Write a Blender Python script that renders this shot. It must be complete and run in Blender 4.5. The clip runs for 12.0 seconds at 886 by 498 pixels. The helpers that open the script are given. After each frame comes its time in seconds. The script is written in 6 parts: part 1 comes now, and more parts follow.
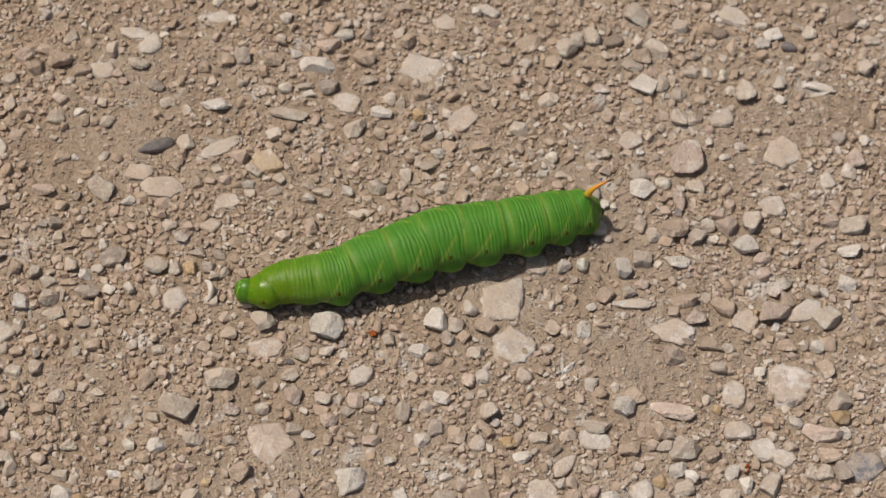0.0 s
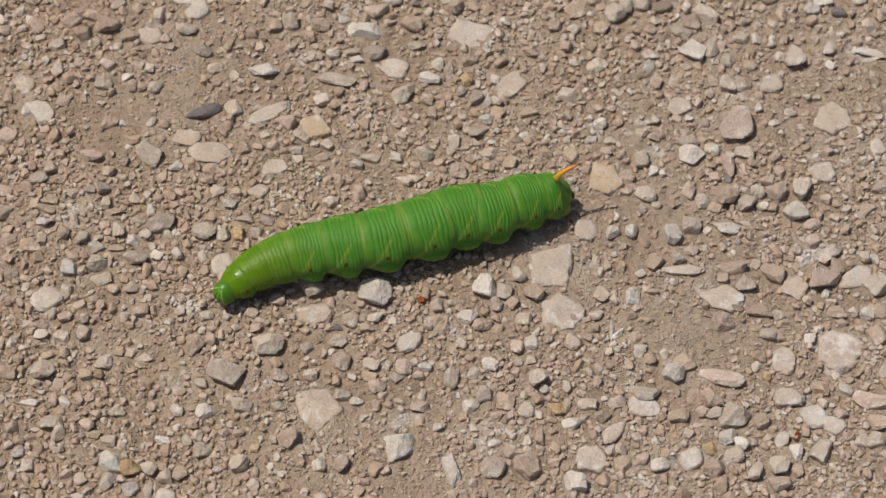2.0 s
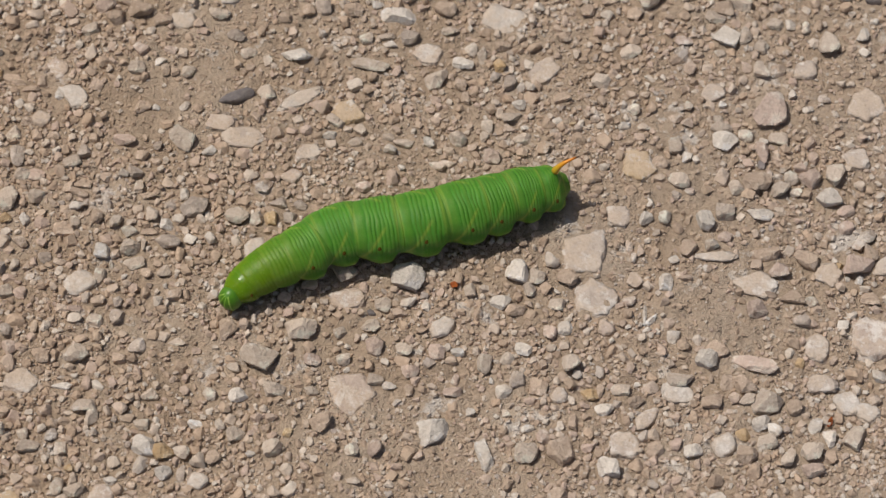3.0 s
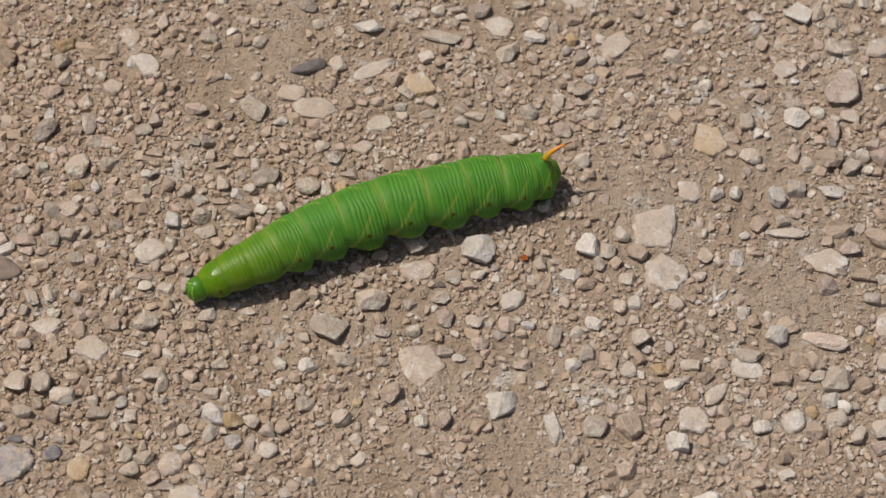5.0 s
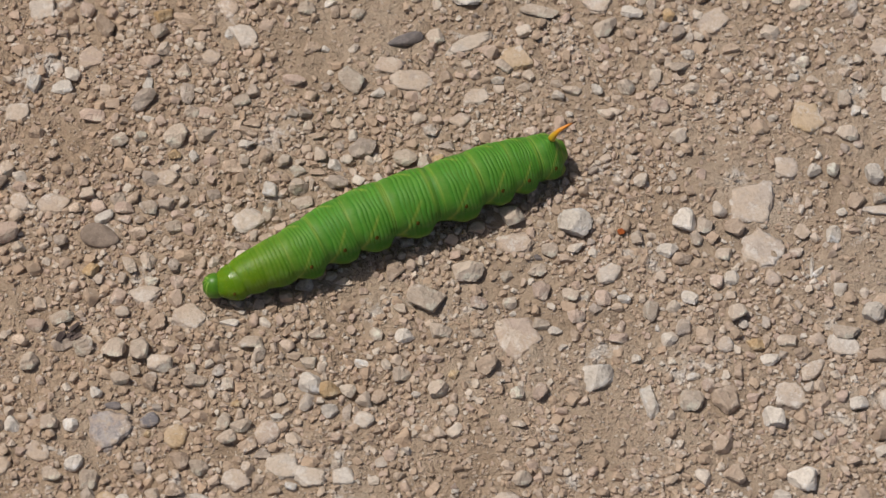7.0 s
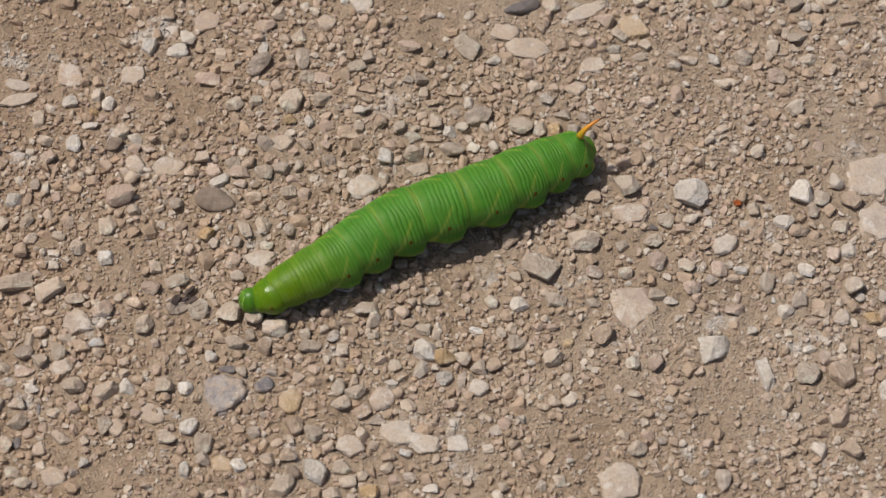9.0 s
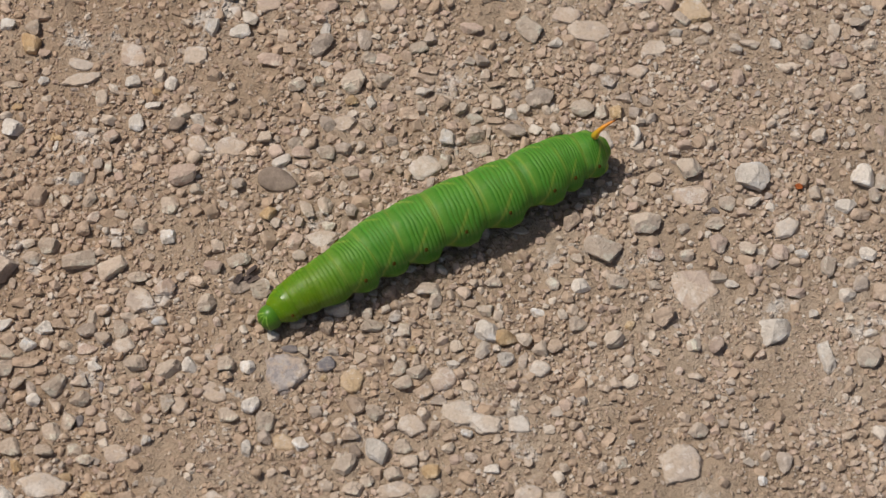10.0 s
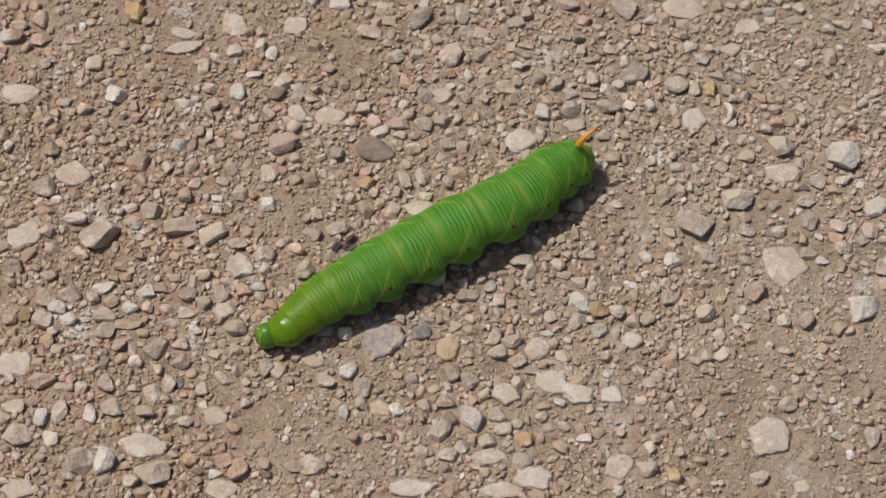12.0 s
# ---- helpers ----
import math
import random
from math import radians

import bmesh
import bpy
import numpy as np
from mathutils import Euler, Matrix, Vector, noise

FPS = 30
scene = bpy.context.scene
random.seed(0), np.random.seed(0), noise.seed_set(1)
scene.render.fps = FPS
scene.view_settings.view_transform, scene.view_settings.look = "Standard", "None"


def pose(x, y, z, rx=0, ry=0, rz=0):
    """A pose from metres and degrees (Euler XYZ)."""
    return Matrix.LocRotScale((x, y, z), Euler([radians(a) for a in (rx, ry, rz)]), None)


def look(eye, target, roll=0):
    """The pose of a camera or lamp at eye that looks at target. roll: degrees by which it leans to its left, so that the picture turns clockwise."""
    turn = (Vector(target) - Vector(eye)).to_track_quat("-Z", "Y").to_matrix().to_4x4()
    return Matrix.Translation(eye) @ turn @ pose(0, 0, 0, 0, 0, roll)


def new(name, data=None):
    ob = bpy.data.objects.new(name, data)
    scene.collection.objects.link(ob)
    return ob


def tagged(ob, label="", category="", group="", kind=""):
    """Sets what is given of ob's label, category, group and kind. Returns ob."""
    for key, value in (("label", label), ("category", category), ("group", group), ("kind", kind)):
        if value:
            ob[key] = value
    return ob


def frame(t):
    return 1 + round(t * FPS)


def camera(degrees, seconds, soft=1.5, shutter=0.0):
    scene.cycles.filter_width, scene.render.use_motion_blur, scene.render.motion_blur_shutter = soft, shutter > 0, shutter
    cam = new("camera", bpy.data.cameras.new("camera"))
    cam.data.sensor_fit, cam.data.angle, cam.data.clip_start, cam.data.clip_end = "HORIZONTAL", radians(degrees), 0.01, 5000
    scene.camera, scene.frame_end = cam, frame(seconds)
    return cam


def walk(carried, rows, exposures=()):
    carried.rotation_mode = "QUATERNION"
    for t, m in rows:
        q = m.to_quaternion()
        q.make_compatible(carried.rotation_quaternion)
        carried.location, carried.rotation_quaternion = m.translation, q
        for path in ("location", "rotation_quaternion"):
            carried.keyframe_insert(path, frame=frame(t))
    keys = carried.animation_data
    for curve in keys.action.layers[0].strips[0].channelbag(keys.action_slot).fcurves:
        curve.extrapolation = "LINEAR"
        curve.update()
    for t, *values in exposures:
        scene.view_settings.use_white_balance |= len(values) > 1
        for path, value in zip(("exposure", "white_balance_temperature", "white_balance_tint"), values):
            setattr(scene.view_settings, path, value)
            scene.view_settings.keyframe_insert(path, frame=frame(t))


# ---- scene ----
cam = camera(18.0, 12.0, soft=1.4)
cam.data.dof.use_dof = True
cam.data.dof.focus_distance = 0.55
cam.data.dof.aperture_fstop = 26
walk(cam, [
    (0, look((0.00920, -0.23266, 0.49429), (0.03364, 0.04339, 0.0), 7.04)),
    (0.5, look((0.00787, -0.23308, 0.49286), (0.03142, 0.04143, 0.0), 6.87)),
    (1, look((0.00849, -0.23238, 0.49231), (0.02915, 0.03915, 0.0), 6.38)),
    (1.5, look((0.00834, -0.23283, 0.49206), (0.02694, 0.03709, 0.0), 6.02)),
    (2, look((0.00689, -0.23293, 0.49203), (0.02406, 0.03506, 0.0), 5.86)),
    (2.5, look((0.00523, -0.23370, 0.49139), (0.02099, 0.03328, 0.0), 5.70)),
    (3, look((0.00453, -0.23429, 0.49084), (0.01754, 0.03137, 0.0), 5.33)),
    (5, look((-0.00301, -0.23649, 0.48935), (0.00380, 0.02430, 0.0), 4.91)),
    (5.5, look((-0.00513, -0.23705, 0.48929), (-0.00042, 0.02254, 0.0), 4.66)),
    (6, look((-0.00515, -0.23899, 0.48823), (-0.00515, 0.02060, 0.0), 3.85)),
    (6.5, look((-0.00832, -0.23984, 0.48825), (-0.00975, 0.01866, 0.0), 3.77)),
    (7, look((-0.01175, -0.24164, 0.48719), (-0.01492, 0.01666, 0.0), 3.61)),
    (9, look((-0.02383, -0.24285, 0.48475), (-0.03689, 0.00752, 0.0), 2.38)),
    (9.5, look((-0.02675, -0.24539, 0.48299), (-0.04247, 0.00495, 0.0), 2.02)),
    (10, look((-0.02957, -0.24636, 0.48425), (-0.04844, 0.00218, 0.0), 1.58)),
    (10.5, look((-0.03307, -0.24768, 0.48630), (-0.05364, -0.00035, 0.0), 1.49)),
    (11, look((-0.03564, -0.25165, 0.48635), (-0.05842, -0.00275, 0.0), 1.36)),
    (11.5, look((-0.03904, -0.25182, 0.48915), (-0.06232, -0.00457, 0.0), 1.42)),
    (12, look((-0.04145, -0.25203, 0.49231), (-0.06633, -0.00635, 0.0), 1.35)),
], exposures=[(0.0, 0.0, 6665, 10), (1.6, 0.0, 6665, 10), (2.0, 0.0, 6500, 10), (12.0, 0.0, 6500, 10)])

# ---- daylight: high sun, from beyond the head end ----
SUN_FROM = Vector((-0.43, 0.11, 0.895)).normalized()
world = bpy.data.worlds.new("sky")
scene.world = world
world.use_nodes = True
wn = world.node_tree.nodes
sky = wn.new("ShaderNodeTexSky")
sky.sky_type = "NISHITA"
sky.sun_disc = False
sky.dust_density = 4.0
sky.sun_elevation = math.asin(SUN_FROM.z)
sky.sun_rotation = math.atan2(SUN_FROM.x, SUN_FROM.y)
world.node_tree.links.new(sky.outputs[0], wn["Background"].inputs[0])
wn["Background"].inputs[1].default_value = 0.058
sun_data = bpy.data.lights.new("sun", "SUN")
sun_data.energy = 3.25
sun_data.angle = radians(1.2)
sun_data.color = (1.0, 0.95, 0.87)
sun = new("sun", sun_data)
sun.matrix_world = look(SUN_FROM, (0, 0, 0))
scene.view_settings.exposure = 0.0

# ---- materials ----


def shader(name):
    m = bpy.data.materials.new(name)
    m.use_nodes = True
    t = m.node_tree
    return m, t, t.nodes["Principled BSDF"]


def node(t, kind, **values):
    n = t.nodes.new(kind)
    for key, value in values.items():
        n.inputs[key.replace("_", " ")].default_value = value
    return n


def noise_of(t, coord, scale, detail=4.0, rough=0.55):
    n = node(t, "ShaderNodeTexNoise", Scale=scale, Detail=detail, Roughness=rough)
    t.links.new(coord, n.inputs["Vector"])
    return n.outputs["Fac"]


def ramp_of(t, fac, stops):
    n = t.nodes.new("ShaderNodeValToRGB")
    e = n.color_ramp.elements
    while len(e) < len(stops):
        e.new(0.5)
    for k, (p, c) in enumerate(stops):
        e[k].position, e[k].color = p, (*c, 1)
    t.links.new(fac, n.inputs["Fac"])
    return n.outputs["Color"]


def blend(t, how, fac, a, b):
    n = t.nodes.new("ShaderNodeMix")
    n.data_type, n.blend_type = "RGBA", how
    for value, slot in ((fac, n.inputs[0]), (a, n.inputs[6]), (b, n.inputs[7])):
        if isinstance(value, bpy.types.NodeSocket):
            t.links.new(value, slot)
        else:
            slot.default_value = value
    return n.outputs[2]


def maths(t, how, a, b):
    n = t.nodes.new("ShaderNodeMath")
    n.operation = how
    for value, slot in ((a, n.inputs[0]), (b, n.inputs[1])):
        if isinstance(value, bpy.types.NodeSocket):
            t.links.new(value, slot)
        else:
            slot.default_value = value
    return n.outputs[0]


def relief(t, bsdf, height, strength, distance):
    n = node(t, "ShaderNodeBump", Strength=strength, Distance=distance)
    t.links.new(height, n.inputs["Height"])
    t.links.new(n.outputs[0], bsdf.inputs["Normal"])


def earth(t, colour):
    """The path's earth, with a paler, greyer patch in the redder rest, smeared with white lime."""
    where = t.nodes.new("ShaderNodeNewGeometry").outputs["Position"]
    far = t.nodes.new("ShaderNodeVectorMath")
    far.operation = "DISTANCE"
    t.links.new(where, far.inputs[0])
    far.inputs[1].default_value = (0.13, 0.02, 0.0)
    along = t.nodes.new("ShaderNodeMapRange")
    along.inputs[1].default_value, along.inputs[2].default_value = 0.27, 0.05
    t.links.new(maths(t, "ADD", far.outputs["Value"], maths(t, "MULTIPLY", noise_of(t, where, 25, 3), -0.04)), along.inputs[0])
    tint = ramp_of(t, along.outputs[0], [(0.0, (0.912, 0.868, 0.832)), (0.5, (0.935, 0.93, 0.92)), (1.0, (0.94, 0.95, 0.965))])
    colour = blend(t, "MULTIPLY", 1.0, colour, tint)
    lime = ramp_of(t, noise_of(t, where, 85, 9, 0.72), [(0.585, (0, 0, 0)), (0.64, (1, 1, 1))])
    return blend(t, "MIX", maths(t, "MULTIPLY", lime, 0.75), colour, (0.69, 0.635, 0.58, 1))


def soil_material():
    m, t, b = shader("dusty_limestone_soil")
    pos = t.nodes.new("ShaderNodeNewGeometry").outputs["Position"]
    broad = noise_of(t, pos, 45, 4)
    fine = noise_of(t, pos, 900, 5, 0.7)
    base = ramp_of(t, broad, [(0.3, SOIL_DARK), (0.5, SOIL_MID), (0.72, SOIL_PALE)])
    grain = ramp_of(t, fine, [(0.3, (0.66, 0.64, 0.62)), (0.5, (1, 1, 1)), (0.75, (1.15, 1.15, 1.15))])
    colour = blend(t, "MULTIPLY", 0.75, base, grain)
    t.links.new(earth(t, colour), b.inputs["Base Color"])
    b.inputs["Roughness"].default_value = 0.95
    b.inputs["Specular IOR Level"].default_value = 0.2
    relief(t, b, maths(t, "ADD", fine, noise_of(t, pos, 2600, 3, 0.6)), 1.0, 0.0009)
    return m


SOIL_DARK, SOIL_MID, SOIL_PALE = (0.44, 0.325, 0.228), (0.515, 0.395, 0.290), (0.58, 0.465, 0.36)
STONE_TONES = {
    "tan": ((0.45, 0.335, 0.25), (0.54, 0.42, 0.325)),
    "pale": ((0.52, 0.415, 0.33), (0.62, 0.525, 0.435)),
    "pink": ((0.50, 0.375, 0.305), (0.60, 0.47, 0.39)),
    "white": ((0.56, 0.49, 0.42), (0.72, 0.66, 0.59)),
    "slate": ((0.15, 0.13, 0.125), (0.23, 0.205, 0.20)),
    "grey": ((0.39, 0.315, 0.26), (0.50, 0.42, 0.355)),
    "char": ((0.06, 0.045, 0.042), (0.13, 0.095, 0.085)),
    "brown": ((0.19, 0.145, 0.112), (0.27, 0.21, 0.168)),
    "ochre": ((0.47, 0.315, 0.165), (0.56, 0.41, 0.25)),
}
SLAB_TONES = {
    "tan": ((0.42, 0.31, 0.22), (0.50, 0.38, 0.28)),
    "dusty": ((0.45, 0.365, 0.30), (0.55, 0.465, 0.395)),
    "pink": ((0.45, 0.35, 0.285), (0.54, 0.44, 0.37)),
    "chalk": ((0.49, 0.42, 0.36), (0.60, 0.54, 0.48)),
    "slate": ((0.15, 0.14, 0.15), (0.26, 0.24, 0.245)),
    "grey": ((0.26, 0.235, 0.24), (0.38, 0.335, 0.32)),
    "ochre": ((0.46, 0.33, 0.20), (0.55, 0.42, 0.28)),
}


def stone_material(tone):
    low, high = STONE_TONES[tone]
    m, t, b = shader(tone + "_stone")
    where = t.nodes.new("ShaderNodeTexCoord").outputs["Object"]
    pick = maths(t, "ADD", t.nodes.new("ShaderNodeObjectInfo").outputs["Random"], t.nodes.new("ShaderNodeNewGeometry").outputs["Random Per Island"])
    pick = maths(t, "FRACT", pick, 0.0)
    patch = noise_of(t, where, 330, 4, 0.6)
    fine = noise_of(t, where, 1700, 4, 0.7)
    colour = ramp_of(t, patch, [(0.34, low), (0.64, high)])
    vein = ramp_of(t, noise_of(t, where, 260, 7, 0.8), [(0.53, (0, 0, 0)), (0.585, (1, 1, 1))])
    chalk = tuple(min(0.74, v * 1.2 + 0.10) for v in high)
    colour = blend(t, "MIX", maths(t, "MULTIPLY", vein, 0.06 if tone in ("slate", "brown", "char") else 0.75), colour, (*chalk, 1))
    shade = t.nodes.new("ShaderNodeMapRange")
    t.links.new(pick, shade.inputs[0])
    shade.inputs[3].default_value, shade.inputs[4].default_value = 0.84, 1.15
    hue = t.nodes.new("ShaderNodeHueSaturation")
    t.links.new(shade.outputs[0], hue.inputs["Value"])
    t.links.new(colour, hue.inputs["Color"])
    dust = ramp_of(t, noise_of(t, where, 500, 5, 0.7), [(0.46, (0, 0, 0)), (0.62, (1, 1, 1))])
    colour = blend(t, "MIX", maths(t, "MULTIPLY", dust, 0.12 if tone in ("slate", "brown", "char") else 0.28), hue.outputs[0], (*SOIL_MID, 1))
    grit = ramp_of(t, fine, [(0.28, (0.70, 0.68, 0.66)), (0.5, (1, 1, 1)), (0.75, (1.12, 1.12, 1.12))])
    colour = blend(t, "MULTIPLY", 0.7, colour, grit)
    t.links.new(colour if tone in ("slate", "brown", "char", "white") else earth(t, colour), b.inputs["Base Color"])
    b.inputs["Roughness"].default_value = 0.82 if tone in ("slate", "brown") else 0.85
    b.inputs["Specular IOR Level"].default_value = 0.3
    relief(t, b, maths(t, "ADD", noise_of(t, where, 700, 6, 0.7), maths(t, "MULTIPLY", fine, 0.5)), 0.4 if tone in ("slate", "brown") else 0.85, 0.0008)
    return m


def slab_material(tone):
    """Bedded limestone, flecked and veined with white lime, dusted over in places."""
    low, high = SLAB_TONES[tone]
    m, t, b = shader(tone + "_bedded_limestone")
    where = t.nodes.new("ShaderNodeNewGeometry").outputs["Position"]
    patch = noise_of(t, where, 300, 5, 0.65)
    fine = noise_of(t, where, 1700, 4, 0.7)
    colour = ramp_of(t, patch, [(0.32, low), (0.66, high)])
    lime = ramp_of(t, noise_of(t, where, 190, 8, 0.78), [(0.51, (0, 0, 0)), (0.555, (1, 1, 1))])
    colour = blend(t, "MIX", maths(t, "MULTIPLY", lime, 0.3 if tone in ("slate", "grey") else 0.8), colour, (0.65, 0.59, 0.53, 1))
    dust = ramp_of(t, noise_of(t, where, 150, 8, 0.75), [(0.45, (0, 0, 0)), (0.53, (1, 1, 1))])
    colour = blend(t, "MIX", maths(t, "MULTIPLY", dust, 0.55), colour, (*SOIL_MID, 1))
    grit = ramp_of(t, fine, [(0.28, (0.70, 0.68, 0.66)), (0.5, (1, 1, 1)), (0.75, (1.12, 1.12, 1.12))])
    t.links.new(earth(t, blend(t, "MULTIPLY", 0.7, colour, grit)), b.inputs["Base Color"])
    b.inputs["Roughness"].default_value = 0.85
    b.inputs["Specular IOR Level"].default_value = 0.3
    relief(t, b, maths(t, "ADD", patch, maths(t, "MULTIPLY", fine, 0.5)), 0.8, 0.0006)
    return m


def gravel_material():
    m, t, b = shader("mixed_limestone_gravel")
    geo = t.nodes.new("ShaderNodeNewGeometry")
    tone = ramp_of(t, geo.outputs["Random Per Island"], [
        (0.0, (0.42, 0.315, 0.235)), (0.2, (0.48, 0.36, 0.27)), (0.36, (0.54, 0.395, 0.285)), (0.46, (0.51, 0.40, 0.32)), (0.58, (0.56, 0.42, 0.345)),
        (0.70, (0.58, 0.465, 0.375)), (0.82, (0.63, 0.53, 0.44)), (0.95, (0.71, 0.64, 0.56)), (1.0, (0.39, 0.325, 0.285))])
    dust = ramp_of(t, noise_of(t, geo.outputs["Position"], 170, 6, 0.7), [(0.42, (0, 0, 0)), (0.62, (1, 1, 1))])
    tone = blend(t, "MIX", maths(t, "MULTIPLY", dust, 0.6), tone, (*SOIL_MID, 1))
    patch = noise_of(t, geo.outputs["Position"], 420, 4, 0.6)
    fine = noise_of(t, geo.outputs["Position"], 1800, 4, 0.7)
    dapple = ramp_of(t, patch, [(0.3, (0.80, 0.78, 0.76)), (0.55, (1, 1, 1)), (0.72, (1.2, 1.2, 1.2))])
    colour = blend(t, "MULTIPLY", 0.8, tone, dapple)
    grit = ramp_of(t, fine, [(0.28, (0.72, 0.70, 0.68)), (0.5, (1, 1, 1)), (0.75, (1.12, 1.12, 1.12))])
    colour = blend(t, "MULTIPLY", 0.6, colour, grit)
    t.links.new(earth(t, colour), b.inputs["Base Color"])
    b.inputs["Roughness"].default_value = 0.88
    b.inputs["Specular IOR Level"].default_value = 0.25
    relief(t, b, maths(t, "ADD", patch, fine), 0.8, 0.0005)
    return m


def skin_material():
    m, t, b = shader("caterpillar_skin")
    pig = t.nodes.new("ShaderNodeAttribute")
    pig.attribute_name = "pigment"
    split = t.nodes.new("ShaderNodeSeparateColor")
    t.links.new(pig.outputs["Color"], split.inputs[0])
    where = t.nodes.new("ShaderNodeTexCoord").outputs["Object"]
    patch = noise_of(t, where, 300, 3)
    green = ramp_of(t, patch, [(0.3, (0.047, 0.180, 0.014)), (0.7, (0.071, 0.240, 0.024))])
    mottle = ramp_of(t, noise_of(t, where, 190, 3), [(0.35, (0.55, 0.55, 0.55)), (0.6, (1, 1, 1))])
    colour = blend(t, "MIX", maths(t, "MULTIPLY", split.outputs[0], mottle), green, (0.125, 0.215, 0.002, 1))
    blotch = ramp_of(t, noise_of(t, where, 130, 4, 0.6), [(0.36, (0.72, 0.78, 0.7)), (0.56, (1, 1, 1))])
    colour = blend(t, "MULTIPLY", 0.6, colour, blotch)
    bloom = ramp_of(t, noise_of(t, where, 210, 5, 0.65), [(0.54, (0, 0, 0)), (0.70, (1, 1, 1))])
    colour = blend(t, "MIX", maths(t, "MULTIPLY", bloom, 0.30), colour, (0.17, 0.27, 0.09, 1))
    colour = blend(t, "MIX", split.outputs[1], colour, (0.25, 0.33, 0.05, 1))
    dots = t.nodes.new("ShaderNodeTexVoronoi")
    dots.inputs["Scale"].default_value = 1300
    t.links.new(where, dots.inputs["Vector"])
    speck = ramp_of(t, dots.outputs["Distance"], [(0.10, (1, 1, 1)), (0.22, (0, 0, 0))])
    colour = blend(t, "MIX", maths(t, "MULTIPLY", speck, 0.14), colour, (0.30, 0.48, 0.14, 1))
    t.links.new(colour, b.inputs["Base Color"])
    gloss = t.nodes.new("ShaderNodeMapRange")
    t.links.new(split.outputs[0], gloss.inputs[0])
    gloss.inputs[3].default_value, gloss.inputs[4].default_value = 0.55, 0.44
    shiny = t.nodes.new("ShaderNodeMapRange")
    t.links.new(split.outputs[2], shiny.inputs[0])
    shiny.inputs[3].default_value, shiny.inputs[4].default_value = 1.0, 0.42
    t.links.new(maths(t, "MULTIPLY", gloss.outputs[0], shiny.outputs[0]), b.inputs["Roughness"])
    b.inputs["Specular IOR Level"].default_value = 0.22
    b.inputs["Subsurface Weight"].default_value = 0.55
    b.inputs["Subsurface Radius"].default_value = (0.6, 1.0, 0.25)
    b.inputs["Subsurface Scale"].default_value = 0.002
    relief(t, b, maths(t, "ADD", noise_of(t, where, 1500, 3), noise_of(t, where, 500, 3)), 0.25, 0.00025)
    return m


def plain_material(name, low, high, rough, scale=900, bump=0.2):
    m, t, b = shader(name)
    where = t.nodes.new("ShaderNodeTexCoord").outputs["Object"]
    fac = noise_of(t, where, scale, 4)
    t.links.new(ramp_of(t, fac, [(0.3, low), (0.7, high)]), b.inputs["Base Color"])
    b.inputs["Roughness"].default_value = rough
    b.inputs["Specular IOR Level"].default_value = 0.5 if rough < 0.6 else 0.15
    relief(t, b, fac, bump, 0.0002)
    return m


def horn_material():
    m, t, b = shader("orange_horn")
    where = t.nodes.new("ShaderNodeTexCoord").outputs["Object"]
    split = t.nodes.new("ShaderNodeSeparateXYZ")
    t.links.new(where, split.inputs[0])
    along = t.nodes.new("ShaderNodeMapRange")
    along.inputs[1].default_value, along.inputs[2].default_value = -0.0007, -0.0064
    t.links.new(split.outputs[0], along.inputs[0])
    colour = ramp_of(t, along.outputs[0], [(0.0, (0.46, 0.30, 0.015)), (0.10, (0.58, 0.29, 0.012)), (0.3, (0.66, 0.25, 0.008)), (0.60, (0.58, 0.19, 0.008)), (0.76, (0.05, 0.02, 0.008))])
    t.links.new(colour, b.inputs["Base Color"])
    b.inputs["Roughness"].default_value = 0.4
    relief(t, b, noise_of(t, where, 2200, 3), 0.4, 0.0002)
    return m


SOIL = soil_material()
STONE = {tone: stone_material(tone) for tone in STONE_TONES}
SLAB = {tone: slab_material(tone) for tone in SLAB_TONES}
GRAVEL = gravel_material()
SKIN = skin_material()
HEAD = plain_material("glossy_green_head", (0.050, 0.155, 0.004), (0.074, 0.205, 0.007), 0.4)
STRIPE = plain_material("pale_green_stripe", (0.20, 0.36, 0.04), (0.27, 0.44, 0.07), 0.45)
SPIRACLE = plain_material("rust_brown_spiracle", (0.075, 0.05, 0.006), (0.13, 0.075, 0.01), 0.9)
LEG = plain_material("brownish_leg", (0.20, 0.12, 0.03), (0.32, 0.24, 0.06), 0.4)
JAW = plain_material("dark_brown_jaw", (0.03, 0.02, 0.01), (0.08, 0.05, 0.02), 0.35)
FOOT = plain_material("yellow_green_foot", (0.16, 0.26, 0.02), (0.26, 0.34, 0.05), 0.45)
HORN = horn_material()
RUST = plain_material("rust_red_scrap", (0.16, 0.04, 0.012), (0.36, 0.10, 0.025), 0.6, 1500, 0.5)

# ---- the lie of the ground ----
LATTICE = np.random.RandomState(7).rand(8, 256, 256)


def value_noise(x, y, cell, layer):
    """Smooth noise from 0 to 1 with bumps about one cell wide."""
    u, v = np.asarray(x) / cell, np.asarray(y) / cell
    i, j = np.floor(u).astype(int), np.floor(v).astype(int)
    f, g = u - i, v - j
    f, g = f * f * (3 - 2 * f), g * g * (3 - 2 * g)
    n = LATTICE[layer]
    a, b = n[i % 256, j % 256], n[(i + 1) % 256, j % 256]
    c, d = n[i % 256, (j + 1) % 256], n[(i + 1) % 256, (j + 1) % 256]
    return (a * (1 - f) + b * f) * (1 - g) + (c * (1 - f) + d * f) * g


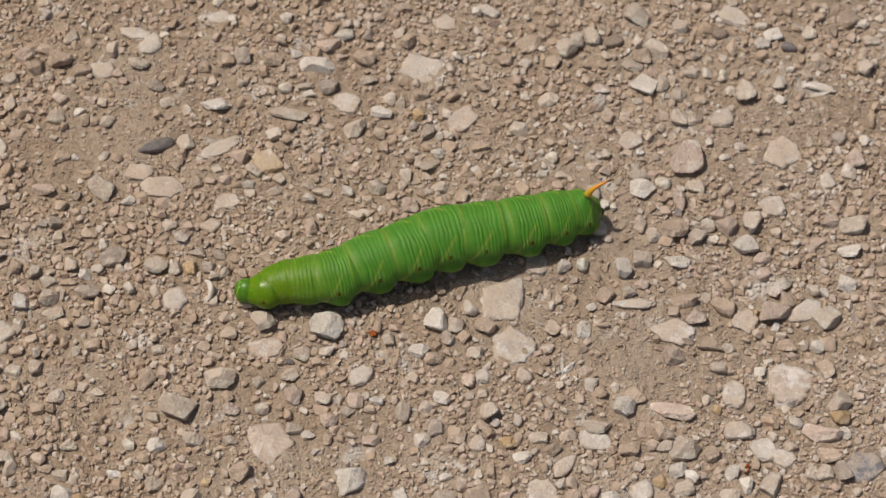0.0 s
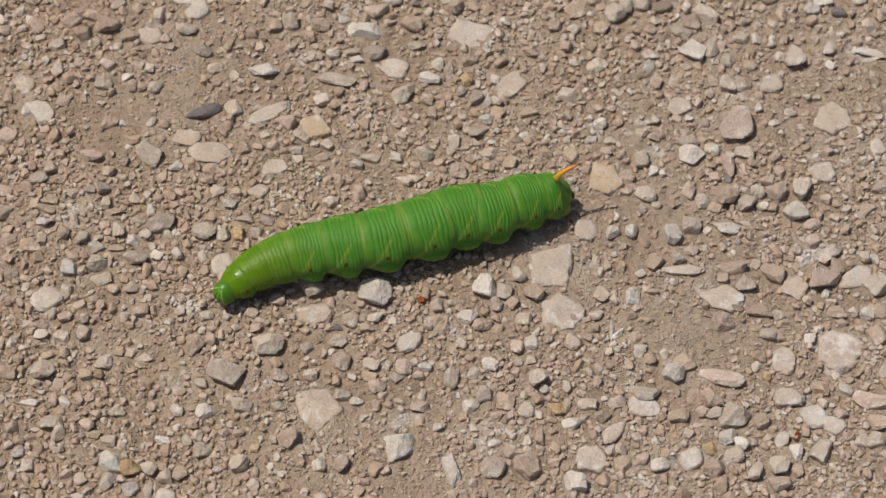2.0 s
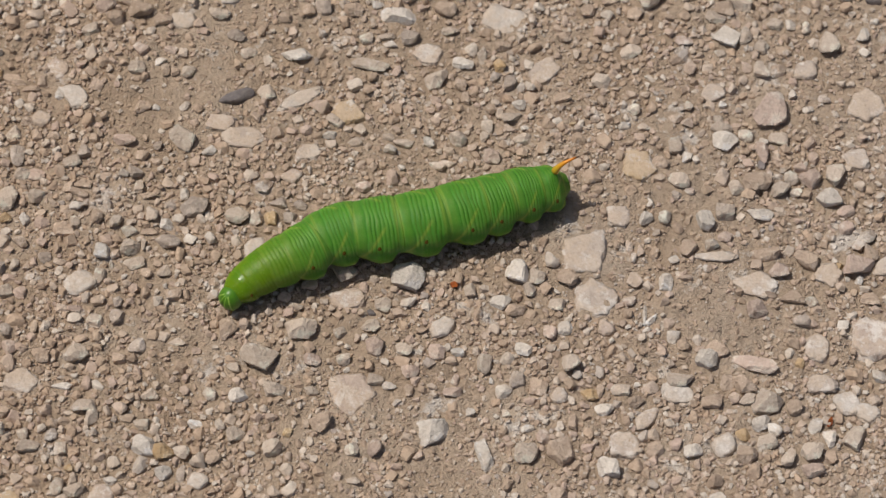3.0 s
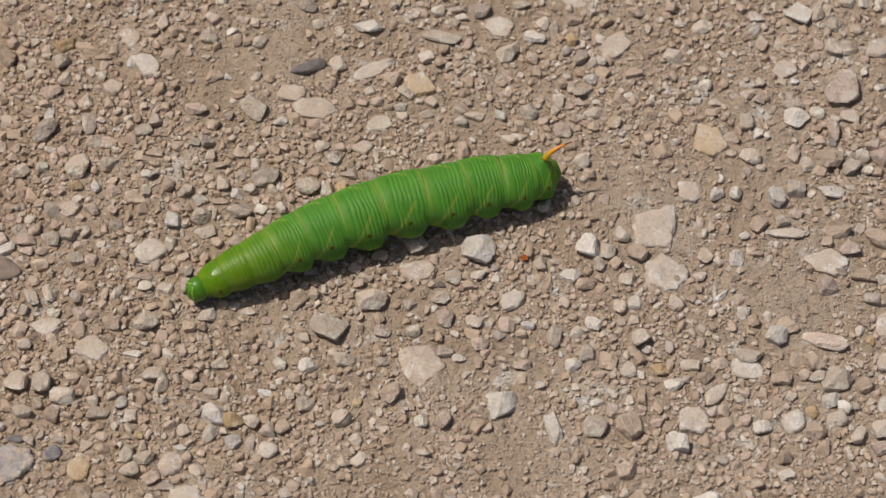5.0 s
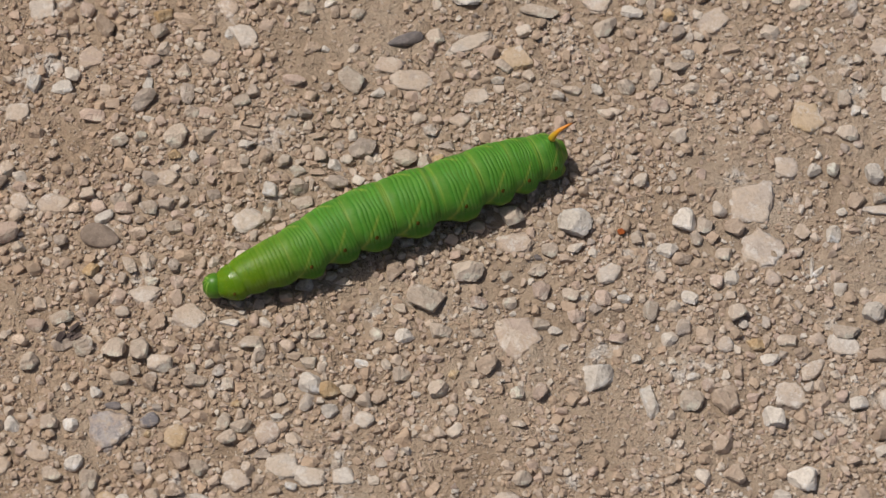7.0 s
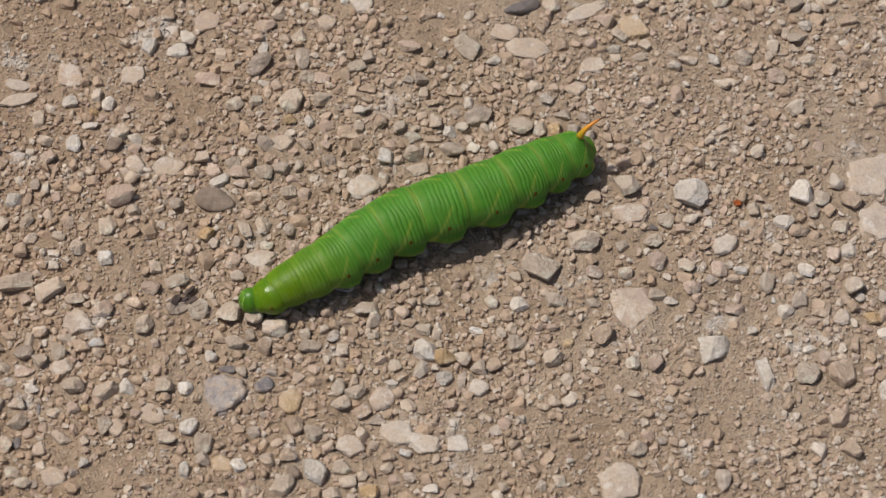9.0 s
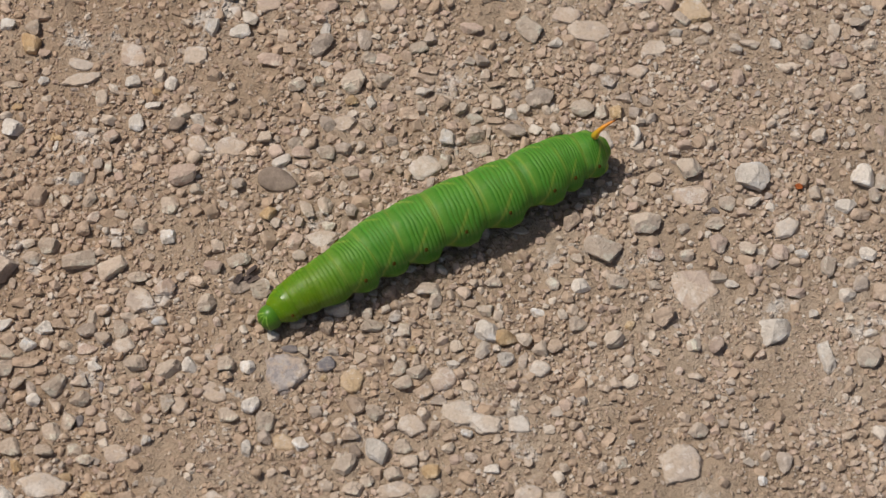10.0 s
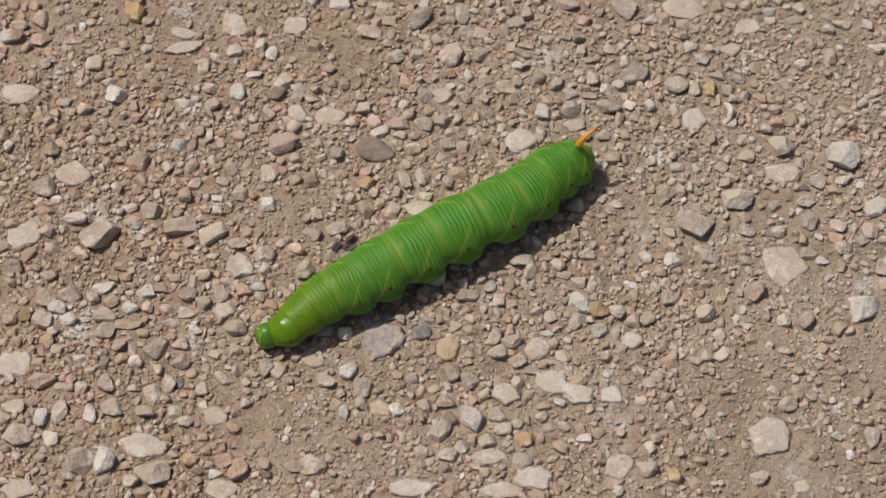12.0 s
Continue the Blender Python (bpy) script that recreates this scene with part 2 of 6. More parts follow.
def ground_swell(x, y):
    """The broad lie of the ground, in metres above the mean level, at a place in metres."""
    h = 1.2 * (value_noise(x, y, 0.035, 0) - 0.5) + 0.8 * (value_noise(x, y, 0.011, 1) - 0.5)
    return 0.001 * (h - 0.5)


def ground_height(x, y):
    """The same with its crumbs."""
    h = 0.8 * (value_noise(x, y, 0.0042, 2) - 0.5) + 0.8 * (value_noise(x, y, 0.0021, 3) - 0.5) + 0.6 * (value_noise(x, y, 0.0012, 6) - 0.5)
    return ground_swell(x, y) + 0.001 * h


# The stretch that lies open to view, in metres, counter-clockwise, and ways across it.
STRETCH = [(-0.078, 0.112), (-0.178, 0.047), (-0.157, -0.082), (0.03, -0.062), (0.135, -0.02), (0.142, 0.122)]


def within_stretch(x, y, margin=0.0):
    ok = np.ones(np.shape(x), bool)
    for (ax, ay), (bx, by) in zip(STRETCH, STRETCH[1:] + STRETCH[:1]):
        ex, ey = bx - ax, by - ay
        ok &= (ex * (y - ay) - ey * (x - ax)) / math.hypot(ex, ey) > -margin
    return ok


def graded(low, high, step, reach):
    """Coordinates: even steps from low to high, then ever longer ones out to reach."""
    inner = list(np.arange(low, high, step))
    up, down, s = [inner[-1]], [inner[0]], step
    while up[-1] < reach:
        s *= 1.35
        up.append(up[-1] + s)
        down.append(down[-1] - s)
    return np.array(down[:0:-1] + inner + up[1:])


def sheet_mesh(name, verts, faces, material, smooth=True):
    me = bpy.data.meshes.new(name)
    me.vertices.add(len(verts))
    me.vertices.foreach_set("co", np.asarray(verts, np.float32).ravel())
    n = faces.shape[1]
    me.loops.add(faces.size)
    me.loops.foreach_set("vertex_index", faces.astype(np.int32).ravel())
    me.polygons.add(len(faces))
    me.polygons.foreach_set("loop_start", np.arange(0, faces.size, n, dtype=np.int32))
    me.polygons.foreach_set("use_smooth", np.full(len(faces), smooth))
    me.update(calc_edges=True)
    me.materials.append(material)
    return me


def make_ground():
    xs, ys = graded(-0.185, 0.15, 0.0005, 60.0), graded(-0.09, 0.13, 0.0005, 60.0)
    gx, gy = np.meshgrid(xs, ys)
    fade = np.clip(1.6 - np.hypot(gx, gy) / 0.5, 0, 1)
    gz = ground_height(gx, gy) * fade
    verts = np.stack([gx.ravel(), gy.ravel(), gz.ravel()], 1)
    nx, ny = len(xs), len(ys)
    k = (np.arange(ny - 1)[:, None] * nx + np.arange(nx - 1)[None]).ravel()
    faces = np.stack([k, k + 1, k + nx + 1, k + nx], 1)
    ob = new("ground", sheet_mesh("ground", verts, faces, SOIL))
    return tagged(ob, "dry dusty tan soil of a stony limestone path", "ground", kind="structure")


ground = make_ground()

# ---- stones ----


def ball(levels):
    bm = bmesh.new()
    bmesh.ops.create_icosphere(bm, subdivisions=levels, radius=1.0)
    dirs = np.array([v.co[:] for v in bm.verts])
    dirs /= np.linalg.norm(dirs, axis=1)[:, None]
    faces = np.array([[v.index for v in f.verts] for f in bm.faces])
    bm.free()
    return dirs, faces


BALLS = {n: ball(n) for n in (1, 2, 3, 4)}


def chipped(levels, rng, sharp=14, cuts=3, rough=0.02, top=None):
    """A broken stone of about unit half-size: a skewed block with its corners struck off, slightly worn."""
    dirs, faces = BALLS[levels]
    if top:
        n = cuts + 4
        way = (np.arange(n) + rng.uniform(-0.42, 0.42, n)) * 2 * math.pi / n
        planes = np.stack([np.cos(way), np.sin(way), rng.uniform(0.0, 0.3, n)], 1)
        planes = np.concatenate([planes, [[0.03, -0.02, 1], [0, 0, -1]]])
        depth = np.concatenate([rng.uniform(0.72, 1.0, n), [top, 0.7]])
    else:
        sides = np.array([(1, 0, 0), (-1, 0, 0), (0, 1, 0), (0, -1, 0), (0, 0, 1), (0, 0, -1)], float)
        sides += rng.normal(size=(6, 3)) * 0.40
        corners = rng.normal(size=(cuts, 3)) + (0, 0, 0.4)
        planes = np.concatenate([sides, corners])
        depth = np.concatenate([rng.uniform(0.66, 0.9, 6), rng.uniform(0.78, 0.98, cuts)])
    planes /= np.linalg.norm(planes, axis=1)[:, None]
    lean = np.clip(dirs @ planes.T, 1e-3, None) / depth
    r = (lean ** sharp).sum(1) ** (-1.0 / sharp)
    r = np.minimum(r, 1.3)
    wave = rng.normal(size=(5, 3)) * 3.2
    r = r * (1 + rough * np.sin(dirs @ wave.T + rng.uniform(0, 6, 5)).sum(1) / 2)
    verts = dirs * r[:, None]
    return verts / np.abs(verts).max(0), faces


LABELS = {
    "tan": ("tan limestone pebble lying on the dusty path", "pebble"),
    "pale": ("pale beige limestone pebble lying on the path", "pebble"),
    "pink": ("pinkish beige limestone pebble lying on the path", "pebble"),
    "white": ("whitish chalky limestone pebble lying on the path", "pebble"),
    "slate": ("dark slate-grey pebble lying on the pale path", "pebble"),
    "grey": ("grey-brown limestone pebble lying on the path", "pebble"),
    "brown": ("smooth dark brown pebble lying on the path", "pebble"),
    "ochre": ("yellow-ochre stained pebble lying on the path", "pebble"),
}
TAKEN = []
SMALL = {tone: [] for tone in ("tan", "pale", "pink", "white", "grey", "ochre")}
stone_rng = np.random.RandomState(21)


def laid_stone(name, x, y, long, wide, high, turn, tone, sunk):
    """A stone at a place in millimetres; sunk is the share of its height that lies in the soil."""
    x, y, long, wide, high = (0.001 * v for v in (x, y, long, wide, high))
    smooth = tone in ("brown", "slate")
    flush = sunk > 0.5
    verts, faces = chipped(4 if long > 0.0055 else 3, stone_rng, 4 if smooth and not flush else 60, 3 if smooth else int(stone_rng.randint(2, 5)), 0.015, 0.5 if flush else None)
    if not smooth:
        seat = Vector((x, y, 0)) * 900
        pit = np.array([0.5 * noise.noise(Vector(v) * 2.3 + seat) + 0.6 * noise.noise(Vector(v) * 6.0 + seat) for v in verts])
        verts = verts * (1 + (0.22 if flush else 0.07) * pit)[:, None]
    verts = verts * (0.5 * long * 1.04, 0.5 * wide * 1.04, 0.5 * high)
    lean = 2 if flush else 6 if smooth else 20
    tip = Matrix.Rotation(radians(stone_rng.uniform(-lean, lean)), 3, "X") @ Matrix.Rotation(radians(stone_rng.uniform(-lean, lean)), 3, "Y")
    verts = verts @ np.array(tip).T
    lift = float(ground_height(x, y)) + high * (0.5 - sunk)
    if flush:
        lift = float(ground_swell(x, y)) + 0.0008 - verts[:, 2].max()
    seat = Matrix.Translation((x, y, lift)) @ Matrix.Rotation(radians(turn), 4, "Z")
    bare = 0.82 if flush else 1.0
    TAKEN.append((x, y, 0.5 * long * bare, 0.5 * wide * bare, radians(turn)))
    if name == "pebble" and long < 0.0035 and tone in SMALL:
        SMALL[tone].append((verts @ np.array(seat.to_3x3()).T + np.array(seat.translation), faces))
        return None
    ob = new(name, sheet_mesh(name, verts, faces, (SLAB if flush else STONE)[tone], smooth or flush))
    ob.matrix_world = seat
    return ob


def pebble(x, y, long, wide, high, turn, tone):
    ob = laid_stone("pebble", x, y, long, wide, high, turn, tone, 0.28 if tone in ("brown", "slate") else 0.25)
    if ob is None:
        return None
    size = "large " if long > 6 else "small " if long < 3 else ""
    return tagged(ob, size + LABELS[tone][0], LABELS[tone][1], group="loose pebbles on the path")


def slab(x, y, long, wide, high, turn, tone):
    ob = laid_stone("embedded_stone", x, y, long, wide, high, turn, tone, 0.62)
    ob.parent = ground
    return ob


slab(-38.1, 82.4, 5.4, 4.6, 1.1, 3, "chalk")
slab(-31.9, 91.7, 8.2, 3.4, 0.8, -11, "chalk")
slab(-28.6, 89.1, 4.1, 6.6, 1.1, -42, "chalk")
slab(-12.7, 64.6, 10.9, 3.6, 0.8, 32, "chalk")
slab(-3.1, 62.0, 7.9, 6.5, 1.5, -3, "ochre")
slab(28.4, 86.8, 11.3, 7.9, 1.9, -9, "chalk")
slab(13.0, 77.3, 6.1, 5.7, 1.3, -14, "pink")
slab(-28.9, 58.0, 7.0, 4.6, 1.1, 3, "pink")
slab(-23.9, 54.6, 9.6, 5.5, 1.3, 3, "dusty")
slab(-10.4, 51.9, 5.9, 4.0, 0.9, 20, "dusty")
slab(-13.5, 46.2, 4.4, 3.4, 0.8, -8, "pink")
slab(-62.6, 69.4, 4.4, 6.3, 1.1, 27, "pink")
slab(-58.9, 62.8, 7.2, 5.2, 1.2, -40, "chalk")
slab(37.1, 74.9, 5.6, 7.8, 1.5, -53, "dusty")
slab(112.8, 86.3, 6.4, 2.0, 0.5, -9, "chalk")
slab(91.6, 77.9, 5.1, 4.6, 1.1, 3, "dusty")
slab(104.2, 70.1, 9.0, 8.6, 2.0, 3, "dusty")
slab(72.1, 71.1, 5.9, 5.2, 1.2, -9, "dusty")
slab(56.7, 52.5, 8.7, 8.3, 2.0, 3, "ochre")
slab(101.8, 57.1, 5.9, 5.2, 1.2, 14, "dusty")
slab(52.6, 40.8, 5.6, 6.3, 1.5, 35, "dusty")
slab(113.1, 63.5, 3.8, 4.3, 1.0, -32, "chalk")
slab(-53.7, 20.1, 5.1, 7.2, 1.3, -49, "chalk")
slab(-19.7, 29.4, 5.1, 5.7, 1.3, -40, "chalk")
slab(-0.6, 19.4, 7.9, 5.2, 1.2, 3, "pink")
slab(1.2, -0.8, 10.2, 10.3, 2.4, -3, "pink")
slab(18.0, 13.9, 4.4, 6.0, 1.1, -41, "chalk")
slab(46.2, 32.3, 10.8, 13.2, 2.8, -31, "dusty")
slab(48.2, 22.1, 10.2, 10.0, 2.4, 25, "dusty")
slab(41.2, 0.5, 3.8, 4.0, 0.9, -19, "dusty")
slab(64.3, 2.3, 7.2, 4.9, 1.1, -14, "chalk")
slab(53.8, -9.1, 6.7, 6.9, 1.6, -8, "dusty")
slab(58.3, -3.6, 3.6, 6.6, 0.9, -41, "dusty")
slab(72.3, 32.4, 9.0, 2.3, 0.5, 3, "chalk")
slab(80.6, 26.8, 10.0, 6.6, 1.6, -8, "dusty")
slab(94.9, 30.1, 6.4, 6.0, 1.4, -43, "dusty")
slab(107.3, 33.2, 5.1, 8.4, 1.3, -54, "chalk")
slab(103.5, 16.8, 10.2, 12.6, 2.7, -14, "pink")
slab(92.1, 13.8, 5.6, 6.6, 1.5, -20, "dusty")
slab(97.6, 2.2, 6.4, 5.7, 1.3, -31, "chalk")
slab(101.4, 0.2, 6.1, 4.6, 1.1, -8, "chalk")
slab(92.9, 5.8, 6.4, 3.7, 0.9, 3, "dusty")
slab(73.6, -8.2, 5.1, 6.0, 1.3, -8, "chalk")
slab(50.1, 15.5, 3.8, 4.3, 1.0, 3, "pink")
slab(117.9, -1.0, 9.2, 7.2, 1.7, 3, "slate")
slab(95.0, 103.5, 7.7, 5.2, 1.2, -27, "chalk")
slab(42.3, 102.1, 5.9, 3.2, 0.7, -21, "chalk")
slab(-14.5, 97.0, 5.1, 4.0, 0.9, 3, "chalk")
slab(33.3, 98.4, 5.9, 5.2, 1.2, 3, "dusty")
slab(-101.0, 65.4, 6.7, 6.9, 1.6, -29, "chalk")
slab(-65.2, 57.1, 4.4, 4.0, 0.9, 5, "dusty")
slab(-89.4, 54.8, 6.4, 5.7, 1.3, 5, "pink")
slab(-71.1, 27.9, 5.6, 4.0, 0.9, 5, "dusty")
slab(-92.7, 20.4, 7.2, 5.2, 1.2, 5, "dusty")
slab(-72.0, 1.9, 6.4, 4.9, 1.1, 5, "dusty")
slab(-63.0, -2.3, 7.7, 6.3, 1.5, 27, "dusty")
slab(-75.8, -27.1, 9.7, 8.6, 2.0, 15, "grey")
slab(-68.2, -24.7, 3.3, 4.0, 0.9, -47, "slate")
slab(-62.9, -27.5, 5.1, 5.5, 1.3, 4, "ochre")
slab(-42.1, -32.1, 8.2, 6.0, 1.4, -32, "chalk")
slab(-36.8, -33.7, 6.9, 4.3, 1.0, -6, "chalk")
slab(-30.3, -33.2, 4.6, 4.0, 0.9, 4, "chalk")
slab(-50.9, -35.5, 6.4, 4.6, 1.1, 4, "dusty")
slab(-45.7, -25.1, 5.1, 5.7, 1.3, 4, "pink")
slab(-88.5, -32.7, 5.1, 5.2, 1.2, 4, "dusty")
slab(-27.3, -21.2, 4.1, 3.7, 0.9, 4, "chalk")
slab(-124.0, 32.8, 9.2, 2.9, 0.7, 21, "chalk")
slab(-125.1, 35.8, 2.8, 5.8, 0.7, 91, "chalk")
slab(-115.0, 39.1, 6.4, 6.3, 1.5, 7, "pink")
slab(-102.4, 40.6, 5.6, 4.9, 1.1, 42, "chalk")
slab(-141.7, 26.6, 4.1, 4.0, 0.9, 7, "dusty")
slab(-154.9, 17.8, 9.7, 4.9, 1.1, 7, "dusty")
slab(-99.3, 20.4, 4.4, 4.3, 1.0, 7, "dusty")
slab(-141.5, 1.3, 7.7, 6.3, 1.5, 7, "dusty")
slab(-148.9, -13.7, 7.7, 5.7, 1.3, 30, "chalk")
slab(-105.4, -15.1, 6.4, 6.3, 1.5, 7, "dusty")
slab(-107.0, -24.9, 4.6, 3.7, 0.9, 7, "dusty")
slab(-145.0, -41.5, 7.7, 5.7, 1.3, 7, "chalk")
slab(-105.2, -47.0, 5.1, 4.3, 1.0, 7, "dusty")
slab(-117.5, -55.1, 10.8, 5.7, 1.3, -3, "chalk")
slab(-101.8, -61.9, 6.4, 5.2, 1.2, 7, "dusty")
slab(-85.7, -55.2, 6.4, 4.6, 1.1, 7, "tan")
slab(-94.8, -36.2, 3.3, 4.3, 0.9, 7, "dusty")
slab(-139.8, -66.7, 6.4, 4.9, 1.1, 18, "chalk")
slab(-52.2, -49.0, 7.7, 3.7, 0.9, 7, "dusty")
slab(-43.4, -52.2, 8.2, 5.7, 1.3, 7, "chalk")
slab(-49.3, -55.6, 9.0, 4.0, 0.9, 7, "dusty")
slab(-27.7, -47.9, 7.2, 6.0, 1.4, 28, "dusty")
slab(-66.4, -57.6, 10.2, 4.3, 1.0, 7, "chalk")
slab(-74.0, -41.7, 4.4, 4.0, 0.9, 7, "ochre")
slab(0.6, -37.8, 8.5, 8.0, 1.9, 28, "dusty")
pebble(-47.2, 84.4, 5.6, 4.1, 3.2, 27, "tan")
pebble(-45.1, 89.5, 4.0, 2.7, 2.1, 38, "pale")
pebble(-42.7, 82.1, 4.5, 3.1, 2.4, 3, "tan")
pebble(-54.3, 84.9, 4.5, 3.1, 2.4, 39, "pink")
pebble(-46.2, 74.6, 3.4, 2.9, 2.3, -41, "pink")
pebble(-40.1, 75.4, 3.1, 2.3, 1.8, 3, "pink")
pebble(-14.4, 75.1, 6.3, 3.3, 2.6, 9, "white")
pebble(1.1, 73.8, 8.1, 3.3, 2.6, -14, "pale")
pebble(-26.5, 64.0, 9.0, 3.0, 3.2, 15, "slate")
pebble(-5.3, 59.6, 4.0, 2.7, 2.1, -31, "pale")
pebble(6.6, 86.0, 7.9, 3.9, 3.0, -3, "white")
pebble(8.6, 91.0, 5.2, 3.1, 2.4, 9, "pink")
pebble(12.0, 94.1, 4.7, 3.1, 2.4, 3, "white")
pebble(15.8, 88.6, 3.8, 5.3, 3.0, 57, "tan")
pebble(20.3, 75.3, 4.5, 2.5, 2.0, -9, "white")
pebble(19.7, 57.3, 3.8, 4.0, 3.0, 36, "pale")
pebble(17.7, 51.3, 2.0, 4.2, 1.6, 74, "pale")
pebble(15.9, 50.4, 1.8, 3.9, 1.4, 74, "pale")
pebble(1.2, 44.4, 3.1, 2.9, 2.3, -46, "pink")
pebble(-19.0, 43.2, 4.3, 3.3, 2.6, 3, "tan")
pebble(-30.4, 50.9, 3.1, 2.5, 2.0, 3, "white")
pebble(-35.9, 53.9, 4.7, 5.9, 3.7, 48, "pale")
pebble(-47.6, 52.7, 4.9, 2.7, 2.1, 3, "pink")
pebble(-32.4, 38.2, 4.7, 5.9, 3.7, -50, "grey")
pebble(-23.9, 36.7, 4.7, 3.9, 3.0, -20, "pale")
pebble(-20.1, 35.8, 3.1, 3.1, 2.4, 3, "pale")
pebble(-13.4, 36.7, 3.1, 2.9, 2.3, 3, "grey")
pebble(-11.1, 39.5, 3.4, 2.3, 1.8, -8, "grey")
pebble(-17.1, 36.0, 2.7, 3.0, 2.1, 3, "ochre")
pebble(-15.6, 39.7, 3.8, 2.1, 1.6, 3, "grey")
pebble(-55.8, 49.6, 2.9, 2.7, 2.1, 3, "grey")
pebble(-1.0, 55.2, 3.4, 2.3, 1.8, -20, "pale")
pebble(9.0, 55.7, 4.9, 2.5, 2.0, 3, "pale")
pebble(5.5, 56.9, 2.7, 1.9, 1.5, 3, "pale")
pebble(-13.0, 59.7, 2.7, 2.1, 1.6, 3, "pale")
pebble(-6.5, 56.6, 2.9, 2.5, 2.0, -9, "white")
pebble(30.6, 62.6, 4.5, 2.9, 2.3, 20, "pale")
pebble(45.7, 89.5, 3.8, 3.5, 2.7, 15, "tan")
pebble(50.5, 93.6, 6.7, 3.7, 2.9, 26, "tan")
pebble(58.6, 92.4, 4.9, 5.6, 3.8, -49, "pale")
pebble(55.9, 89.5, 3.6, 2.9, 2.3, 3, "tan")
pebble(69.1, 96.1, 5.6, 3.3, 2.6, 15, "brown")
pebble(72.7, 89.8, 5.2, 3.1, 2.4, -3, "pale")
pebble(78.0, 94.1, 4.5, 5.9, 3.5, 64, "pale")
pebble(75.4, 84.9, 5.6, 4.3, 3.4, -27, "white")
pebble(54.5, 80.1, 5.6, 3.5, 2.7, 15, "pale")
pebble(66.2, 83.4, 4.0, 2.3, 1.8, 3, "pink")
pebble(65.3, 79.4, 5.2, 2.7, 2.1, 41, "tan")
pebble(82.4, 83.0, 3.8, 3.3, 2.6, 63, "pale")
pebble(82.2, 76.9, 3.6, 4.1, 2.8, 50, "pale")
pebble(85.4, 77.2, 3.6, 3.3, 2.6, 3, "tan")
pebble(84.1, 66.7, 8.1, 7.9, 3.9, -9, "pink")
pebble(93.9, 95.1, 2.7, 3.8, 2.1, 3, "tan")
pebble(100.8, 96.9, 4.0, 2.9, 2.3, 3, "white")
pebble(106.2, 96.1, 3.8, 3.5, 2.7, 3, "slate")
pebble(106.5, 90.6, 2.2, 1.9, 1.5, 3, "white")
pebble(96.7, 84.7, 4.7, 5.4, 3.7, 3, "pale")
pebble(85.5, 88.6, 3.8, 2.9, 2.3, 3, "pale")
pebble(74.1, 59.2, 5.8, 4.1, 3.2, -9, "white")
pebble(78.9, 61.1, 3.4, 3.1, 2.4, 3, "pale")
pebble(85.4, 60.7, 4.7, 3.1, 2.4, -14, "pale")
pebble(66.7, 55.5, 2.2, 2.6, 1.7, 3, "white")
pebble(60.8, 53.8, 4.0, 2.9, 2.3, -9, "tan")
pebble(65.0, 49.0, 4.9, 3.7, 2.9, -3, "pale")
pebble(80.7, 49.8, 5.6, 4.3, 3.4, -20, "tan")
pebble(76.5, 48.5, 3.8, 3.1, 2.4, 3, "pale")
pebble(85.4, 48.6, 3.4, 4.6, 2.7, -54, "pale")
pebble(82.1, 54.6, 2.0, 2.6, 1.6, 3, "slate")
pebble(96.7, 52.8, 4.3, 5.7, 3.4, -9, "pale")
pebble(92.1, 51.8, 4.0, 4.5, 3.1, 45, "pink")
pebble(87.8, 51.6, 2.9, 2.9, 2.3, 3, "pale")
pebble(95.3, 47.1, 5.4, 4.7, 3.7, -20, "white")
pebble(74.3, 43.0, 5.2, 4.3, 3.4, 3, "pale")
pebble(81.2, 42.7, 5.6, 3.1, 2.4, 3, "white")
pebble(88.5, 48.2, 2.9, 2.1, 1.6, -9, "pale")
pebble(99.1, 44.8, 4.0, 2.5, 2.0, 14, "pink")
pebble(64.3, 46.1, 2.0, 2.4, 1.6, 3, "grey")
pebble(113.4, 53.8, 4.5, 3.1, 2.4, 14, "pink")
pebble(91.8, 68.0, 2.5, 1.9, 1.5, 3, "white")
pebble(55.5, 66.0, 2.9, 2.5, 2.0, 3, "pale")
pebble(-58.1, 31.6, 4.5, 2.9, 2.3, 3, "tan")
pebble(-44.8, 28.6, 4.9, 3.7, 2.9, -19, "pale")
pebble(-37.1, 29.8, 4.9, 3.7, 2.9, 14, "grey")
pebble(-43.2, 25.0, 5.2, 2.7, 2.1, 9, "pale")
pebble(-37.4, 23.3, 2.9, 2.9, 2.3, 3, "pale")
pebble(-50.0, 21.7, 2.7, 3.8, 2.1, 3, "pale")
pebble(10.1, 24.3, 7.9, 5.4, 3.9, -3, "white")
pebble(-2.0, 24.8, 4.5, 4.9, 3.5, 25, "pale")
pebble(4.1, 24.1, 2.2, 1.9, 1.5, 3, "pale")
pebble(5.8, 18.4, 3.8, 3.5, 2.7, 3, "pale")
pebble(4.0, 16.7, 2.0, 1.9, 1.5, 3, "slate")
pebble(-22.3, 17.8, 3.1, 2.5, 2.0, 20, "pale")
pebble(-11.0, 17.2, 1.6, 3.2, 1.2, 66, "pale")
pebble(-35.0, 18.0, 3.1, 2.9, 2.3, 3, "tan")
pebble(-40.1, 20.2, 1.3, 1.5, 1.0, 3, "brown")
pebble(-49.9, 12.0, 3.4, 3.1, 2.4, -30, "pale")
pebble(-10.0, 12.0, 6.3, 5.2, 3.9, -14, "pale")
pebble(-24.3, 11.2, 4.0, 4.2, 3.1, -19, "tan")
pebble(-17.0, 5.0, 8.5, 5.7, 3.9, -8, "pale")
pebble(-22.1, 2.9, 3.1, 2.3, 1.8, 3, "pale")
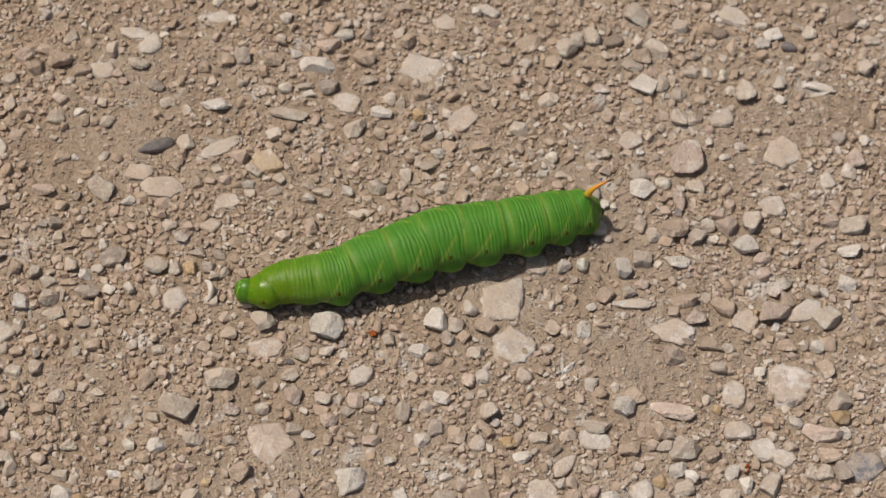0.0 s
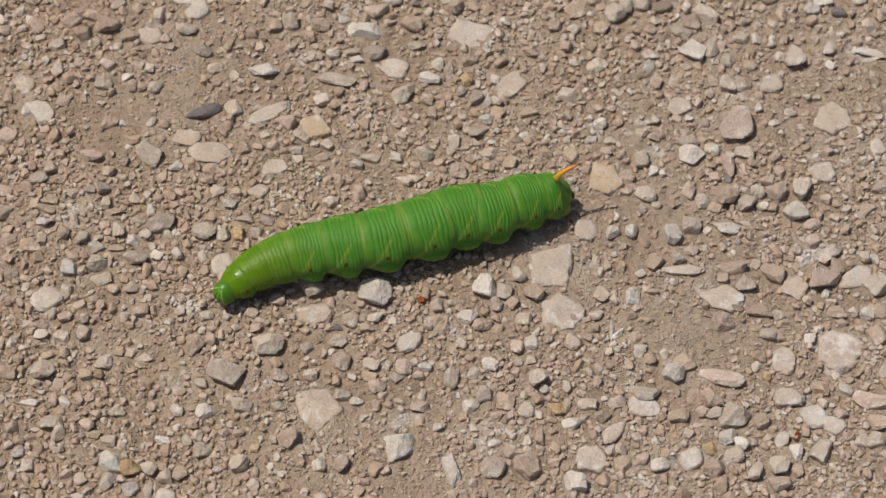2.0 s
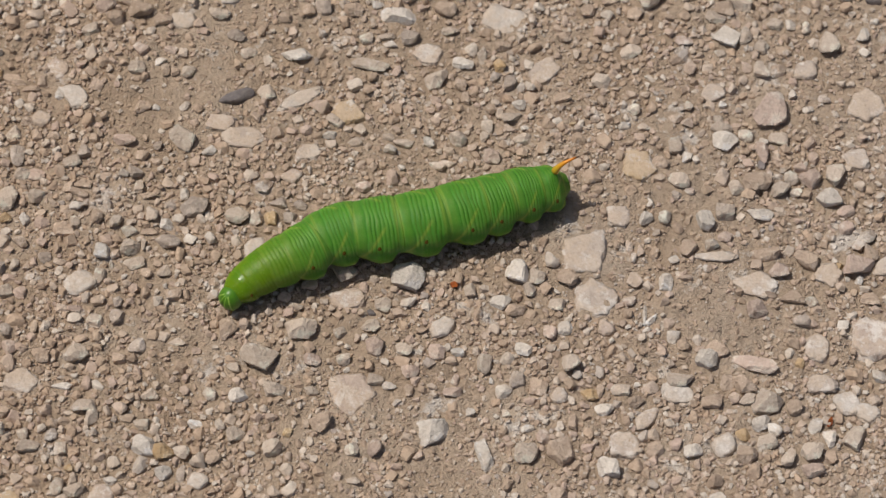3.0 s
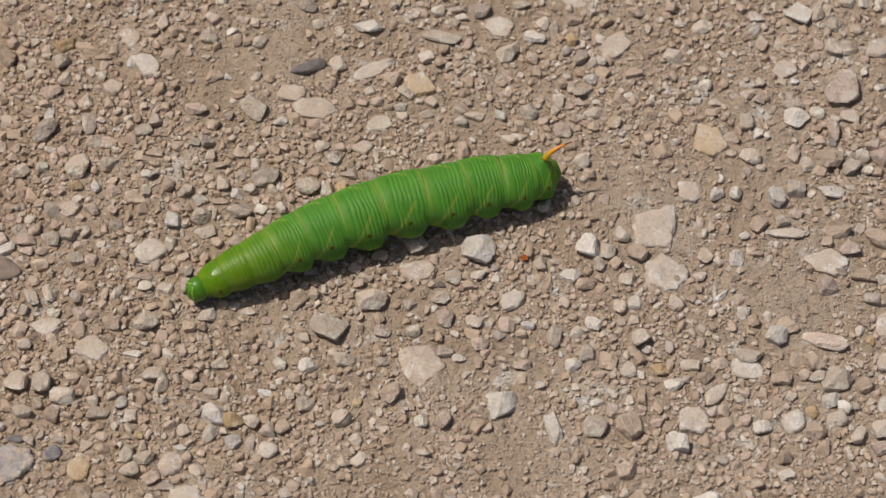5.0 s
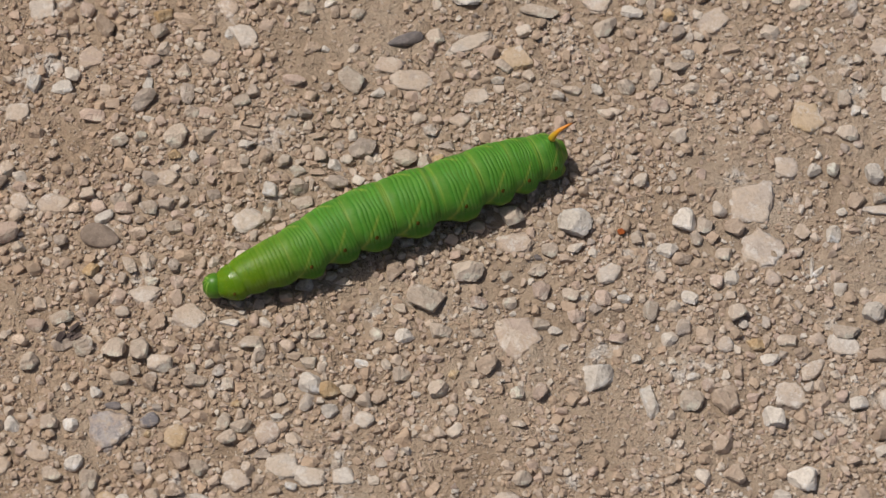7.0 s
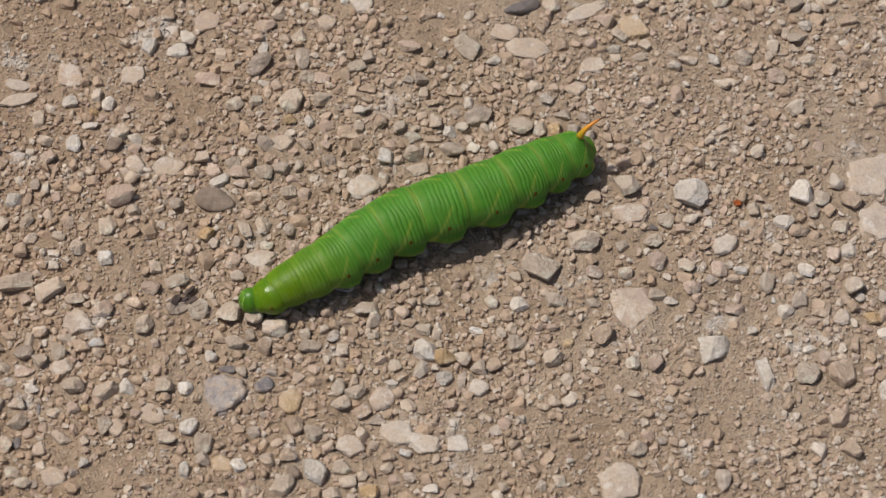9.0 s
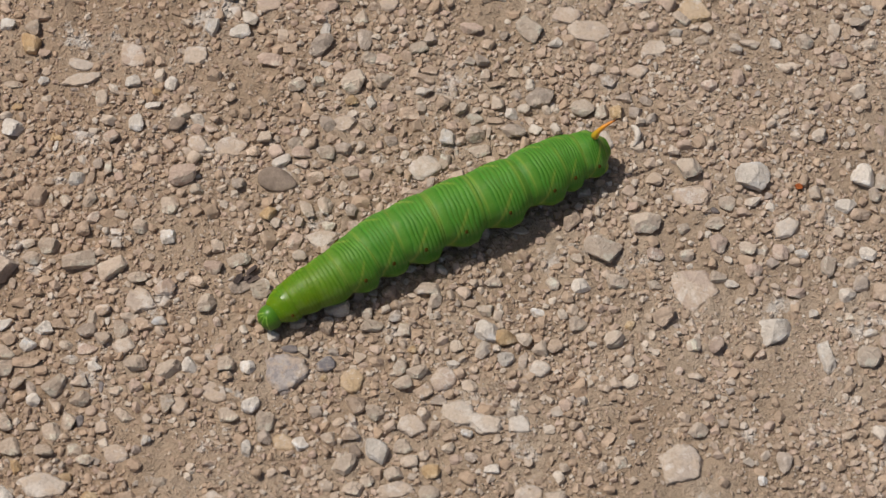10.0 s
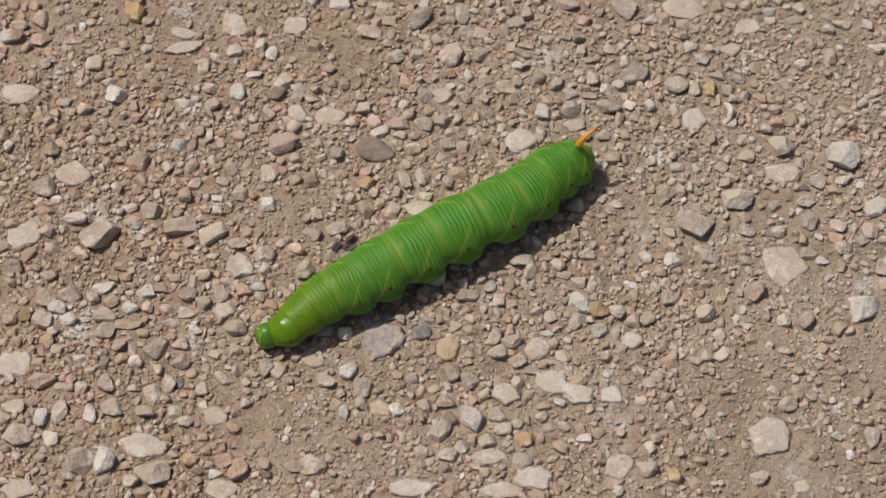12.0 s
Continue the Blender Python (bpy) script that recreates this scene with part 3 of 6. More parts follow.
pebble(-41.2, 6.6, 2.7, 4.0, 2.1, -49, "grey")
pebble(-53.2, 4.0, 4.9, 3.9, 3.0, 36, "pale")
pebble(-7.4, 5.4, 3.8, 2.7, 2.1, 3, "pink")
pebble(16.8, -8.5, 6.5, 5.8, 3.9, 14, "white")
pebble(-4.5, -7.8, 4.7, 4.3, 3.4, 14, "tan")
pebble(10.3, 8.8, 4.0, 2.9, 2.3, -8, "pale")
pebble(17.1, 8.5, 3.1, 3.4, 2.4, 3, "pink")
pebble(21.2, 8.8, 2.9, 1.9, 1.5, 3, "white")
pebble(26.5, 6.5, 3.4, 3.9, 2.7, -30, "pale")
pebble(23.1, 22.4, 2.7, 3.8, 2.1, 25, "pale")
pebble(-50.7, -6.7, 4.9, 3.3, 2.6, 3, "pale")
pebble(-26.5, -2.9, 3.4, 2.9, 2.3, -19, "pale")
pebble(-21.1, -11.2, 4.0, 3.3, 2.6, 14, "pale")
pebble(-38.3, -14.9, 4.5, 4.9, 3.5, 14, "white")
pebble(-34.6, -15.9, 4.3, 3.7, 2.9, 14, "ochre")
pebble(-31.1, -15.3, 3.4, 3.1, 2.4, -19, "pale")
pebble(-27.6, -17.1, 3.4, 3.3, 2.6, -19, "pale")
pebble(-14.3, -1.6, 4.9, 3.3, 2.6, 3, "pale")
pebble(-38.2, -3.5, 3.6, 2.7, 2.1, 3, "pale")
pebble(5.7, -12.8, 3.1, 3.4, 2.4, 3, "pink")
pebble(1.6, -13.3, 3.1, 2.9, 2.3, 3, "pale")
pebble(27.0, -13.0, 3.1, 7.2, 2.4, 13, "white")
pebble(-43.8, -18.2, 2.9, 2.5, 2.0, 3, "pale")
pebble(20.3, 0.2, 3.8, 2.5, 2.0, -8, "pink")
pebble(-1.0, 6.0, 3.1, 2.9, 2.3, 3, "pale")
pebble(3.8, 13.8, 4.0, 2.9, 2.3, 3, "pale")
pebble(32.9, 26.4, 5.4, 5.5, 3.9, -20, "white")
pebble(36.6, 25.9, 3.8, 3.5, 2.7, -20, "pale")
pebble(42.6, 26.1, 4.5, 4.1, 3.2, 3, "tan")
pebble(29.5, 20.0, 4.5, 3.3, 2.6, 3, "white")
pebble(32.6, 18.6, 4.5, 2.7, 2.1, 14, "tan")
pebble(40.2, 20.2, 3.8, 3.1, 2.4, 3, "pale")
pebble(42.1, 14.8, 3.4, 3.1, 2.4, 14, "white")
pebble(43.0, 7.2, 4.0, 4.2, 3.1, 24, "pale")
pebble(33.9, 9.8, 3.6, 2.7, 2.1, -19, "white")
pebble(39.5, 10.2, 2.0, 1.9, 1.5, 3, "pale")
pebble(47.1, 0.9, 4.0, 2.7, 2.1, -14, "ochre")
pebble(64.3, 5.2, 6.3, 3.3, 2.6, -3, "pale")
pebble(71.0, 0.4, 4.5, 3.5, 2.7, 3, "tan")
pebble(78.1, 1.1, 3.8, 2.9, 2.3, 13, "pale")
pebble(82.1, 0.7, 5.8, 5.9, 3.9, -20, "pale")
pebble(77.3, 4.6, 4.3, 4.4, 3.4, 24, "tan")
pebble(71.9, 11.9, 5.2, 3.9, 3.0, -20, "tan")
pebble(70.3, 9.3, 4.9, 4.3, 3.4, -20, "white")
pebble(79.3, 9.4, 9.4, 3.7, 2.9, -8, "pink")
pebble(67.1, -10.0, 4.3, 3.5, 2.7, 8, "white")
pebble(60.1, -9.9, 4.5, 3.3, 2.6, 29, "tan")
pebble(34.7, -12.3, 4.9, 5.3, 3.8, -19, "pale")
pebble(41.6, -12.1, 6.1, 5.4, 3.9, 29, "tan")
pebble(51.2, -14.8, 5.6, 4.3, 3.4, -8, "white")
pebble(53.4, 2.0, 4.3, 2.9, 2.3, 3, "pale")
pebble(56.4, -0.2, 3.8, 2.5, 2.0, 14, "tan")
pebble(66.8, 34.3, 4.5, 3.7, 2.9, 25, "tan")
pebble(71.0, 35.1, 3.4, 2.7, 2.1, 3, "pale")
pebble(81.8, 33.4, 7.0, 3.5, 2.7, 8, "tan")
pebble(87.4, 24.1, 5.2, 3.1, 2.4, -8, "tan")
pebble(91.2, 23.7, 2.5, 2.5, 2.0, 3, "pale")
pebble(82.8, 24.6, 3.4, 1.4, 1.1, -14, "brown")
pebble(101.0, 32.0, 7.0, 4.7, 3.7, 14, "pink")
pebble(111.3, 31.6, 5.2, 6.0, 3.9, -37, "pale")
pebble(103.4, 35.3, 3.4, 3.1, 2.4, -20, "tan")
pebble(100.9, 28.9, 2.0, 2.4, 1.6, 3, "white")
pebble(110.8, 20.2, 3.6, 4.3, 2.8, 24, "tan")
pebble(113.1, 12.6, 5.2, 4.7, 3.7, 24, "pale")
pebble(112.9, 9.3, 4.5, 3.7, 2.9, 3, "ochre")
pebble(88.4, 10.1, 2.0, 2.4, 1.6, 3, "ochre")
pebble(109.3, 5.8, 8.5, 3.9, 3.0, -8, "pink")
pebble(110.6, 1.3, 4.9, 3.9, 3.0, 3, "tan")
pebble(103.2, 2.7, 3.1, 2.3, 1.8, 3, "tan")
pebble(87.4, -0.0, 3.6, 3.1, 2.4, 13, "tan")
pebble(98.7, -5.7, 4.0, 5.8, 3.1, -20, "pale")
pebble(90.1, -9.1, 5.4, 4.5, 3.5, 3, "pale")
pebble(91.4, -3.5, 2.9, 4.0, 2.3, -20, "white")
pebble(80.6, -3.8, 3.8, 3.5, 2.7, 3, "white")
pebble(81.6, -7.3, 4.3, 3.3, 2.6, 3, "pale")
pebble(77.5, -10.3, 4.5, 3.9, 3.0, 3, "tan")
pebble(109.7, -2.8, 4.0, 3.5, 2.7, -8, "pale")
pebble(55.0, 21.9, 2.9, 2.3, 1.8, 25, "pink")
pebble(63.6, 14.6, 2.7, 3.2, 2.1, -8, "white")
pebble(59.2, 17.9, 1.6, 3.7, 1.2, -52, "white")
pebble(85.9, -10.6, 2.9, 4.7, 2.3, -19, "pale")
pebble(90.3, -13.1, 4.5, 2.9, 2.3, 13, "pink")
pebble(122.3, 91.6, 4.0, 3.7, 2.9, -9, "pale")
pebble(74.2, 102.4, 6.7, 4.3, 3.4, -33, "pale")
pebble(100.3, 101.3, 3.1, 2.3, 1.8, 3, "white")
pebble(119.3, 104.3, 4.5, 4.1, 3.2, 26, "tan")
pebble(124.5, 99.0, 3.8, 2.9, 2.3, 3, "pale")
pebble(-95.9, 66.9, 2.9, 3.2, 2.3, 40, "tan")
pebble(-91.7, 65.8, 3.4, 3.1, 2.4, -18, "pink")
pebble(-87.2, 62.3, 4.9, 4.3, 3.4, -18, "tan")
pebble(-75.6, 66.2, 4.5, 2.7, 2.1, 23, "ochre")
pebble(-71.7, 66.2, 6.7, 2.5, 2.0, -18, "tan")
pebble(-76.4, 62.2, 4.0, 4.0, 3.1, 17, "pale")
pebble(-70.2, 53.3, 3.6, 3.1, 2.4, -7, "pale")
pebble(-77.3, 45.0, 4.0, 6.3, 3.1, -48, "grey")
pebble(-87.0, 40.9, 5.6, 3.5, 2.7, 5, "pink")
pebble(-83.6, 44.3, 2.9, 2.5, 2.0, 5, "tan")
pebble(-67.5, 44.1, 3.8, 3.3, 2.6, 16, "pale")
pebble(-69.9, 37.2, 4.5, 5.4, 3.5, -48, "pale")
pebble(-81.1, 35.6, 2.9, 3.7, 2.3, -38, "pale")
pebble(-69.8, 33.2, 2.7, 2.3, 1.8, 5, "ochre")
pebble(-64.0, 38.5, 3.4, 4.1, 2.7, -39, "pale")
pebble(-62.8, 35.0, 2.5, 2.3, 1.8, 5, "tan")
pebble(-74.1, 27.5, 3.4, 3.9, 2.7, 5, "grey")
pebble(-66.3, 28.0, 3.1, 2.5, 2.0, 5, "tan")
pebble(-82.7, 13.8, 8.1, 5.2, 3.9, 5, "brown")
pebble(-73.6, 20.7, 3.8, 2.9, 2.3, 16, "pale")
pebble(-78.6, 20.2, 4.5, 2.5, 2.0, -7, "pink")
pebble(-70.4, 21.9, 3.4, 2.7, 2.1, 5, "grey")
pebble(-76.9, 22.6, 3.1, 3.4, 2.4, 5, "tan")
pebble(-83.3, 20.4, 3.4, 2.9, 2.3, 28, "pink")
pebble(-88.0, 19.6, 2.9, 2.5, 2.0, 5, "tan")
pebble(-72.4, 8.6, 3.4, 3.3, 2.6, 5, "pale")
pebble(-83.2, 6.0, 3.8, 3.3, 2.6, 5, "ochre")
pebble(-71.0, 4.7, 3.1, 2.5, 2.0, 5, "pale")
pebble(-77.1, 0.8, 2.7, 3.8, 2.1, -17, "pink")
pebble(-65.9, 4.7, 2.9, 3.2, 2.3, 5, "pink")
pebble(-59.7, 3.4, 3.8, 2.7, 2.1, -7, "tan")
pebble(-68.8, -4.2, 3.8, 2.9, 2.3, 27, "tan")
pebble(-87.6, -4.5, 2.7, 5.0, 2.1, -65, "pale")
pebble(-92.3, -6.4, 3.8, 3.3, 2.6, 5, "pink")
pebble(-86.5, -9.7, 4.5, 2.9, 2.3, 27, "grey")
pebble(-82.7, -10.6, 4.0, 4.5, 3.1, -56, "pale")
pebble(-76.5, -10.5, 4.9, 4.8, 3.7, -27, "pale")
pebble(-71.8, -10.2, 4.9, 5.0, 3.8, 38, "pale")
pebble(-67.5, -13.0, 5.2, 3.9, 3.0, 16, "pale")
pebble(-60.2, -16.0, 4.9, 2.7, 2.1, 4, "pale")
pebble(-61.8, -13.2, 2.5, 2.5, 2.0, 4, "pale")
pebble(-56.2, -13.2, 2.9, 2.7, 2.1, 16, "grey")
pebble(-74.6, -16.8, 4.0, 2.7, 2.1, 4, "pale")
pebble(-69.1, -16.7, 2.9, 4.0, 2.3, -17, "tan")
pebble(-72.0, -14.7, 2.2, 2.8, 1.7, 27, "pale")
pebble(-75.4, -22.2, 3.8, 1.7, 1.3, 4, "slate")
pebble(-72.7, -22.4, 2.2, 2.6, 1.7, 38, "pale")
pebble(-68.2, -27.3, 1.6, 1.7, 1.2, 4, "ochre")
pebble(-87.1, -26.9, 4.3, 3.7, 2.9, 4, "pale")
pebble(-82.7, -26.8, 3.4, 2.9, 2.3, 4, "white")
pebble(-78.9, -20.0, 2.5, 2.3, 1.8, -17, "white")
pebble(-40.7, -26.4, 3.4, 3.1, 2.4, 4, "pale")
pebble(-50.7, -24.7, 4.5, 2.9, 2.3, 4, "pale")
pebble(-53.3, -27.4, 3.8, 2.9, 2.3, 26, "pale")
pebble(-49.1, -28.2, 3.8, 2.9, 2.3, 26, "tan")
pebble(-54.0, -23.8, 2.7, 4.0, 2.1, 4, "pale")
pebble(-57.9, -33.5, 4.3, 3.3, 2.6, -17, "pale")
pebble(-61.7, -32.4, 3.8, 4.3, 3.0, 15, "tan")
pebble(-81.3, -34.6, 3.8, 3.5, 2.7, 4, "white")
pebble(-77.9, -37.9, 3.8, 4.0, 3.0, 4, "pale")
pebble(-45.9, -29.7, 3.8, 2.3, 1.8, 4, "grey")
pebble(56.6, -27.2, 7.0, 5.2, 3.9, -7, "white")
pebble(40.9, -21.6, 4.5, 3.9, 3.0, 4, "tan")
pebble(3.2, -31.4, 3.8, 3.3, 2.6, 4, "pale")
pebble(7.9, -28.9, 2.5, 1.7, 1.3, 4, "grey")
pebble(43.7, -27.2, 4.5, 3.7, 2.9, 4, "tan")
pebble(-135.6, 38.8, 4.5, 3.9, 3.0, -15, "ochre")
pebble(-154.5, 35.4, 3.4, 4.4, 2.7, 7, "pink")
pebble(-158.5, 33.6, 3.8, 2.5, 2.0, 7, "pale")
pebble(-145.8, 34.9, 1.8, 2.2, 1.4, 7, "white")
pebble(-159.6, 30.3, 4.9, 2.9, 2.3, 7, "tan")
pebble(-153.8, 30.6, 5.2, 3.1, 2.4, 7, "pink")
pebble(-147.2, 31.3, 4.5, 2.3, 1.8, 19, "pink")
pebble(-136.5, 32.0, 2.7, 2.1, 1.6, 7, "tan")
pebble(-131.6, 31.6, 2.7, 2.1, 1.6, 7, "white")
pebble(-119.6, 28.1, 2.5, 4.1, 2.0, 7, "pale")
pebble(-136.3, 25.1, 2.5, 1.7, 1.3, 7, "ochre")
pebble(-136.2, 19.8, 4.5, 4.1, 3.2, -15, "white")
pebble(-112.1, 23.2, 4.0, 3.7, 2.9, 7, "white")
pebble(-117.6, 23.3, 3.4, 2.5, 2.0, 7, "pale")
pebble(-116.4, 20.1, 3.4, 3.1, 2.4, 7, "pink")
pebble(-122.3, 19.8, 3.8, 2.3, 1.8, 7, "tan")
pebble(-104.1, 23.9, 2.9, 4.0, 2.3, -26, "brown")
pebble(-126.9, 18.6, 1.8, 1.4, 1.1, 7, "ochre")
pebble(-96.9, 19.6, 2.5, 1.2, 0.9, -4, "ochre")
pebble(-146.0, 16.7, 3.4, 2.7, 2.1, 7, "pale")
pebble(-141.7, 15.7, 3.4, 2.7, 2.1, 30, "pale")
pebble(-121.9, 10.1, 3.8, 3.3, 2.6, 7, "white")
pebble(-129.1, 5.1, 4.5, 4.1, 3.2, 7, "tan")
pebble(-147.1, 5.7, 4.0, 3.3, 2.6, 7, "tan")
pebble(-118.3, 5.9, 3.8, 2.7, 2.1, 41, "pale")
pebble(-101.1, 13.0, 5.4, 5.2, 3.9, 7, "pink")
pebble(-97.8, 10.2, 2.9, 2.7, 2.1, 7, "pale")
pebble(-103.0, 6.4, 4.0, 4.0, 3.1, 7, "pale")
pebble(-146.9, -2.5, 4.9, 4.3, 3.4, -4, "pale")
pebble(-143.8, -4.6, 2.7, 2.1, 1.6, 7, "white")
pebble(-107.8, 0.8, 3.8, 3.1, 2.4, -4, "pale")
pebble(-124.9, -5.3, 4.5, 3.9, 3.0, -15, "pale")
pebble(-127.9, -7.8, 4.3, 2.9, 2.3, 7, "pale")
pebble(-139.5, -9.0, 5.2, 2.9, 2.3, 7, "white")
pebble(-118.5, -7.8, 6.7, 4.7, 3.7, 13, "pale")
pebble(-133.9, -11.8, 6.1, 8.7, 3.9, -53, "grey")
pebble(-111.6, -8.9, 6.1, 3.7, 2.9, 30, "pale")
pebble(-116.1, -11.0, 2.9, 2.3, 1.8, 7, "pink")
pebble(-106.6, -10.4, 3.8, 2.7, 2.1, 7, "pale")
pebble(-149.3, -20.7, 3.6, 2.9, 2.3, 7, "grey")
pebble(-142.3, -21.7, 3.4, 2.5, 2.0, 7, "pale")
pebble(-92.8, -14.8, 4.5, 4.4, 3.4, 7, "pale")
pebble(-141.9, -27.0, 4.5, 4.4, 3.4, 7, "pale")
pebble(-139.3, -28.6, 3.8, 3.3, 2.6, 18, "white")
pebble(-137.4, -25.6, 4.9, 3.3, 2.6, 18, "pink")
pebble(-132.5, -26.0, 2.9, 2.9, 2.3, 7, "tan")
pebble(-128.9, -26.0, 3.4, 2.9, 2.3, 18, "tan")
pebble(-125.3, -26.8, 3.4, 3.1, 2.4, 7, "white")
pebble(-121.7, -26.2, 2.5, 2.5, 2.0, 7, "pale")
pebble(-118.0, -25.7, 3.4, 2.3, 1.8, 7, "pale")
pebble(-114.8, -22.6, 4.3, 3.5, 2.7, 7, "grey")
pebble(-120.2, -21.5, 3.8, 2.3, 1.8, 7, "tan")
pebble(-113.9, -26.3, 4.5, 2.5, 2.0, 7, "pink")
pebble(-145.2, -31.1, 2.7, 2.7, 2.1, 7, "ochre")
pebble(-148.0, -32.5, 3.1, 2.3, 1.8, 7, "pink")
pebble(-141.3, -32.2, 4.3, 3.7, 2.9, 7, "pale")
pebble(-136.8, -30.8, 4.0, 2.9, 2.3, 7, "tan")
pebble(-129.9, -29.2, 4.9, 3.3, 2.6, 18, "pale")
pebble(-129.1, -32.1, 4.3, 3.7, 2.9, 18, "pale")
pebble(-125.0, -30.5, 5.6, 2.1, 1.6, 7, "tan")
pebble(-116.8, -28.8, 3.8, 1.9, 1.5, 7, "pale")
pebble(-104.6, -28.6, 5.2, 3.7, 2.9, -4, "pale")
pebble(-118.9, -34.9, 3.8, 5.8, 3.0, -34, "pale")
pebble(-114.1, -33.1, 3.8, 2.9, 2.3, 29, "pale")
pebble(-113.8, -37.1, 4.5, 3.1, 2.4, 18, "pale")
pebble(-123.0, -36.3, 2.2, 3.6, 1.7, 7, "grey")
pebble(-133.0, -39.0, 2.7, 2.1, 1.6, 7, "white")
pebble(-121.9, -38.4, 3.1, 2.9, 2.3, 29, "white")
pebble(-106.8, -34.3, 3.4, 2.3, 1.8, 7, "pale")
pebble(-103.6, -33.2, 2.7, 2.7, 2.1, 40, "pink")
pebble(-101.3, -33.2, 1.8, 1.9, 1.4, 7, "ochre")
pebble(-104.7, -39.3, 4.3, 3.1, 2.4, -4, "pale")
pebble(-115.0, -41.6, 3.1, 3.9, 2.4, 7, "pale")
pebble(-117.9, -44.2, 4.0, 3.7, 2.9, 7, "pale")
pebble(-139.3, -44.4, 5.6, 3.3, 2.6, 7, "pink")
pebble(-134.7, -45.5, 4.0, 2.5, 2.0, 18, "pale")
pebble(-131.6, -44.8, 3.1, 3.1, 2.4, 7, "pale")
pebble(-127.0, -43.6, 3.8, 4.0, 3.0, 51, "pale")
pebble(-121.7, -43.8, 2.7, 1.9, 1.5, 7, "pale")
pebble(-124.9, -48.0, 4.7, 3.7, 2.9, 7, "pale")
pebble(-118.9, -48.3, 4.5, 2.5, 2.0, 7, "pale")
pebble(-112.8, -47.1, 2.7, 3.2, 2.1, 29, "pale")
pebble(-110.8, -49.0, 3.4, 2.5, 2.0, 29, "pale")
pebble(-134.8, -50.4, 3.4, 5.1, 2.7, -14, "pale")
pebble(-143.9, -50.3, 5.2, 2.9, 2.3, 7, "pale")
pebble(-137.9, -51.8, 2.9, 4.0, 2.3, 7, "white")
pebble(-123.3, -52.0, 2.2, 2.8, 1.7, 29, "ochre")
pebble(-113.8, -52.8, 2.7, 1.7, 1.3, 7, "ochre")
pebble(-141.8, -56.0, 4.9, 5.6, 3.8, 51, "pale")
pebble(-124.6, -59.1, 4.0, 6.3, 3.1, -14, "white")
pebble(-129.0, -60.1, 6.7, 5.2, 3.9, 29, "pale")
pebble(-131.0, -61.9, 3.6, 3.8, 2.8, 7, "grey")
pebble(-115.1, -60.5, 7.0, 5.4, 3.9, 7, "pale")
pebble(-119.0, -62.6, 3.4, 2.9, 2.3, 7, "pale")
pebble(-99.1, -57.9, 4.3, 4.2, 3.3, 29, "tan")
pebble(-83.7, -55.1, 2.5, 3.3, 2.0, 7, "grey")
pebble(-108.5, -57.0, 3.4, 2.9, 2.3, 7, "ochre")
pebble(-103.2, -59.1, 2.7, 1.9, 1.5, 7, "white")
pebble(-93.8, -57.8, 2.2, 1.7, 1.3, 7, "brown")
pebble(-85.6, -37.2, 4.9, 2.9, 2.3, 7, "pale")
pebble(-56.8, -42.0, 5.6, 5.0, 3.9, -35, "white")
pebble(-60.8, -41.9, 2.7, 3.5, 2.1, 39, "brown")
pebble(-51.8, -39.9, 4.0, 3.1, 2.4, 18, "pale")
pebble(-65.9, -40.0, 2.9, 3.2, 2.3, 7, "pale")
pebble(-62.4, -45.3, 5.6, 3.7, 2.9, 29, "pale")
pebble(-50.3, -42.7, 3.4, 2.9, 2.3, 7, "pale")
pebble(-53.0, -45.7, 4.5, 2.9, 2.3, 18, "pale")
pebble(-46.0, -44.8, 3.8, 2.9, 2.3, 7, "ochre")
pebble(-43.2, -37.1, 2.9, 2.7, 2.1, -25, "tan")
pebble(-40.2, -36.0, 2.5, 2.3, 1.8, 7, "white")
pebble(-34.5, -42.9, 3.8, 2.1, 1.6, 7, "white")
pebble(-46.2, -48.8, 4.5, 2.7, 2.1, -4, "pale")
pebble(-22.5, -48.1, 4.0, 4.0, 3.1, -14, "pale")
pebble(-16.9, -49.2, 2.7, 3.5, 2.1, 7, "ochre")
pebble(-14.0, -40.7, 2.2, 2.8, 1.7, 7, "grey")
pebble(-10.8, -38.7, 2.9, 2.9, 2.3, 7, "pale")
pebble(-21.3, -41.6, 2.5, 2.1, 1.6, 7, "pale")
pebble(-69.9, -54.7, 2.5, 2.3, 1.8, 7, "pale")
pebble(-60.4, -52.2, 2.2, 2.1, 1.6, 7, "pale")
pebble(-57.9, -47.6, 2.9, 2.7, 2.1, 7, "pale")
pebble(-62.0, -38.8, 3.4, 2.7, 2.1, 7, "tan")
pebble(7.1, -48.0, 4.5, 3.3, 2.6, 7, "pale")
pebble(-0.9, -47.1, 3.8, 3.3, 2.6, 7, "pale")
pebble(-52.0, 82.0, 4.0, 3.7, 2.9, 0, "tan")
pebble(-57.0, 79.0, 4.1, 2.8, 2.2, 14, "pale")
pebble(-31.0, 84.0, 5.1, 2.8, 2.2, 11, "pale")
pebble(-42.0, 72.0, 3.0, 1.8, 1.4, 0, "white")
pebble(-27.0, 79.0, 4.0, 2.8, 2.2, 0, "grey")
pebble(-22.0, 92.0, 3.0, 1.8, 1.4, 0, "tan")
pebble(-12.0, 86.0, 3.0, 2.9, 2.3, 0, "tan")
pebble(-9.0, 87.0, 4.0, 3.7, 2.9, 0, "grey")
pebble(-3.0, 87.0, 4.1, 2.9, 2.3, 14, "tan")
pebble(-17.0, 84.0, 3.0, 2.1, 1.6, 0, "tan")
pebble(2.0, 89.0, 3.0, 2.1, 1.6, 0, "white")
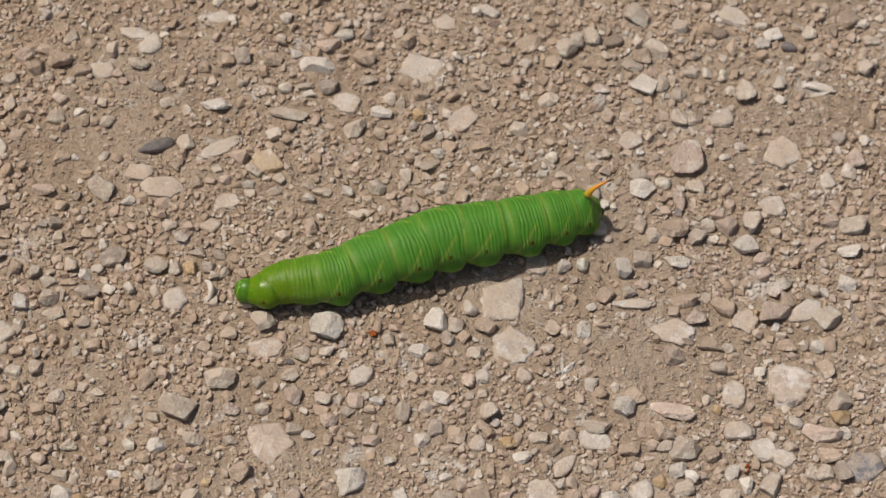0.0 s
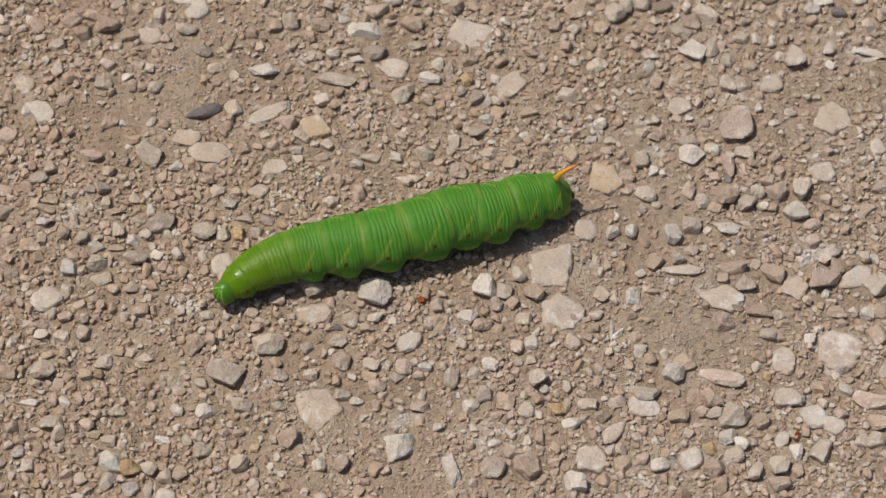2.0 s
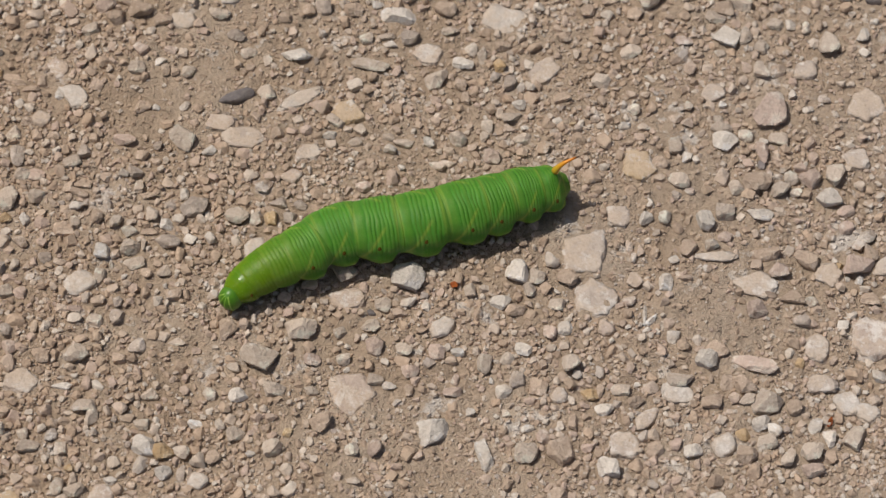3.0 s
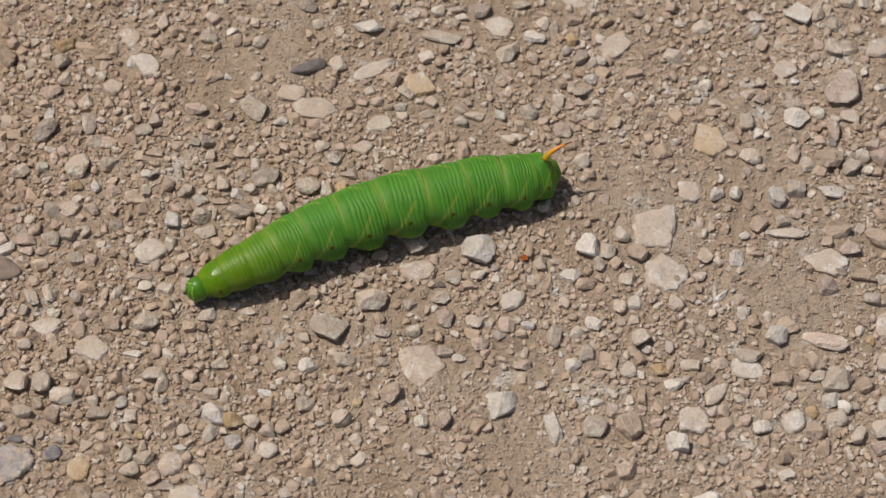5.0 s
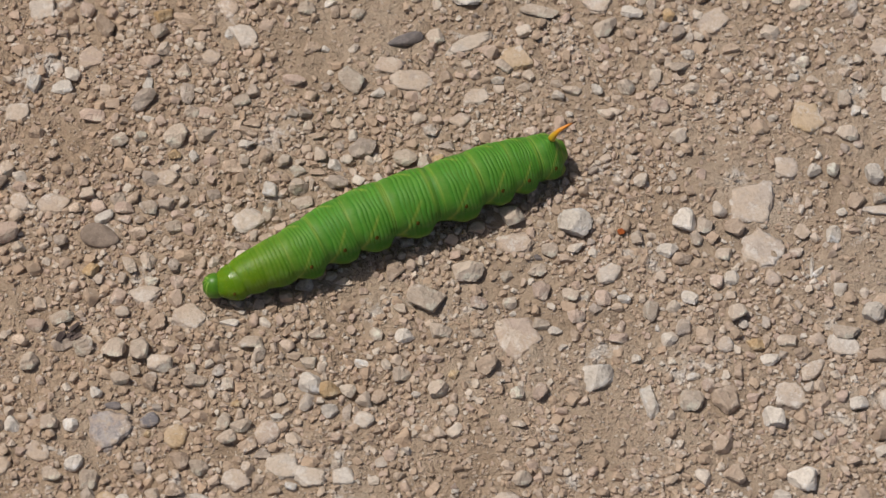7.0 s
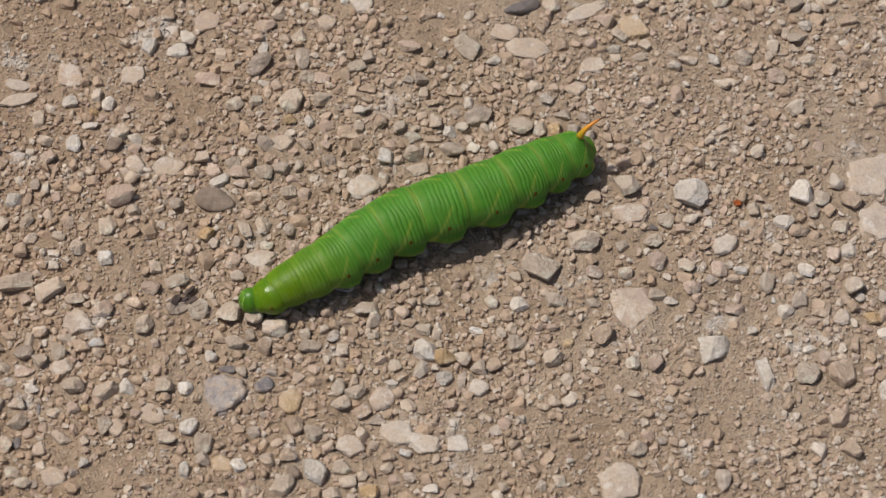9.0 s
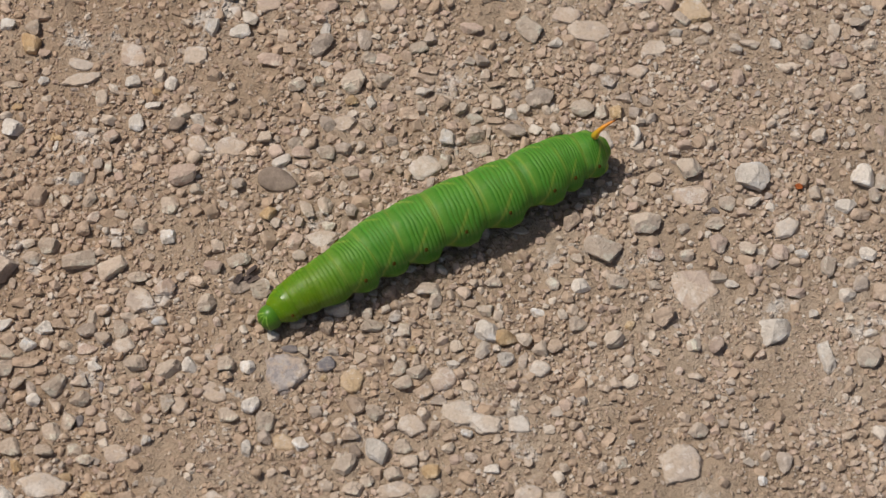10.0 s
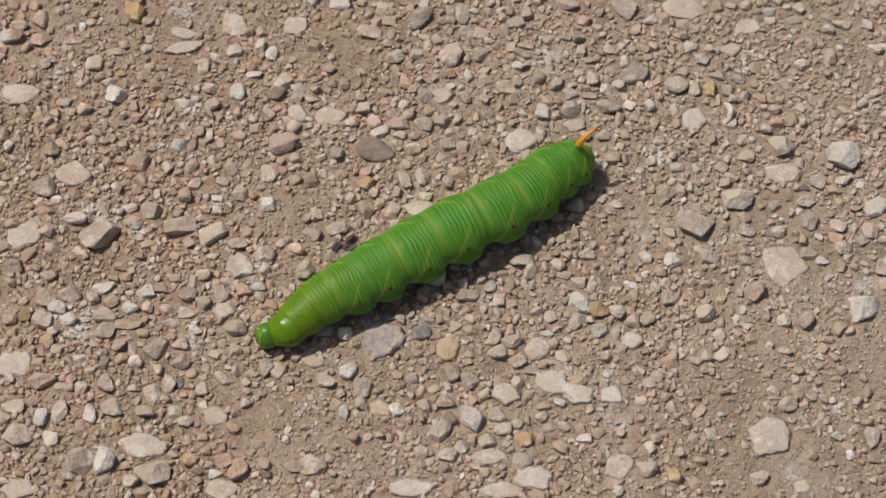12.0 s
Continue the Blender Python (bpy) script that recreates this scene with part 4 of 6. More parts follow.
pebble(-0.0, 80.0, 3.0, 2.9, 2.3, 0, "pale")
pebble(5.0, 79.0, 3.0, 2.1, 1.6, 0, "white")
pebble(4.0, 81.0, 4.0, 1.8, 1.4, 0, "pale")
pebble(-20.0, 73.0, 2.0, 2.8, 1.6, 0, "pale")
pebble(-10.0, 74.0, 1.0, 2.1, 0.8, 0, "grey")
pebble(-24.0, 75.0, 3.2, 2.8, 2.2, 18, "pale")
pebble(-36.0, 70.0, 3.0, 2.8, 2.2, 0, "pale")
pebble(-41.0, 70.0, 2.0, 2.8, 1.6, 0, "tan")
pebble(-39.0, 70.0, 2.2, 2.9, 1.7, 27, "tan")
pebble(-47.0, 70.0, 4.0, 2.8, 2.2, 0, "pale")
pebble(-20.0, 66.0, 4.0, 3.7, 2.9, 0, "pale")
pebble(-45.0, 61.0, 4.0, 2.8, 2.2, 0, "tan")
pebble(-42.0, 61.0, 2.0, 1.8, 1.4, 0, "white")
pebble(-54.0, 53.0, 2.0, 1.8, 1.4, 0, "tan")
pebble(-44.0, 49.0, 3.2, 2.9, 2.3, 18, "tan")
pebble(-41.0, 48.0, 2.2, 1.8, 1.4, 27, "tan")
pebble(-41.0, 52.0, 2.0, 2.1, 1.6, 0, "grey")
pebble(-17.0, 56.0, 3.0, 2.8, 2.2, 0, "tan")
pebble(-11.0, 57.0, 3.0, 2.1, 1.6, 0, "pink")
pebble(-0.0, 58.0, 3.2, 2.8, 2.2, 18, "pale")
pebble(6.0, 54.0, 3.2, 2.9, 2.3, 18, "white")
pebble(25.0, 93.0, 4.0, 3.7, 2.9, 0, "tan")
pebble(61.0, 95.0, 3.0, 4.6, 2.3, 0, "pale")
pebble(64.0, 96.0, 4.1, 4.6, 3.2, 14, "pale")
pebble(75.0, 92.0, 4.0, 3.7, 2.9, 0, "tan")
pebble(59.0, 74.0, 1.4, 2.8, 1.1, 45, "pale")
pebble(41.0, 83.0, 4.0, 2.8, 2.2, 0, "tan")
pebble(15.0, 71.0, 5.0, 4.7, 3.7, 0, "pale")
pebble(28.0, 75.0, 3.0, 2.8, 2.2, 0, "ochre")
pebble(30.0, 71.0, 3.0, 3.7, 2.3, 0, "grey")
pebble(32.0, 66.0, 3.0, 2.8, 2.2, 0, "white")
pebble(33.0, 58.0, 4.0, 2.8, 2.2, 0, "pale")
pebble(14.0, 56.0, 2.2, 2.8, 1.7, 27, "white")
pebble(27.0, 53.0, 4.0, 3.7, 2.9, 0, "pink")
pebble(20.0, 70.0, 3.0, 2.8, 2.2, 0, "tan")
pebble(21.0, 67.0, 2.0, 2.8, 1.6, 0, "tan")
pebble(41.0, 68.0, 4.1, 2.8, 2.2, 14, "tan")
pebble(49.0, 68.0, 2.2, 2.8, 1.7, 27, "tan")
pebble(74.0, 68.0, 2.0, 1.8, 1.4, 0, "white")
pebble(73.0, 64.0, 2.0, 3.7, 1.6, 0, "pale")
pebble(67.0, 67.0, 2.0, 2.8, 1.6, 0, "pale")
pebble(58.0, 70.0, 2.0, 1.8, 1.4, 0, "tan")
pebble(52.0, 71.0, 2.0, 0.9, 0.8, 0, "tan")
pebble(43.0, 62.0, 2.0, 0.9, 0.8, 0, "ochre")
pebble(49.0, 62.0, 2.0, 1.8, 1.4, 0, "pale")
pebble(54.0, 62.0, 3.0, 1.8, 1.4, 0, "white")
pebble(58.0, 62.0, 3.0, 1.8, 1.4, 0, "pale")
pebble(64.0, 64.0, 3.0, 1.8, 1.4, 0, "tan")
pebble(64.0, 58.0, 3.0, 3.7, 2.3, 0, "pale")
pebble(17.0, 83.0, 4.0, 1.8, 1.4, 0, "pale")
pebble(28.0, 80.0, 4.1, 2.8, 2.2, 14, "tan")
pebble(9.0, 81.0, 4.0, 3.7, 2.9, 0, "grey")
pebble(24.0, 77.0, 2.0, 4.6, 1.6, 0, "pale")
pebble(74.0, 96.0, 2.0, 3.7, 1.6, 0, "pale")
pebble(92.0, 88.0, 2.0, 3.7, 1.6, 0, "pale")
pebble(92.0, 99.0, 4.0, 2.8, 2.2, 0, "brown")
pebble(109.0, 96.0, 2.0, 1.8, 1.4, 0, "tan")
pebble(79.0, 85.0, 3.0, 4.6, 2.3, 0, "pale")
pebble(74.0, 81.0, 3.0, 1.8, 1.4, 0, "pale")
pebble(74.0, 62.0, 5.0, 2.9, 2.3, 0, "pale")
pebble(95.0, 71.0, 3.0, 1.8, 1.4, 0, "grey")
pebble(101.0, 75.0, 2.0, 1.8, 1.4, 0, "pale")
pebble(116.0, 74.0, 3.0, 3.7, 2.3, 0, "grey")
pebble(119.0, 69.0, 4.1, 4.6, 3.2, 14, "pink")
pebble(113.0, 85.0, 5.1, 0.9, 0.8, 11, "white")
pebble(104.0, 87.0, 3.0, 3.7, 2.3, 0, "white")
pebble(111.0, 100.0, 3.0, 3.7, 2.3, 0, "pale")
pebble(116.0, 101.0, 2.0, 3.7, 1.6, 0, "brown")
pebble(103.0, 99.0, 4.1, 2.8, 2.2, 14, "white")
pebble(83.0, 100.0, 4.0, 3.7, 2.9, 0, "pale")
pebble(104.0, 63.0, 2.0, 0.9, 0.8, 0, "brown")
pebble(102.0, 51.0, 2.2, 2.8, 1.7, 27, "pale")
pebble(82.0, 57.0, 3.0, 4.6, 2.3, 0, "pink")
pebble(70.0, 40.0, 4.0, 4.6, 3.1, 0, "white")
pebble(62.0, 41.0, 3.0, 3.7, 2.3, 0, "pale")
pebble(58.0, 40.0, 3.0, 2.8, 2.2, 0, "white")
pebble(74.0, 37.0, 3.0, 2.8, 2.2, 0, "pink")
pebble(91.0, 33.0, 6.1, 4.6, 3.6, 9, "tan")
pebble(103.0, 39.0, 4.1, 3.7, 2.9, 14, "pale")
pebble(101.0, 37.0, 3.0, 2.8, 2.2, 0, "tan")
pebble(97.0, 32.0, 2.0, 1.8, 1.4, 0, "ochre")
pebble(85.0, 30.0, 4.0, 3.7, 2.9, 0, "pink")
pebble(103.0, 25.0, 4.0, 2.8, 2.2, 0, "tan")
pebble(109.0, 25.0, 3.0, 2.8, 2.2, 0, "white")
pebble(118.0, 53.0, 6.0, 4.6, 3.6, 0, "pale")
pebble(117.0, 47.0, 5.0, 2.8, 2.2, 0, "white")
pebble(116.0, 40.0, 4.0, 3.7, 2.9, 0, "white")
pebble(62.0, 26.0, 3.0, 3.7, 2.3, 0, "white")
pebble(55.0, 34.0, 2.0, 3.7, 1.6, 0, "tan")
pebble(67.0, 47.0, 2.0, 1.8, 1.4, 0, "pink")
pebble(107.0, 53.0, 2.0, 2.8, 1.6, 0, "tan")
pebble(109.0, 38.0, 3.0, 2.8, 2.2, 0, "pale")
pebble(74.0, 5.0, 3.0, 3.7, 2.3, 0, "tan")
pebble(71.0, 6.0, 1.0, 2.9, 0.8, 0, "tan")
pebble(77.0, -6.0, 3.0, 2.8, 2.2, 0, "ochre")
pebble(83.0, -5.0, 3.0, 2.8, 2.2, 0, "white")
pebble(107.0, -3.0, 3.0, 2.8, 2.2, 0, "pale")
pebble(114.0, 6.0, 2.2, 2.9, 1.7, 27, "white")
pebble(104.0, 8.0, 3.0, 2.8, 2.2, 0, "white")
pebble(94.0, -6.0, 3.0, 3.8, 2.3, 0, "white")
pebble(113.0, -2.0, 3.2, 4.7, 2.5, 18, "grey")
pebble(80.0, 21.0, 5.0, 3.7, 2.9, 0, "pink")
pebble(89.0, 19.0, 3.2, 2.8, 2.2, 18, "grey")
pebble(58.0, 19.0, 1.0, 4.6, 0.8, 0, "white")
pebble(26.0, 23.0, 3.0, 1.8, 1.4, 0, "pale")
pebble(35.0, 23.0, 3.0, 3.7, 2.3, 0, "pale")
pebble(35.0, 20.0, 2.0, 1.8, 1.4, 0, "tan")
pebble(14.0, 9.0, 2.0, 2.8, 1.6, 0, "pale")
pebble(5.0, 9.0, 4.0, 4.6, 3.1, 0, "pink")
pebble(39.0, 14.0, 3.0, 3.7, 2.3, 0, "pink")
pebble(33.0, 3.0, 3.0, 3.7, 2.3, 0, "grey")
pebble(37.0, 2.0, 4.0, 3.7, 2.9, 0, "tan")
pebble(49.0, 2.0, 2.0, 3.7, 1.6, 0, "tan")
pebble(49.0, 6.0, 2.0, 2.8, 1.6, 0, "grey")
pebble(50.0, -2.0, 4.1, 2.8, 2.2, 14, "white")
pebble(35.0, -7.0, 3.0, 1.8, 1.4, 0, "white")
pebble(38.0, -9.0, 3.0, 2.8, 2.2, 0, "pink")
pebble(12.0, 0.0, 2.0, 2.8, 1.6, 0, "tan")
pebble(24.0, -4.0, 2.0, 1.8, 1.4, 0, "white")
pebble(31.0, -4.0, 2.0, 1.8, 1.4, 0, "pale")
pebble(44.0, -5.0, 2.0, 4.6, 1.6, 0, "tan")
pebble(-141.0, 43.0, 3.2, 2.9, 2.3, 18, "white")
pebble(-136.0, 43.0, 3.0, 3.8, 2.3, 0, "pale")
pebble(-135.0, 46.0, 4.1, 2.8, 2.2, 14, "tan")
pebble(-144.0, 36.0, 2.0, 1.8, 1.4, 0, "tan")
pebble(-138.0, 30.0, 4.0, 1.8, 1.4, 0, "pale")
pebble(-100.0, 47.0, 3.0, 3.8, 2.3, 0, "white")
pebble(-94.0, 47.0, 5.1, 2.8, 2.2, 11, "white")
pebble(-98.0, 36.0, 3.0, 2.9, 2.3, 0, "tan")
pebble(-114.0, 33.0, 3.2, 3.7, 2.5, 18, "white")
pebble(-116.0, 30.0, 5.1, 0.9, 0.8, 11, "pale")
pebble(-109.0, 31.0, 2.0, 1.8, 1.4, 0, "ochre")
pebble(-106.0, 33.0, 3.0, 2.9, 2.3, 0, "white")
pebble(-138.0, 16.0, 2.2, 2.1, 1.6, 27, "pink")
pebble(-128.0, 19.0, 1.0, 2.1, 0.8, 0, "ochre")
pebble(-125.0, 18.0, 2.0, 3.7, 1.6, 0, "tan")
pebble(-127.0, 17.0, 1.0, 2.9, 0.8, 0, "white")
pebble(-109.0, 28.0, 4.0, 1.8, 1.4, 0, "white")
pebble(-97.0, 24.0, 3.0, 1.8, 1.4, 0, "pink")
pebble(-94.0, 31.0, 3.0, 1.8, 1.4, 0, "tan")
pebble(-86.0, 23.0, 3.0, 2.8, 2.2, 0, "pale")
pebble(-116.0, 13.0, 2.0, 3.8, 1.6, 0, "pale")
pebble(-118.0, 14.0, 2.0, 2.8, 1.6, 0, "grey")
pebble(-119.0, 10.0, 2.0, 3.8, 1.6, 0, "tan")
pebble(-133.0, 9.0, 2.2, 2.8, 1.7, 27, "tan")
pebble(-135.0, 10.0, 2.0, 1.8, 1.4, 0, "tan")
pebble(-109.0, 38.0, 2.2, 2.8, 1.7, 27, "tan")
pebble(-111.0, 36.0, 1.0, 1.8, 0.8, 0, "tan")
pebble(-103.0, 27.0, 4.0, 3.8, 3.0, 0, "pale")
pebble(-93.0, 28.0, 2.0, 1.8, 1.4, 0, "tan")
pebble(-90.0, 12.0, 3.2, 2.8, 2.2, 18, "grey")
pebble(-126.0, 5.0, 1.0, 3.8, 0.8, 0, "pale")
pebble(-117.0, 2.0, 3.0, 2.8, 2.2, 0, "pink")
pebble(-123.0, 5.0, 2.2, 2.8, 1.7, 27, "pale")
pebble(-102.0, -1.0, 3.0, 2.9, 2.3, 0, "white")
pebble(-101.0, 9.0, 2.0, 2.1, 1.6, 0, "tan")
pebble(-112.0, 3.0, 3.0, 2.1, 1.6, 0, "pale")
pebble(-119.0, -1.0, 3.2, 2.9, 2.3, 18, "tan")
pebble(-129.0, -5.0, 3.0, 1.8, 1.4, 0, "pale")
pebble(-92.0, -2.0, 3.0, 2.8, 2.2, 0, "pale")
pebble(-94.0, -3.0, 2.0, 2.1, 1.6, 0, "tan")
pebble(-95.0, -10.0, 3.2, 2.9, 2.3, 18, "tan")
pebble(-90.0, -18.0, 2.2, 2.8, 1.7, 27, "pink")
pebble(-112.0, -18.0, 3.2, 2.8, 2.2, 18, "tan")
pebble(-118.0, -19.0, 3.0, 2.1, 1.6, 0, "tan")
pebble(-114.0, -20.0, 2.0, 3.7, 1.6, 0, "pale")
pebble(-131.0, -23.0, 5.1, 2.9, 2.3, 11, "white")
pebble(-123.0, -23.0, 4.1, 2.8, 2.2, 14, "white")
pebble(-108.0, -22.0, 3.0, 3.8, 2.3, 0, "pale")
pebble(-104.0, -20.0, 3.2, 2.8, 2.2, 18, "tan")
pebble(-111.0, -20.0, 1.0, 1.8, 0.8, 0, "white")
pebble(-111.0, -24.0, 3.2, 2.8, 2.2, 18, "pale")
pebble(-101.0, -19.0, 3.0, 2.1, 1.6, 0, "white")
pebble(-98.0, -29.0, 5.1, 3.8, 3.0, 11, "pale")
pebble(-94.0, -28.0, 3.2, 3.7, 2.5, 18, "white")
pebble(-90.0, -27.0, 3.2, 2.1, 1.6, 18, "tan")
pebble(-122.0, -32.0, 3.0, 1.8, 1.4, 0, "tan")
pebble(-126.0, -35.0, 3.0, 2.9, 2.3, 0, "pale")
pebble(-110.0, -34.0, 1.0, 2.9, 0.8, 0, "slate")
pebble(-112.0, -30.0, 3.0, 2.1, 1.6, 0, "white")
pebble(-110.0, -30.0, 1.0, 2.9, 0.8, 0, "tan")
pebble(-95.0, -33.0, 2.2, 2.8, 1.7, 27, "tan")
pebble(-86.0, -32.0, 2.0, 0.9, 0.8, 0, "white")
pebble(-78.0, -41.0, 3.0, 3.8, 2.3, 0, "grey")
pebble(-81.0, -44.0, 2.0, 3.7, 1.6, 0, "white")
pebble(-128.0, -39.0, 2.0, 2.8, 1.6, 0, "grey")
pebble(-113.0, -41.0, 2.0, 2.8, 1.6, 0, "slate")
pebble(-129.0, -50.0, 3.0, 3.8, 2.3, 0, "white")
pebble(-100.0, -44.0, 2.0, 2.1, 1.6, 0, "white")
pebble(-102.0, -56.0, 4.1, 2.9, 2.3, 14, "tan")
pebble(-96.0, -52.0, 3.0, 2.1, 1.6, 0, "pale")
pebble(-107.0, -52.0, 2.0, 1.8, 1.4, 0, "pale")
pebble(-89.0, -56.0, 4.0, 2.8, 2.2, 0, "tan")
pebble(-97.0, -36.0, 3.0, 3.8, 2.3, 0, "pale")
pebble(-44.0, -22.0, 3.0, 1.8, 1.4, 0, "white")
pebble(-40.0, -23.0, 2.0, 1.8, 1.4, 0, "tan")
pebble(-38.0, -27.0, 2.0, 1.8, 1.4, 0, "tan")
pebble(-56.0, -46.0, 2.0, 2.8, 1.6, 0, "tan")
pebble(-71.0, -42.0, 3.2, 2.9, 2.3, 18, "white")
pebble(-39.0, -41.0, 3.0, 2.1, 1.6, 0, "grey")
pebble(-32.0, -31.0, 2.0, 1.8, 1.4, 0, "pale")
pebble(-34.0, -20.0, 4.0, 2.8, 2.2, 0, "white")
pebble(-60.0, -50.0, 4.0, 2.8, 2.2, 0, "pale")
pebble(-52.0, -20.0, 2.0, 1.8, 1.4, 0, "ochre")
pebble(-77.0, 37.0, 3.0, 2.9, 2.3, 0, "pale")
pebble(-75.0, 39.0, 2.0, 3.7, 1.6, 0, "tan")
pebble(-66.0, 33.0, 2.0, 2.8, 1.6, 0, "white")
pebble(-52.0, 35.0, 3.0, 3.7, 2.3, 0, "tan")
pebble(-56.0, 40.0, 4.0, 1.8, 1.4, 0, "tan")
pebble(-48.0, 34.0, 3.2, 2.9, 2.3, 18, "pale")
pebble(-41.0, 36.0, 3.0, 3.8, 2.3, 0, "pale")
pebble(-38.0, 34.0, 3.0, 2.9, 2.3, 0, "white")
pebble(-45.0, 32.0, 3.2, 2.9, 2.3, 18, "pale")
pebble(-50.0, 27.0, 3.0, 3.8, 2.3, 0, "white")
pebble(-42.0, 40.0, 4.0, 1.8, 1.4, 0, "tan")
pebble(-45.0, 45.0, 3.2, 2.8, 2.2, 18, "grey")
pebble(-67.0, 23.0, 2.0, 2.9, 1.6, 0, "pale")
pebble(-82.0, 18.0, 4.1, 2.8, 2.2, 14, "white")
pebble(-68.0, 17.0, 4.1, 2.8, 2.2, 14, "pale")
pebble(-75.0, 18.0, 3.0, 1.8, 1.4, 0, "tan")
pebble(-78.0, 18.0, 3.0, 1.8, 1.4, 0, "pink")
pebble(-61.0, 25.0, 3.2, 2.8, 2.2, 18, "grey")
pebble(-77.0, 49.0, 2.0, 4.7, 1.6, 0, "white")
pebble(-73.0, 52.0, 2.2, 2.8, 1.7, 27, "tan")
pebble(12.0, 4.0, 4.1, 2.8, 2.2, 14, "pink")
pebble(28.0, 3.0, 1.0, 1.8, 0.8, 0, "white")
pebble(-21.0, -3.0, 4.1, 2.8, 2.2, 14, "white")
pebble(-14.0, -14.0, 4.0, 3.8, 3.0, 0, "pale")
pebble(-25.0, -16.0, 3.2, 2.8, 2.2, 18, "tan")
pebble(-18.0, -15.0, 2.0, 1.8, 1.4, 0, "white")
pebble(2.0, -20.0, 3.0, 1.8, 1.4, 0, "pale")
pebble(-11.0, -10.0, 2.0, 1.8, 1.4, 0, "ochre")
pebble(-15.0, -24.0, 3.0, 1.8, 1.4, 0, "tan")
pebble(-1.0, -19.0, 2.0, 1.8, 1.4, 0, "pink")
pebble(10.0, -29.0, 2.0, 1.8, 1.4, 0, "tan")
pebble(1.0, -30.0, 3.2, 0.9, 0.8, 18, "tan")
pebble(20.0, -36.0, 3.2, 4.6, 2.5, 18, "grey")
pebble(16.0, -40.0, 2.0, 1.8, 1.4, 0, "white")
pebble(-66.0, 66.0, 2.0, 2.8, 1.6, 0, "tan")
pebble(-68.0, 64.0, 4.0, 1.8, 1.4, 0, "tan")
pebble(-62.0, 63.0, 2.0, 2.8, 1.6, 0, "white")
pebble(-75.0, 58.0, 3.0, 3.7, 2.3, 0, "pale")
pebble(-68.0, 56.0, 3.0, 2.1, 1.6, 0, "tan")
pebble(-62.0, 53.0, 3.0, 1.8, 1.4, 0, "tan")
pebble(-69.0, 48.0, 3.0, 5.6, 2.3, 0, "grey")
pebble(-81.0, 49.0, 4.0, 1.8, 1.4, 0, "tan")
pebble(-56.0, 37.0, 4.0, 2.1, 1.6, 0, "white")
pebble(-58.0, 36.0, 3.0, 1.8, 1.4, 0, "tan")
pebble(-58.0, 41.0, 2.0, 2.8, 1.6, 0, "tan")
pebble(-55.0, 42.0, 4.0, 1.8, 1.4, 0, "tan")
pebble(-51.0, 42.0, 2.2, 0.9, 0.8, 27, "tan")
pebble(-44.0, 42.0, 2.0, 2.8, 1.6, 0, "pale")
pebble(-76.0, 41.0, 3.0, 1.8, 1.4, 0, "white")
pebble(-78.0, 34.0, 2.0, 1.8, 1.4, 0, "tan")
pebble(-65.0, 44.0, 4.0, 2.8, 2.2, 0, "pink")
pebble(-81.0, 40.0, 2.0, 1.8, 1.4, 0, "tan")
pebble(-58.0, 47.0, 4.1, 2.8, 2.2, 14, "pale")
pebble(-56.0, 33.0, 2.0, 2.8, 1.6, 0, "pale")
pebble(-41.0, 32.0, 4.0, 1.8, 1.4, 0, "tan")
pebble(-42.0, 29.0, 1.0, 2.9, 0.8, 0, "pale")
pebble(-41.0, 23.0, 2.2, 2.9, 1.7, 27, "tan")
pebble(-39.0, 25.0, 2.0, 1.8, 1.4, 0, "tan")
pebble(-48.0, 24.0, 1.0, 2.9, 0.8, 0, "pale")
pebble(-46.0, 16.0, 2.0, 2.8, 1.6, 0, "grey")
pebble(-50.0, 16.0, 3.2, 2.8, 2.2, 18, "tan")
pebble(-54.0, 14.0, 4.0, 1.8, 1.4, 0, "pink")
pebble(-46.0, 13.0, 3.0, 3.7, 2.3, 0, "grey")
pebble(-80.0, 22.0, 3.2, 2.9, 2.3, 18, "pale")
pebble(-75.0, 15.0, 3.2, 2.9, 2.3, 18, "tan")
pebble(-68.0, 20.0, 3.0, 1.8, 1.4, 0, "pink")
pebble(-65.0, 17.0, 3.0, 2.8, 2.2, 0, "pink")
pebble(-76.0, 8.0, 2.2, 4.6, 1.7, 27, "pale")
pebble(-67.0, 8.0, 3.0, 2.8, 2.2, 0, "grey")
pebble(-68.0, 5.0, 2.0, 2.8, 1.6, 0, "tan")
pebble(-77.0, 5.0, 2.0, 2.8, 1.6, 0, "grey")
pebble(-45.0, 4.0, 3.2, 2.8, 2.2, 18, "tan")
pebble(-55.0, -3.0, 4.0, 1.8, 1.4, 0, "white")
pebble(-34.0, 8.0, 4.0, 1.8, 1.4, 0, "pale")
pebble(-58.0, 24.0, 3.0, 1.8, 1.4, 0, "tan")
pebble(-54.0, -10.0, 3.0, 1.8, 1.4, 0, "tan")
pebble(-66.0, -9.0, 3.2, 2.8, 2.2, 18, "tan")
pebble(-54.0, -16.0, 3.2, 2.8, 2.2, 18, "pale")
pebble(-31.0, -20.0, 2.0, 3.8, 1.6, 0, "grey")
pebble(-39.0, -10.0, 3.2, 2.9, 2.3, 18, "pale")
pebble(-29.0, -9.0, 3.0, 1.8, 1.4, 0, "white")
pebble(-49.0, -9.0, 3.0, 3.7, 2.3, 0, "pale")
pebble(-42.0, -9.0, 3.0, 1.8, 1.4, 0, "tan")
pebble(-2.0, 12.0, 3.0, 2.8, 2.2, 0, "pale")
pebble(21.0, 3.0, 2.0, 2.8, 1.6, 0, "pink")
